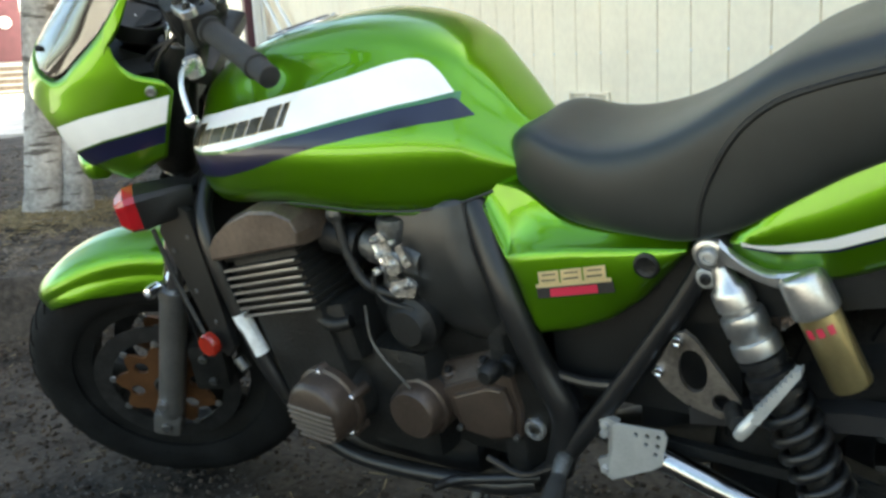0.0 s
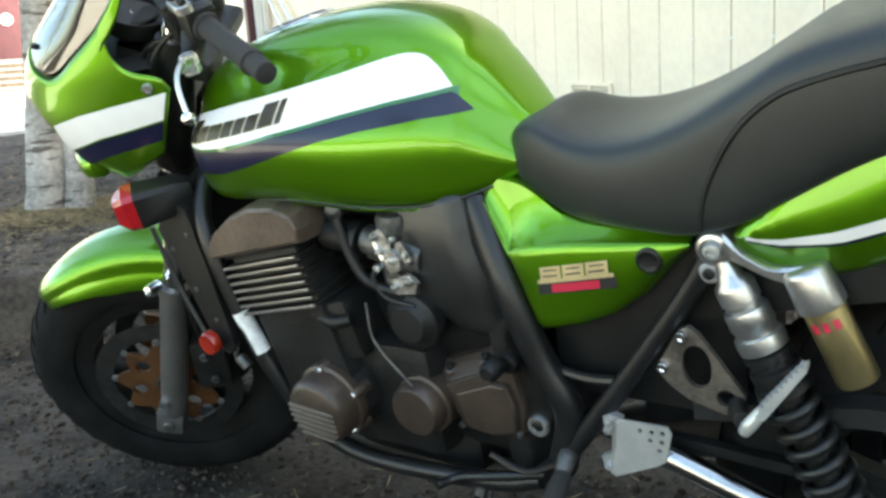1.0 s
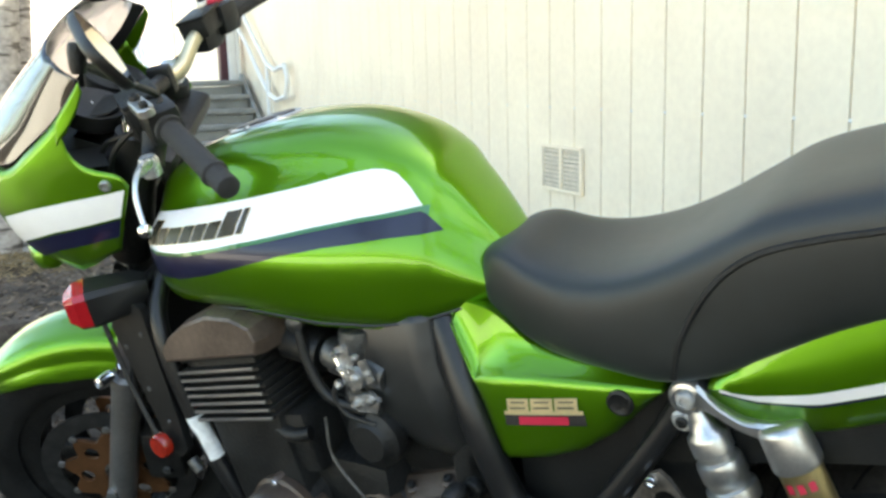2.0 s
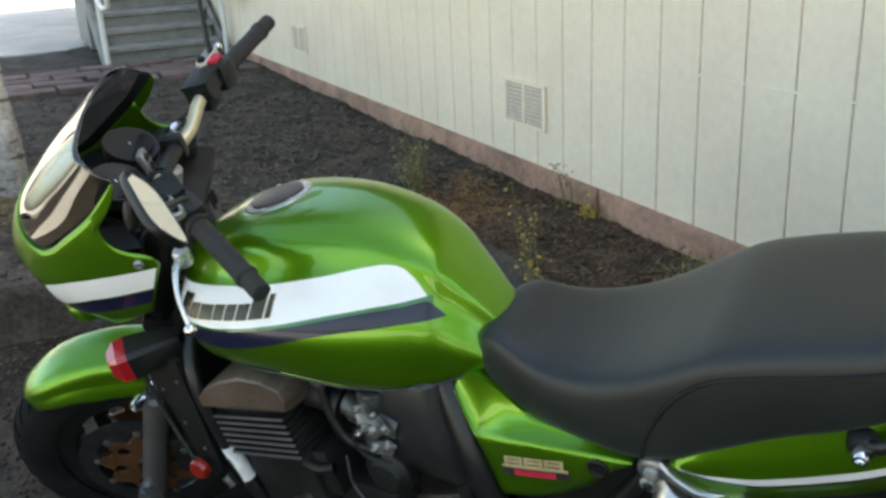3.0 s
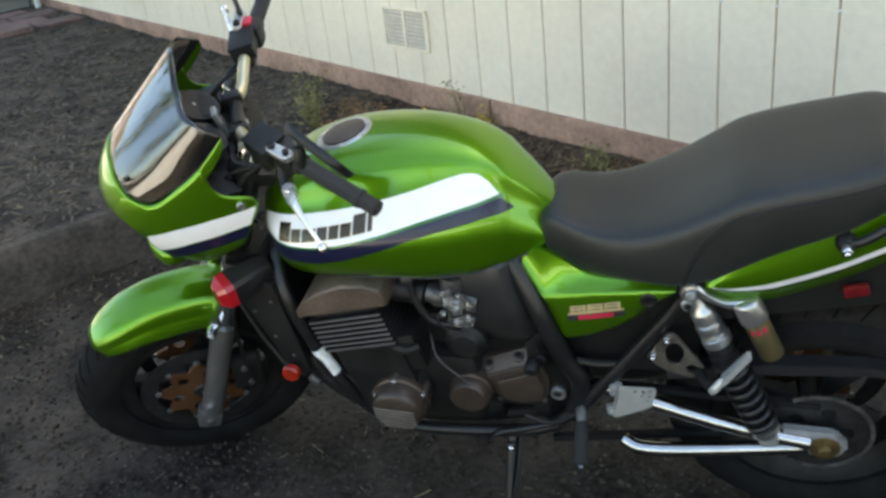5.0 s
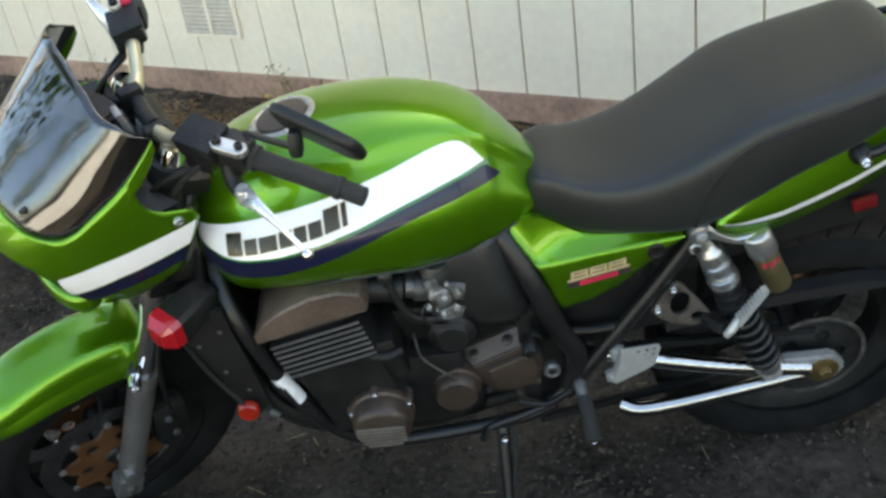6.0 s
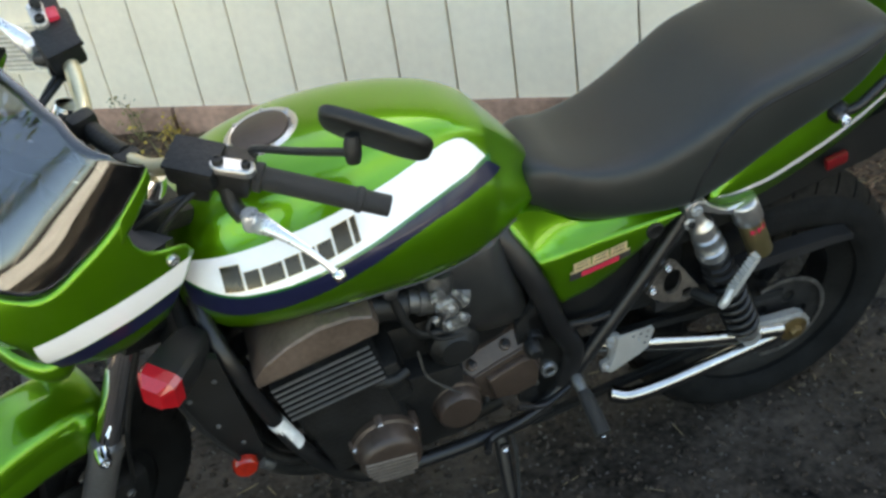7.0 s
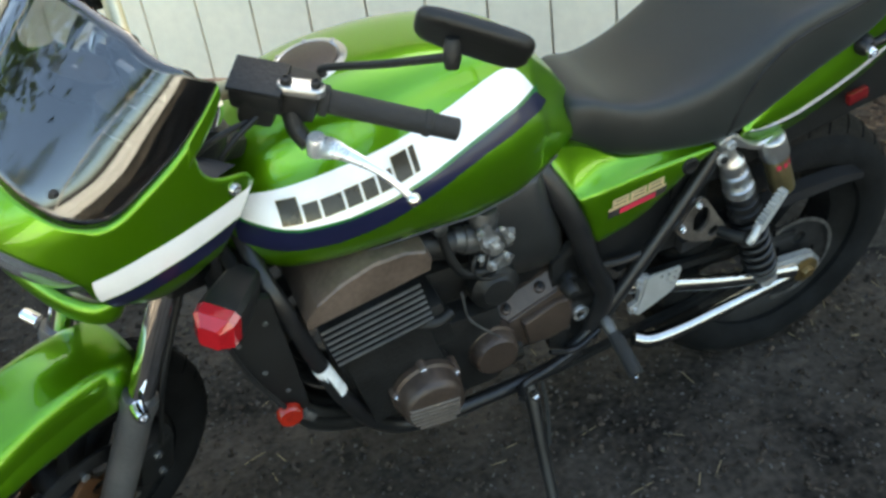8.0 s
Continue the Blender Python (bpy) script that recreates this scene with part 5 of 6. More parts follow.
for w, g in ((-0.206, 0.74), (-0.203, 0.86), (-0.190, 0.97), (-0.165, 1.0), (0.165, 1.0), (0.190, 0.97), (0.203, 0.86), (0.206, 0.74)):
    prof = [(-0.090, 0.0), (-0.088, 0.022), (-0.062, 0.046), (-0.017, 0.066), (0.040, 0.077), (0.092, 0.067), (0.122, 0.046), (0.126, 0.022), (0.118, 0.0)]
    rings.append([(u * (0.9 + 0.1 * g), w * 0.985, 0.096 + (0.036 + (q - 0.036) * g)) for u, q in prof])
loft(bm, rings)
bmesh.ops.bevel(bm, geom=[e for e in bm.edges if e.calc_face_angle(0) > 0.5], offset=0.004, segments=2, affect="EDGES")
hc = part("head_cover", bm, HEAD_BRONZE, bike, "bronze painted cam cover", smooth=18, matrix=TILT)
for s in (-1, 1):
    part("cover_boss", slab([(-0.062, 0.122), (-0.04, 0.148), (0.052, 0.148), (0.069, 0.127), (0.065, 0.120), (-0.005, 0.128), (-0.015, 0.133)], s * 0.197, s * 0.2025), HEAD_BRONZE, hc, matrix=TILT)
part("crankcase", box((-0.835, 0, 0.425), (0.29, 0.30, 0.20), None, 0.03), BLACK, bike, "black crankcase")
part("crankcase_rear", box((-0.62, 0, 0.415), (0.22, 0.20, 0.18), None, 0.03), BLACK, bike)
part("crankcase_upper", box((-0.72, 0, 0.545), (0.28, 0.20, 0.12), None, 0.03), BLACK, bike)
part("oil_pan", box((-0.80, 0, 0.31), (0.28, 0.20, 0.09), None, 0.03), BLACK, bike)
part("block_side", box((-0.90, 0, 0.535), (0.20, 0.345, 0.10), Euler((0, radians(-12), 0)).to_matrix().to_4x4(), 0.012), BLACK, bike)
for s in (-1, 1):
    ca = Vector((-0.861, 0, 0.434))
    alt = part("alternator_cover", lathe(ca + Vector((0, s * 0.182, 0)), ca + Vector((0, s * 0.240, 0)), [(0, 0.058), (0.05, 0.063), (0.26, 0.063), (0.32, 0.058), (0.80, 0.056), (0.93, 0.052), (1.0, 0.046), (1.0, 0.001)], 48), BRONZE, bike, "bronze ribbed end cover")
    part("cover_neck", lathe(ca + Vector((0, s * 0.13, 0)), ca + Vector((0, s * 0.184, 0)), [(0, 0.064), (0.6, 0.060), (1, 0.056)], 32), BLACK, alt)
    for k in range(6):
        z = 0.010 - k * 0.0095
        half = math.sqrt(max(0.0001, 0.052 ** 2 - z * z)) - 0.003
        x0 = -half
        x1 = min(half, 0.042)
        part("rib", box((ca.x + (x0 + x1) / 2, s * 0.2395, ca.z + z), (x1 - x0, 0.007, 0.0042), Euler((0, radians(4), 0)).to_matrix().to_4x4(), 0.001), RIB, alt)
    for k in range(5):
        w = 0.4 + 2 * math.pi * k / 5
        q = ca + Vector((0.0585 * math.cos(w), s * 0.186, 0.0585 * math.sin(w)))
        part("bolt_boss", lathe(q - Vector((0, s * 0.02, 0)), q + Vector((0, s * 0.014, 0)), [(0, 0.010), (0.9, 0.009), (1, 0.007)], 12), BRONZE, alt)
        bolt(q + Vector((0, s * 0.013, 0)), (0, s, 0), 0.006, alt, CHROME, h=0.006)
    cc = Vector((-0.716, 0, 0.428))
    clu = part("starter_cover", lathe(cc + Vector((0, s * 0.12, 0)), cc + Vector((0, s * 0.177, 0)), [(0, 0.050), (0.5, 0.050), (0.55, 0.045), (0.88, 0.043), (1.0, 0.038), (1.0, 0.001)], 36), BRONZE, bike, "bronze round cover")
    part("cover_housing", lathe((-0.705, s * 0.08, 0.430), cc + Vector((0, s * 0.128, 0)), [(0, 0.050), (0.5, 0.050), (0.9, 0.049), (1, 0.046)], 32), BLACK, clu)
    back = [(-0.702, 0.482), (-0.640, 0.506), (-0.580, 0.530), (-0.545, 0.528), (-0.535, 0.45), (-0.540, 0.395), (-0.60, 0.378), (-0.66, 0.382), (-0.70, 0.43)]
    fore = [(-0.677, 0.463), (-0.628, 0.484), (-0.576, 0.505), (-0.553, 0.503), (-0.543, 0.45), (-0.550, 0.40), (-0.60, 0.385), (-0.65, 0.390), (-0.675, 0.43)]
    bm = bmesh.new()
    loft(bm, [[(x + (-0.62 - x) * g, s * y, z + (0.45 - z) * g) for x, z in out] for out, y, g in ((back, 0.075, 0), (back, 0.103, 0), (back, 0.106, 0.015), (fore, 0.131, 0), (fore, 0.135, 0.02), (fore, 0.1365, 0.06))])
    spc = part("sprocket_cover", bm, BRONZE, bike, "bronze sprocket cover with a sloping top shelf", smooth=18)
    panel = [(-0.652, 0.459), (-0.585, 0.487), (-0.562, 0.486), (-0.551, 0.45), (-0.556, 0.408), (-0.60, 0.396), (-0.640, 0.402)]
    bm = bmesh.new()
    loft(bm, [[(x + (-0.60 - x) * g, s * y, z + (0.45 - z) * g) for x, z in panel] for y, g in ((0.130, 0), (0.145, 0), (0.149, 0.05), (0.150, 0.12))])
    part("cover_panel", bm, BRONZE, spc, smooth=18)
    for x, z in ((-0.673, 0.478), (-0.606, 0.506)):
        part("bolt_boss", lathe((x, s * 0.112, z - 0.010), (x, s * 0.120, z + 0.006), [(0, 0.0115), (0.9, 0.0105), (1, 0.008)], 12), BRONZE, spc)
        bolt((x, s * 0.119, z + 0.005), (0, s * 0.5, 1), 0.0062, spc, BLACK, h=0.008)
    for x, z in ((-0.655, 0.398), (-0.556, 0.402)):
        bolt((x, s * 0.136, z), (0, s, 0), 0.0055, spc, CARB, h=0.008)
    plate = part("pivot_plate", slab([(-0.562, 0.565), (-0.535, 0.575), (-0.490, 0.50), (-0.455, 0.455), (-0.480, 0.37), (-0.515, 0.325), (-0.548, 0.335), (-0.556, 0.46)], s * 0.095, s * 0.128), BLACK_GLOSS, bike, "black swingarm pivot plate")
    part("pivot_nut", lathe((-0.526, s * 0.126, 0.419), (-0.526, s * 0.137, 0.419), [(0, 0.0175), (0.7, 0.0175), (1, 0.0155), (1, 0.0095), (0.7, 0.0085), (0.7, 0.001)], 28), CARB_BRIGHT, plate)
    part("pivot_core", lathe((-0.526, s * 0.130, 0.419), (-0.526, s * 0.1365, 0.419), [(0, 0.0085), (0.8, 0.0075), (1, 0.004)], 16), BLACK, plate)
    part("plate_stud", lathe((-0.568, s * 0.15, 0.523), (-0.568, s * 0.178, 0.523), [(0, 0.016), (0.8, 0.015), (1, 0.010)], 16), BLACK, plate)
# intake: carburettors and airbox
for k, y in enumerate((-0.125, -0.045, 0.045, 0.125)):
    carb = part("carburettor", lathe((-0.775, y, 0.69), (-0.672, y, 0.668), [(0, 0.022), (0.15, 0.024), (0.16, 0.028), (0.4, 0.028), (0.42, 0.024), (0.8, 0.026), (1, 0.024)], 20), CARB, bike, "stained silver carburettor")
    part("carb_dome", lathe((-0.722, y, 0.68), (-0.717, y, 0.738), [(0, 0.024), (0.5, 0.025), (0.8, 0.026), (0.95, 0.023), (1, 0.015)], 20), CARB, carb)
    part("float_bowl", box((-0.712, y, 0.628), (0.05, 0.045, 0.04), Euler((0, radians(10), 0)).to_matrix().to_4x4(), 0.009), CARB, carb)
    part("intake_boot", lathe((-0.845, y, 0.70), (-0.78, y, 0.688), [(0, 0.03), (0.5, 0.028), (1, 0.031)], 18), PLASTIC, carb)
for s in (-1, 1):
    link = part("carb_link", slab([(-0.742, 0.712), (-0.722, 0.722), (-0.708, 0.70), (-0.712, 0.668), (-0.735, 0.672)], s * 0.149, s * 0.155), CARB_BRIGHT, bike, "stained silver carburettor linkage")
    part("link_wheel", lathe((-0.712, s * 0.146, 0.672), (-0.712, s * 0.158, 0.672), [(0, 0.017), (0.3, 0.018), (0.5, 0.015), (0.7, 0.018), (1, 0.017)], 22), CARB_BRIGHT, link)
    part("link_bracket", slab([(-0.728, 0.640), (-0.690, 0.652), (-0.675, 0.640), (-0.682, 0.622), (-0.722, 0.618)], s * 0.146, s * 0.154), CARB_BRIGHT, link)
    part("link_lever", slab([(-0.70, 0.70), (-0.688, 0.705), (-0.676, 0.675), (-0.688, 0.668)], s * 0.152, s * 0.156), CARB_BRIGHT, link)
    for dx, dz, rr_ in ((-0.016, 0.030, .0055), (0.010, -0.004, .006), (0.018, 0.030, .005), (-0.012, 0.008, .005), (0.03, -0.036, .0055), (0.004, -0.046, .005), (-0.02, -0.018, .006), (0.036, 0.008, .0045)):
        bolt((-0.718 + dx, s * 0.154, 0.678 + dz), (0, s, 0), rr_, link, CARB_BRIGHT, h=0.009)
    part("link_spring", tube([(-0.738, s * 0.155, 0.70), (-0.724, s * 0.158, 0.668), (-0.728, s * 0.155, 0.635)], 0.0032, 7), ALU_POLISHED, link)
    part("vacuum_pipe", tube([(-0.742, s * 0.15, 0.66), (-0.752, s * 0.156, 0.64), (-0.735, s * 0.156, 0.612), (-0.69, s * 0.15, 0.60)], 0.0042, 8), PLASTIC, link)
    rows = []
    for t in np.linspace(0, 1, 22):
        z = 0.762 - t * 0.225
        xa = float(np.interp(t, [0, 0.08, 0.3, 0.55, 0.75, 0.92, 1], [-0.700, -0.733, -0.738, -0.728, -0.700, -0.665, -0.640]))
        xb = float(np.interp(t, [0, 0.3, 0.6, 1], [-0.600, -0.585, -0.560, -0.545]))
        swell = 0.10 + 0.040 * math.sin(math.pi * min(1, 0.12 + t * 0.9)) ** 0.6
        row = []
        for q in np.linspace(0, 1, 16):
            edge = min(1, 8.0 * q) ** 0.5 * min(1, 3.0 * (1 - q) + 0.45) ** 0.5
            row.append(Vector((xa + (xb - xa) * q, s * (0.055 + (swell - 0.055) * edge), z)))
        rows.append(row)
    bm = bmesh.new()
    loft(bm, rows, closed=False)
    cover = part("airbox_cover", bm, PLASTIC_SMOOTH, bike, "smooth black plastic airbox side", smooth=60)
    cover.modifiers.new("thick", "SOLIDIFY").thickness = 0.003
    part("coolant_hose", tube([(-0.802, s * 0.150, 0.735), (-0.79, s * 0.155, 0.68), (-0.765, s * 0.155, 0.635), (-0.71, s * 0.145, 0.615)], 0.008, 10), PLASTIC, bike)
    part("hose_union", lathe((-0.806, s * 0.14, 0.742), (-0.802, s * 0.160, 0.742), [(0, 0.013), (0.8, 0.013), (1, 0.008)], 16), CARB, bike)
    part("vent_pipe", tube([(-0.775, s * 0.16, 0.60), (-0.765, s * 0.17, 0.54), (-0.71, s * 0.172, 0.475)], 0.0022, 8), CARB, bike)
    part("water_pipe", tube([(-0.87, s * 0.17, 0.575), (-0.83, s * 0.178, 0.57), (-0.80, s * 0.17, 0.575)], 0.011, 10), BLACK, bike)
part("water_pump", lathe((-0.706, -0.125, 0.570), (-0.706, -0.160, 0.570), [(0, 0.047), (0.6, 0.045), (0.8, 0.033), (1, 0.028)], 28), BLACK, bike)

# radiator and its side shrouds
rad = part("radiator", box((-1.112, 0, 0.635), (0.035, 0.34, 0.25), Euler((0, radians(-17), 0)).to_matrix().to_4x4(), 0.008), BLACK, bike, "black radiator")
for s in (-1, 1):
    shr = part("radiator_shroud", slab([(-1.169, 0.705), (-1.13, 0.765), (-1.085, 0.745), (-1.072, 0.62), (-1.062, 0.50), (-1.082, 0.480), (-1.104, 0.492), (-1.140, 0.612)], s * 0.178, s * 0.192), PLASTIC, rad)
    part("bracket_strip", tube([(-1.166, s * 0.205, 0.715), (-1.140, s * 0.207, 0.615), (-1.100, s * 0.212, 0.525)], 0.0042, 8, 3, 0.6), PLASTIC, rad)
    for x, z in ((-1.145, 0.672), (-1.118, 0.60), (-1.090, 0.545), (-1.10, 0.70)):
        bolt((x, s * 0.19, z), (0, s, 0), 0.0045, rad, CARB, h=0.004)
    part("reflector", lathe((-1.098, s * 0.205, 0.511), (-1.098, s * 0.220, 0.511), [(0, 0.021), (0.7, 0.021), (1, 0.018), (1, 0.001)], 24), ORANGE_LENS, bike, "round orange reflector")
    part("oil_line", tube([(-1.10, s * 0.12, 0.50), (-1.05, s * 0.14, 0.42), (-0.98, s * 0.12, 0.36)], 0.011, 10), BLACK, bike)
    part("hose_clamp", lathe((-1.075, s * 0.18, 0.47), (-1.06, s * 0.18, 0.452), [(0, 0.010), (1, 0.010)], 14), CARB, bike)
for k, y in enumerate((-0.125, -0.045, 0.045, 0.125)):
    part("exhaust_header", tube([(-1.02, y, 0.64), (-1.09, y, 0.58), (-1.085, y * 0.9, 0.42), (-1.0, y * 0.7, 0.30), (-0.80, y * 0.55, 0.255), (-0.60, 0.02 + y * 0.4, 0.25)], 0.019, 12), BLACK, bike)
part("muffler", lathe((-0.52, 0.12, 0.26), (0.12, 0.19, 0.36), [(0, 0.03), (0.1, 0.045), (0.2, 0.055), (0.9, 0.055), (1, 0.045)], 28), BLACK, bike, "black muffler")
part("battery_box", box((-0.37, 0, 0.59), (0.27, 0.19, 0.26), None, 0.02), PLASTIC, bike)
part("inner_mudguard", tube([(-0.345, 0, 0.40), (-0.33, 0, 0.50), (-0.26, 0, 0.60), (-0.12, 0, 0.66), (0.05, 0, 0.685)], 0.075, 12, 5, 0.25), PLASTIC, bike)

# ---- swingarm, shocks, rear drive ----
for s in (-1, 1):
    arm = part("swingarm_lower", tube([(-0.392, s * 0.128, 0.286), (-0.360, s * 0.140, 0.278), (-0.30, s * 0.143, 0.281), (-0.20, s * 0.140, 0.292), (-0.02, s * 0.135, 0.318)], 0.0165, 16), SATIN, bike, "polished swingarm brace tube")
    part("swingarm_upper", tube([(-0.43, s * 0.115, 0.435), (-0.34, s * 0.132, 0.418), (-0.22, s * 0.138, 0.382), (-0.12, s * 0.138, 0.355), (-0.02, s * 0.138, 0.335)], 0.0170, 16), SATIN, bike, "polished swingarm main tube")
    bm = slab([(-0.075, 0.367), (0.03, 0.362), (0.058, 0.327), (0.04, 0.295), (-0.075, 0.297)], s * 0.115, s * 0.142)
    bmesh.ops.bevel(bm, geom=[e for e in bm.edges if e.calc_face_angle(0) > 0.8], offset=0.006, segments=2, affect="EDGES")
    ap = part("axle_plate", bm, ALU_DULL, bike, "dull aluminium axle adjuster plate")
    part("axle_nut", lathe((0.011, s * 0.14, 0.326), (0.011, s * 0.158, 0.326), [(0, 0.015), (0.8, 0.014), (1, 0.011)], 6), BRASS, ap)
    part("axle_washer", lathe((0.011, s * 0.142, 0.326), (0.011, s * 0.147, 0.326), [(0, 0.030), (0.7, 0.030), (1, 0.027)], 24), BRASS, ap)
    # shock: top eye, silver body, spring, lower eye, reservoir
    t0, t1 = Vector((-0.253, s * 0.130, 0.721)), Vector((-0.098, s * 0.140, 0.352))
    shock = part("shock_absorber", lathe(t0, t1, [(0.04, 0.011), (0.07, 0.013), (0.10, 0.016), (0.115, 0.022), (0.128, 0.0235), (0.17, 0.0235), (0.176, 0.021), (0.19, 0.021), (0.196, 0.0255), (0.206, 0.0265), (0.25, 0.0265), (0.256, 0.0245), (0.275, 0.0245), (0.28, 0.0285), (0.30, 0.0295), (0.325, 0.0285), (0.33, 0.022), (0.36, 0.018), (0.92, 0.016), (0.93, 0.030), (0.96, 0.030), (1, 0.02)], 32), ALU, bike, "silver rear shock with a remote reservoir")
    ax = (t1 - t0).normalized()
    e1 = ax.orthogonal().normalized()
    e2 = ax.cross(e1)
    part("preload_collar", lathe(t0.lerp(t1, 0.33), t0.lerp(t1, 0.47), [(0, 0.024), (0.04, 0.028), (0.20, 0.028), (0.24, 0.024), (0.36, 0.024), (0.40, 0.030), (0.62, 0.030), (0.66, 0.026), (0.74, 0.026), (0.78, 0.033), (0.96, 0.033), (1, 0.028)], 28), BLACK_GLOSS, shock)
    coil = [t0.lerp(t1, 0.47 + 0.46 * q) + 0.028 * (math.cos(q * 2 * math.pi * 7.5) * e1 + math.sin(q * 2 * math.pi * 7.5) * e2) for q in np.linspace(0, 1, 200)]
    part("shaft_cover", lathe(t0.lerp(t1, 0.46), t0.lerp(t1, 0.925), [(0, 0.020), (0.5, 0.019), (1, 0.021)], 20), BLACK, shock)
    part("spring", tube(coil, 0.0068, 10, 1), BLACK_GLOSS, shock)
    eye = part("top_eye", lathe(t0 + Vector((0, -s * 0.02, 0)), t0 + Vector((0, s * 0.012, 0)), [(0, 0.0215), (0.80, 0.0215), (0.95, 0.019), (1, 0.0145), (0.9, 0.0135), (0.9, 0.001)], 28), ALU, shock)
    bolt(t0 + Vector((0, s * 0.009, 0)), (0, s, 0), 0.0105, eye, ALU_DULL, h=0.009)
    part("frame_lug", lathe(t0 + Vector((-0.006, -s * 0.012, -0.030)), t0 + Vector((-0.006, s * 0.010, -0.030)), [(0, 0.015), (0.8, 0.0145), (1, 0.010)], 18), ALU_DULL, eye)
    bolt(t0 + Vector((-0.006, s * 0.010, -0.030)), (0, s, 0), 0.007, eye, BLACK, h=0.004)
    part("lower_eye", lathe(t1 + Vector((0, -s * 0.018, 0)), t1 + Vector((0, s * 0.018, 0)), [(0, 0.02), (1, 0.02)], 20), ALU_DULL, shock)
    r0, r1 = Vector((-0.156, s * 0.132, 0.704)), Vector((-0.101, s * 0.136, 0.574))
    rv = part("reservoir", lathe(r0, r1, [(0, 0.012), (0.02, 0.022), (0.3, 0.025), (0.31, 0.0235), (0.955, 0.0235), (0.985, 0.022), (0.985, 0.018), (1, 0.017)], 32), GOLD, shock, "gold shock reservoir")
    part("reservoir_head", lathe(r0 - (r1 - r0) * 0.03, r0.lerp(r1, 0.33), [(0, 0.020), (0.06, 0.0245), (0.14, 0.0262), (0.90, 0.0272), (0.97, 0.0265), (1, 0.024)], 32), ALU, shock)
    # red print: plain blocks round the top of the barrel
    rd = (r1 - r0).normalized()
    q1 = rd.cross(Vector((0, s, 0))).normalized()
    q2 = q1.cross(rd)
    for k, wid in enumerate((0.30, 0.30, 0.34)):
        mid = r0.lerp(r1, 0.44)
        ang0 = -0.75 + k * 0.50
        bm = bmesh.new()
        rows = []
        for w in np.linspace(ang0, ang0 + wid, 5):
            n = (q2 * math.cos(w) + q1 * math.sin(w)) * (1 if q2.y * s > 0 else -1)
            rows.append([mid + rd * h + n * 0.0241 for h in (-0.0055, 0.0055)])
        loft(bm, rows, closed=False)
        part("red_mark", bm, RED, rv)
    # cast arm from the eye to the reservoir, with a waist
    bm = bmesh.new()
    arm_pts = [t0 + Vector((0.012, s * 0.002, 0.006)), t0 + Vector((0.035, s * 0.003, -0.010)), t0 + Vector((0.060, s * 0.003, -0.022)), r0 + Vector((-0.016, 0, -0.008)), r0 + Vector((0.004, 0, -0.010))]
    rings = []
    for p, hh in zip(spline(arm_pts, 4), np.interp(np.linspace(0, 4, 17), range(5), [0.014, 0.008, 0.007, 0.010, 0.016])):
        rings.append([p + Vector((0, dy * 0.010, dz * float(hh))) for dy, dz in ((-1, -.6), (-.6, -1), (.6, -1), (1, -.6), (1, .6), (.6, 1), (-.6, 1), (-1, .6))])
    loft(bm, rings)
    part("shock_bridge", bm, ALU, shock)
    # passenger peg on its pierced bracket
    bm = slab([(-0.337, 0.552), (-0.302, 0.611), (-0.290, 0.617), (-0.278, 0.608), (-0.226, 0.531), (-0.230, 0.512), (-0.252, 0.501), (-0.294, 0.513), (-0.318, 0.530)], s * 0.132, s * 0.139,
              [(-0.283, 0.563, 0.0185, 0.030), (-0.249, 0.524, 0.0125, 0.0125)])
    br = part("peg_bracket", bm, HANGER, bike, "pierced aluminium passenger peg bracket")
    bolt((-0.325, s * 0.139, 0.557), (0, s, 0), 0.008, br)
    bolt((-0.298, s * 0.139, 0.604), (0, s, 0), 0.008, br)
    p0, p1 = Vector((-0.193, s * 0.190, 0.549)), Vector((-0.141, s * 0.182, 0.616))
    d = (p1 - p0).normalized()
    across = d.cross(Vector((0, -1, 0))).normalized()
    across = across if across.x < 0 else -across
    fm = Matrix.Translation((p0 + p1) / 2) @ Matrix((d, across.cross(d), across)).transposed().to_4x4()
    hl = (p1 - p0).length / 2
    teeth = [(-hl - 0.004, -0.004), (-hl, -0.007), (hl - 0.006, -0.002), (hl, 0.003)]
    for k in range(9):
        xk = hl - 0.004 - k * (2 * hl - 0.008) / 9
        teeth += [(xk, 0.0035), (xk - 0.0025, 0.0075), (xk - 0.0055, 0.0075), (xk - 0.008, 0.0035)]
    teeth.append((-hl - 0.004, 0.0035))
    bm = slab(teeth, -0.009, 0.009)
    part("passenger_peg", bm, ALU_BRIGHT, br, "folded aluminium passenger peg", matrix=fm)
    part("peg_knuckle", tube([(-0.236, s * 0.14, 0.520), (-0.226, s * 0.165, 0.524), (-0.214, s * 0.186, 0.530)], 0.011, 10), BLACK, br)
    part("peg_fork", tube([(-0.212, s * 0.194, 0.522), (-0.205, s * 0.195, 0.533), p0, p0 + d * 0.012], [0.0075, 0.009, 0.008, 0.006], 10, 4), ALU_BRIGHT, br)
    # heel plate with drilled holes
    bm = slab([(-0.394, 0.466), (-0.387, 0.471), (-0.324, 0.473), (-0.319, 0.464), (-0.330, 0.418), (-0.344, 0.408), (-0.403, 0.377), (-0.411, 0.381), (-0.398, 0.427)], s * 0.147, s * 0.1505,
              [(-0.362, 0.460, .0035, .0035), (-0.346, 0.461, .0035, .0035), (-0.331, 0.462, .0035, .0035), (-0.349, 0.447, .0035, .0035), (-0.333, 0.448, .0035, .0035), (-0.337, 0.434, .0035, .0035)])
    hp = part("heel_plate", bm, ALU_BRIGHT, bike, "drilled aluminium heel plate")
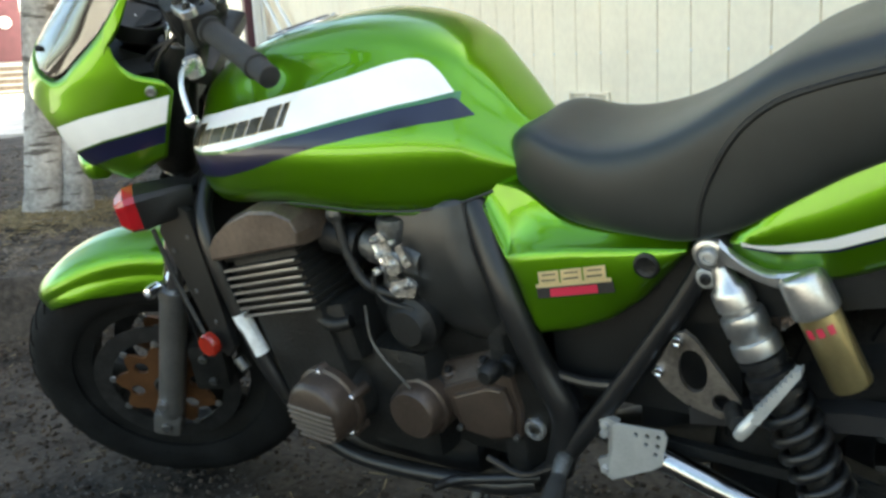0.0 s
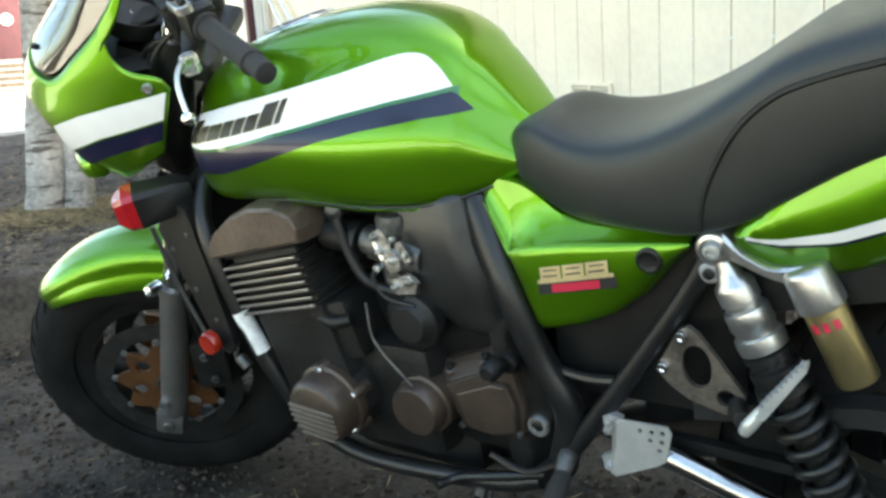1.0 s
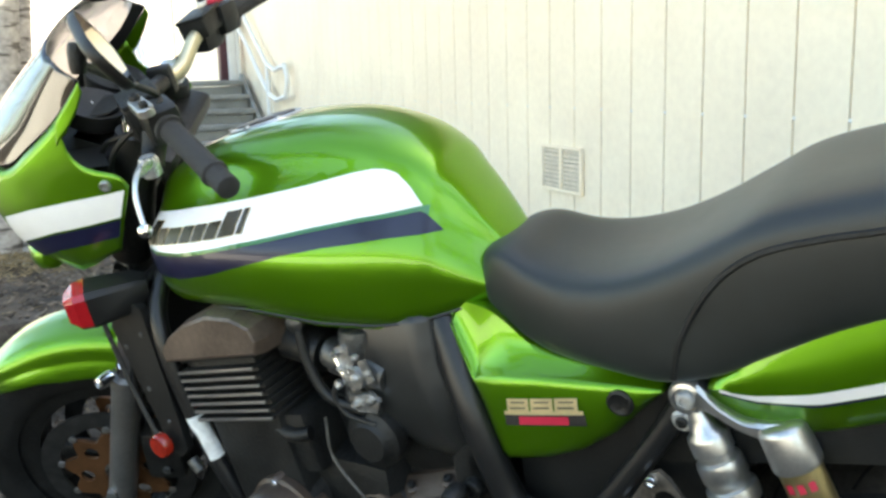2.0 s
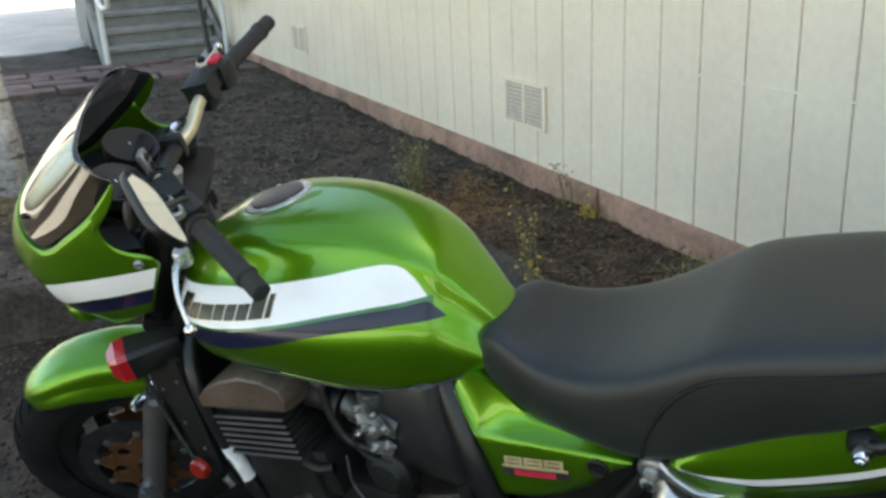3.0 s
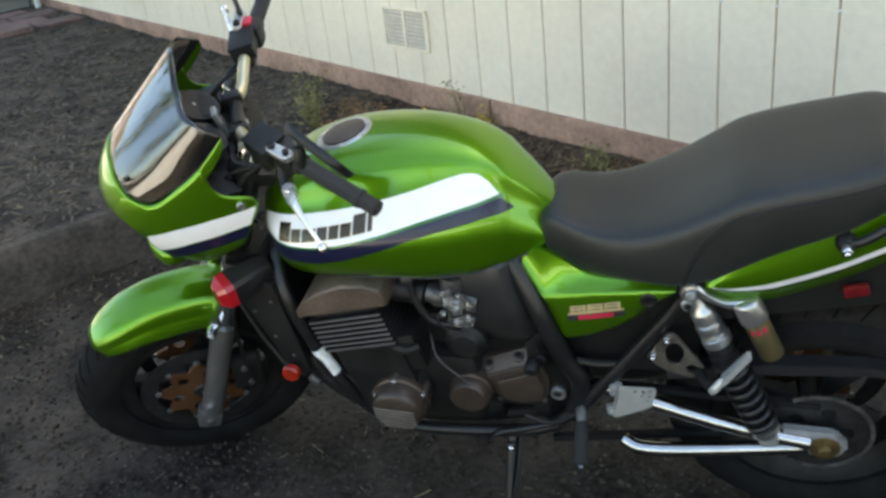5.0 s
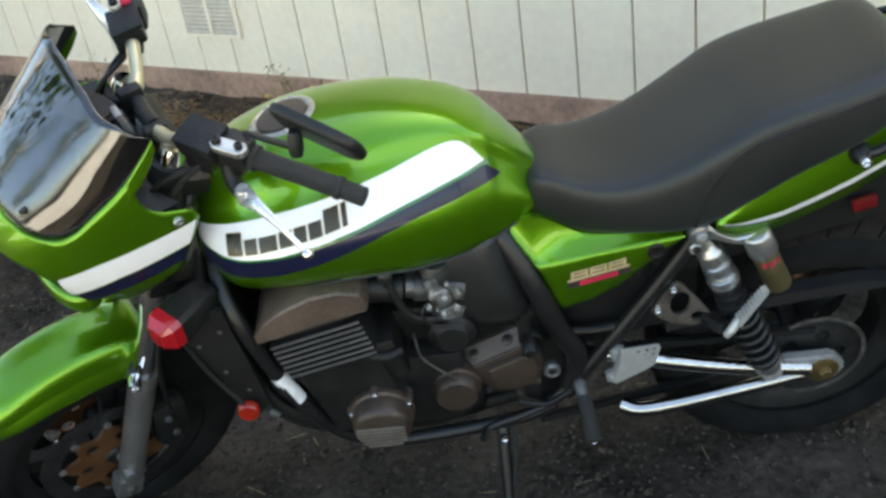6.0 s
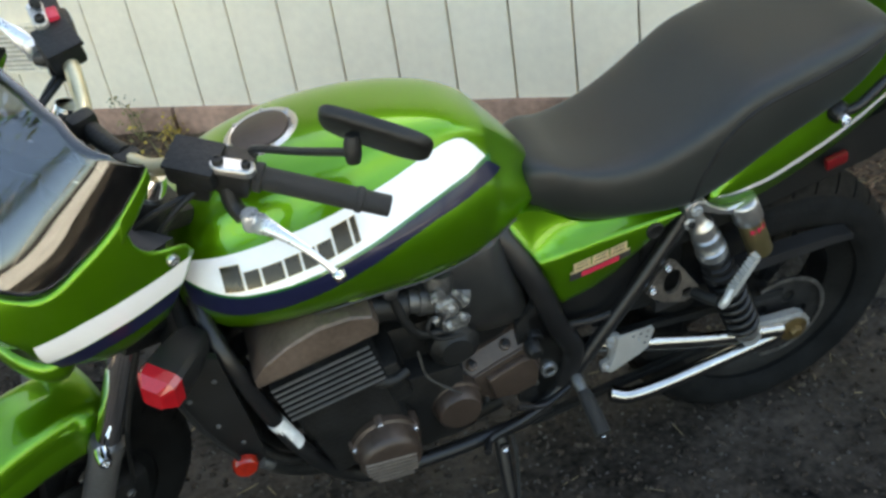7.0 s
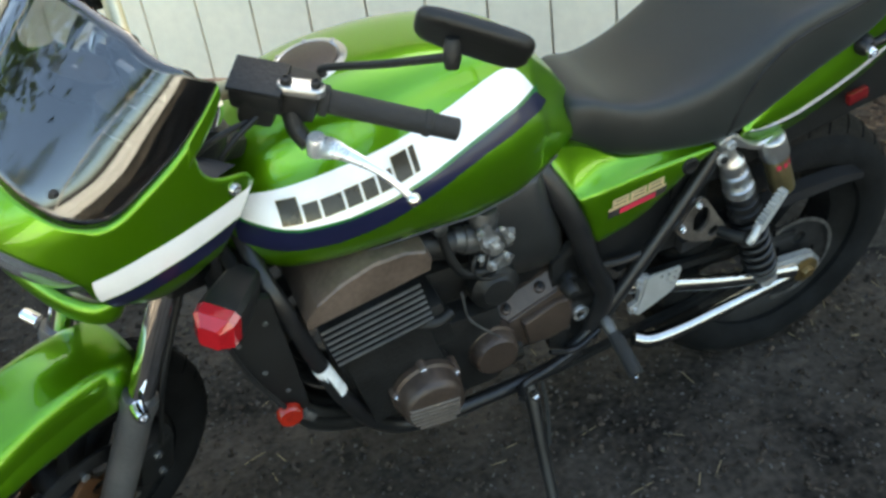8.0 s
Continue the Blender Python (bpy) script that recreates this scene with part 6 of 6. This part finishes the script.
    part("heel_flange", slab([(-0.402, 0.474), (-0.388, 0.470), (-0.398, 0.428), (-0.405, 0.378), (-0.421, 0.382), (-0.424, 0.402), (-0.408, 0.410), (-0.404, 0.440), (-0.414, 0.448), (-0.415, 0.468)], s * 0.136, s * 0.1465), ALU_DULL, hp)
    for x, z in ((-0.406, 0.463), (-0.408, 0.450), (-0.413, 0.392)):
        bolt((x, s * 0.146, z), (0, s, 0), 0.0058, hp, ALU_DULL, h=0.008)
    # rider's peg and pedal
    peg = part("rider_peg", tube([(-0.474, s * 0.172, 0.376), (-0.472, s * 0.190, 0.370), (-0.468, s * 0.252, 0.340)], [0.0125, 0.0145, 0.0155], 12), GRIP, bike, "black rubber rider's peg")
    part("peg_hinge", tube([(-0.478, s * 0.130, 0.392), (-0.476, s * 0.150, 0.388), (-0.474, s * 0.176, 0.375)], [0.012, 0.014, 0.011], 12), CARB, peg, "dark metal hinge")
    part("peg_feeler", rod((-0.468, s * 0.25, 0.335), (-0.468, s * 0.252, 0.318), 0.005), ALU_POLISHED, peg)
    part("shift_pedal", tube([(-0.52, s * 0.145, 0.345), (-0.60, s * 0.165, 0.335), (-0.66, s * 0.17, 0.32), (-0.68, s * 0.20, 0.322)], 0.0075, 10), BLACK_GLOSS, bike)
    part("link_rod", tube([(-0.49, s * 0.15, 0.375), (-0.545, s * 0.158, 0.352), (-0.60, s * 0.158, 0.37)], 0.005, 8, 3), BLACK_GLOSS, bike)
out = []
for k in range(41 * 2):
    w = 2 * math.pi * k / 82
    r = 0.106 if k % 2 else 0.099
    out.append((r * math.cos(w), 0.326 + r * math.sin(w)))
sprocket = part("sprocket", slab(out, -0.10, -0.094, [(0.055 * math.cos(w), 0.326 + 0.055 * math.sin(w), 0.016, 0.016) for w in np.linspace(0, 2 * math.pi, 5, endpoint=False)]), DISC_STEEL, rear_wheel)
bm = bmesh.new()
for z in (0.405, 0.228):
    add_box(bm, (-0.28, -0.097, z + (0.01 if z > .3 else 0.055)), (0.56, 0.014, 0.016), Euler((0, radians(3 if z > .3 else -10), 0)).to_matrix().to_4x4())
chain = part("chain", bm, BLACK, bike, "dark drive chain")
for k in range(34):
    w = radians(-100 + k * 6.6)
    p = Vector((0.1045 * math.cos(w), -0.104, 0.326 + 0.1045 * math.sin(w)))
    part("chain_link", box(p, (0.012, 0.003, 0.009), Euler((0, -w + math.pi / 2, 0)).to_matrix().to_4x4(), 0.001), CHAIN, chain)
bm = slab([(-0.30, 0.495), (-0.10, 0.527), (0.07, 0.534), (0.125, 0.524), (0.128, 0.510), (0.07, 0.511), (-0.10, 0.500), (-0.30, 0.470)], -0.118, -0.085)
part("chain_guard", bm, GUARD, bike, "black chain guard, greyed to suggest its sheen")
part("sprocket_carrier", lathe((0, -0.07, 0.326), (0, -0.094, 0.326), [(0, 0.07), (1, 0.066)], 28), BLACK, rear_wheel)

# side stand
st = part("side_stand", tube([(-0.630, -0.132, 0.305), (-0.637, -0.155, 0.276), (-0.645, -0.24, 0.142), (-0.652, -0.335, 0.013)], [0.015, 0.014, 0.0115, 0.0105], 10), BLACK_GLOSS, bike, "black steel side stand")
part("stand_foot", box((-0.655, -0.345, 0.006), (0.05, 0.035, 0.012), Euler((radians(-14), 0, 0)).to_matrix().to_4x4(), 0.004), BLACK_GLOSS, st)
bolt((-0.637, -0.166, 0.278), (0, -1, 0.3), 0.010, st, CHROME, h=0.012)
part("stand_spring", tube([(-0.615, -0.150, 0.305), (-0.617, -0.185, 0.25), (-0.630, -0.225, 0.185)], 0.0045, 8), BLACK, st)

# ---- tree, weeds, litter ----
def tree(name, m, height, trunk_r, crown, label, leaves, seed, leaf_mat, stems=1, fork=False):
    """A tapered trunk with limbs and a crown of small leaves."""
    rg = random.Random(seed)
    top = holder(name, m, label, "tree")
    bm = bmesh.new()
    tips = []
    for k in range(stems):
        lean = Vector((rg.uniform(-0.05, 0.05), rg.uniform(-0.05, 0.05), 0)) * (0.2 if fork else 1) + (Vector((0.066, 0.045, 0)) if fork else Vector((0, 0, 0)))
        pts, rad = [], []
        for t in np.linspace(0, 1, 9):
            pts.append(lean * t * height + Vector((0.06 * noise.noise((t * 2, seed, 0.5)), 0.06 * noise.noise((t * 2, seed, 9.5)), t * height)))
            rad.append(trunk_r * (1.0 - 0.72 * t) * (1 + 0.25 * math.exp(-t * 40)))
        add_tube(bm, pts, rad, 14, 4)
        for j in range(9):
            t = rg.uniform(0.45, 0.98)
            base = pts[min(8, int(t * 8))]
            a = rg.uniform(0, 2 * math.pi)
            tip = base + Vector((math.cos(a), math.sin(a), rg.uniform(0.3, 0.9))) * crown * rg.uniform(0.5, 0.9)
            mid = base.lerp(tip, 0.5) + Vector((0, 0, -0.05 * crown))
            add_tube(bm, [base, mid, tip], [trunk_r * 0.3, trunk_r * 0.16, trunk_r * 0.05], 7, 4)
            tips += [mid, tip, tip.lerp(mid, 0.5)]
    if fork:
        # a second stem that leaves the foot and leans away
        add_tube(bm, [(0.10, 0.07, -0.05), (0.14, 0.10, 0.10), (0.13, 0.13, 0.35), (0.02, 0.20, 0.9), (-0.06, 0.42, 2.2)], [0.088, 0.076, 0.062, 0.045, 0.02], 12, 5)
        for j in range(6):
            a = 1.05 * j + 0.3
            add_tube(bm, [(0.02 * math.cos(a), 0.02 * math.sin(a), 0.16), (0.07 * math.cos(a), 0.07 * math.sin(a), 0.05), (0.15 * math.cos(a), 0.15 * math.sin(a), -0.02)], [0.065, 0.045, 0.02], 8, 4)
    part("trunk", bm, BARK, top)
    verts, faces = [], []
    for k in range(leaves):
        c = rg.choice(tips) + Vector((rg.gauss(0, 1), rg.gauss(0, 1), rg.gauss(0, 0.8))) * crown * 0.22
        a, b, r = rg.uniform(0, 6.28), rg.uniform(-0.9, 0.9), rg.uniform(0.035, 0.075) * max(1, height / 5)
        u = Vector((math.cos(a), math.sin(a), b)).normalized()
        v = u.orthogonal().normalized()
        i = len(verts)
        verts += [c - u * r, c + v * r * 0.5, c + u * r, c - v * r * 0.5]
        faces.append((i, i + 1, i + 2, i + 3))
    raw("crown", verts, faces, leaf_mat, top)
    return top


tree("street_tree", pose(-4.03, 1.262, 0.16), 5.5, 0.088, 1.8, "pale-barked tree in the mulch bed, straw at its foot", 4200, 3, LEAF, fork=True)
for k, (x, y, h) in enumerate(((-11.5, -4.5, 7.5), (-13.5, 1.5, 7.0), (-8.0, -11.0, 8.5), (0.5, -15.0, 8.0), (9.0, -10.0, 8.0), (13, -2, 7.5))):
    tree("garden_tree", pose(x, y, 0), h, 0.2, 2.6, "leafy tree standing across the yard", 3000, 20 + k, LEAF)


def scatter(name, count, place, size, material, seed, label, category, thick=0.3, upright=0.15):
    """Many small chips in one mesh."""
    rg = random.Random(seed)
    verts, faces = [], []
    for _ in range(count):
        c = place(rg)
        if c is None:
            continue
        l, w = size(rg)
        a = rg.uniform(0, 6.28)
        tilt = rg.gauss(0, upright)
        u = Vector((math.cos(a), math.sin(a), tilt)).normalized()
        v = Vector((-u.y, u.x, rg.gauss(0, upright))).normalized()
        n = u.cross(v)
        h = w * thick
        i = len(verts)
        c = c + Vector((0, 0, h * 0.4))
        for du, dv, dn in ((-1, -.7, -.5), (1, -.5, -.5), (.8, .7, -.5), (-.8, .6, -.5), (-.9, -.5, .5), (.8, -.4, .5), (.7, .5, .5), (-.7, .5, .5)):
            verts.append(c + u * du * l * 0.5 + v * dv * w * 0.5 + n * dn * h)
        faces += [(i + 4, i + 5, i + 6, i + 7), (i, i + 1, i + 5, i + 4), (i + 1, i + 2, i + 6, i + 5), (i + 2, i + 3, i + 7, i + 6), (i + 3, i, i + 4, i + 7)]
    return tagged(raw(name, verts, faces, material), label, category, kind="stuff")


def in_strip(rg):
    a, b = rg.uniform(KERB_A + 0.08, 2.2), rg.uniform(KERB_B + 0.085, WALL_B - 0.02)
    return WALL @ Vector((a, b, bed_height(a, b)))


def in_tree_bed(rg):
    a, b = KERB_A - 0.1 - abs(rg.gauss(0, 2.4)), rg.uniform(-3.6, WALL_B - 0.02)
    return None if a < -9 else WALL @ Vector((a, b, bed_height(a, b)))


def on_ground(rg):
    x, y = rg.uniform(-3.6, 1.4), rg.uniform(-1.6, 1.6)
    q = WALL.inverted() @ Vector((x, y, 0))
    if q.y > KERB_B - 0.02 or q.x < KERB_A + 0.02:
        return None
    return Vector((x, y, ground_height(x, y)))


def by_kerb(rg):
    if rg.random() < 0.6:
        a, b = rg.uniform(KERB_A, 2.5), KERB_B - abs(rg.gauss(0, 0.16)) - 0.01
    else:
        a, b = KERB_A + abs(rg.gauss(0, 0.2)) + 0.01, rg.uniform(-2, KERB_B)
    q = WALL @ Vector((a, b, 0))
    return Vector((q.x, q.y, ground_height(q.x, q.y)))


scatter("mulch_chips", 5200, in_strip, lambda r: (r.uniform(0.012, 0.05), r.uniform(0.006, 0.018)), CHIP, 5, "dark bark chips in the bed", "mulch", upright=0.35)
scatter("bed_chips", 11000, in_tree_bed, lambda r: (r.uniform(0.015, 0.07), r.uniform(0.008, 0.024)), GREY_CHIP, 6, "weathered grey bark chips and clods around the tree", "mulch", upright=0.35)
scatter("clods", 16000, on_ground, lambda r: (r.uniform(0.005, 0.02), r.uniform(0.004, 0.014)), CLOD, 17, "crumbs and clods of dark dirt", "dirt", 0.7, 0.4)
scatter("bed_straw", 1700, lambda r: in_strip(r) if r.random() < 0.45 else in_tree_bed(r), lambda r: (r.uniform(0.03, 0.10), r.uniform(0.002, 0.005)), STRAW, 18, "dry straw lying on the mulch", "straw", 0.6, 0.2)
scatter("gravel", 15000, on_ground, lambda r: (r.uniform(0.003, 0.012), r.uniform(0.003, 0.009)), PEBBLE, 7, "fine dark gravel on the dirt", "gravel", 0.6)
scatter("dry_litter", 1500, by_kerb, lambda r: (r.uniform(0.012, 0.04), r.uniform(0.006, 0.02)), LEAF_DRY, 8, "dry leaf litter blown against the kerb", "leaf litter", 0.15, 0.4)
scatter("straw_litter", 500, on_ground, lambda r: (r.uniform(0.02, 0.07), r.uniform(0.002, 0.004)), STRAW, 9, "scattered dry straw on the dirt", "straw", 0.6, 0.15)


def straw_patch(rg):
    a0, b0 = rg.choice(((-2.55, 0.62), (-2.75, 0.60), (-2.9, 0.80), (-2.62, 0.72), (-1.2, 0.84)))
    a, b = a0 + rg.gauss(0, 0.13), min(WALL_B - 0.02, max(KERB_B + 0.15, b0 + rg.gauss(0, 0.07)))
    return WALL @ Vector((a, b, bed_height(a, b)))


scatter("bed_dry_grass", 1100, straw_patch, lambda r: (r.uniform(0.03, 0.09), r.uniform(0.002, 0.006)), ORANGE_STRAW, 19, "orange-brown dead grass in patches on the mulch", "dead grass", 0.6, 0.35)


def straw_ring(rg):
    a, r = rg.uniform(0, 6.28), abs(rg.gauss(0.12, 0.16)) + 0.1
    x, y = -3.98 + r * math.cos(a), 1.30 + r * math.sin(a)
    q = WALL.inverted() @ Vector((x, y, 0))
    return Vector((x, y, bed_height(q.x, q.y) + max(0, 0.07 - r * 0.15)))


scatter("tree_straw", 1500, straw_ring, lambda r: (r.uniform(0.04, 0.11), r.uniform(0.003, 0.006)), STRAW, 10, "dry straw heaped round the tree's foot", "straw", 0.6, 0.3)


def weed(pos, height, stems, seed, flower, label, lean=(0, 0, 0), spread=0.2):
    """A thin branching weed with small leaves."""
    rg = random.Random(seed)
    top = holder("weed", Matrix.Translation(pos), label, "weed", "weeds by the wall")
    bm = bmesh.new()
    verts, faces = [], []
    for k in range(stems):
        a = rg.uniform(0, 6.28)
        tip = Vector((math.cos(a) * height * spread, math.sin(a) * height * spread, height * rg.uniform(0.6, 1))) + Vector(lean)
        mid = tip * 0.5 + Vector((rg.gauss(0, .02), rg.gauss(0, .02), 0))
        part("stem", tube([(0, 0, -0.02), mid, tip], [0.0035, 0.0026, 0.001], 5, 4), WEED, top)
        for j in range(26):
            t = rg.uniform(0.15, 1)
            c = (Vector((0, 0, 0)).lerp(mid, t * 2) if t < 0.5 else mid.lerp(tip, t * 2 - 1)) + Vector((rg.gauss(0, 1), rg.gauss(0, 1), rg.gauss(0, 1))) * 0.022
            b, r = rg.uniform(0, 6.28), rg.uniform(0.004, 0.011)
            u = Vector((math.cos(b), math.sin(b), rg.uniform(-.8, .8))).normalized()
            v = u.orthogonal()
            i = len(verts)
            verts += [c - u * r, c + v * r * 0.5, c + u * r, c - v * r * 0.5]
            faces.append((i, i + 1, i + 2, i + 3))
    raw("leaves", verts, faces, WEED_YELLOW if flower else WEED, top)


weed(WALL @ Vector((-2.84, 0.51, 0.20)), 0.42, 8, 31, False, "tall thin dry green weed in the mulch", spread=0.16)
weed(WALL @ Vector((-2.90, 0.54, 0.20)), 0.26, 7, 36, False, "low dry green weed in the mulch")
weed(WALL @ Vector((-1.62, 0.423, 0.06)), 0.54, 5, 32, True, "thin yellowing weed leaning by the kerb", (WALL.to_3x3() @ Vector((-0.17, 0.02, 0))), 0.07)
weed(WALL @ Vector((-2.1, 0.94, 0.22)), 0.10, 5, 33, True, "small yellowing weed by the wall")
weed(WALL @ Vector((-2.24, 0.93, 0.22)), 0.26, 3, 34, False, "small dry weed against the wall")
weed(WALL @ Vector((-1.4, 0.86, 0.21)), 0.12, 5, 35, False, "small green weed against the wall")
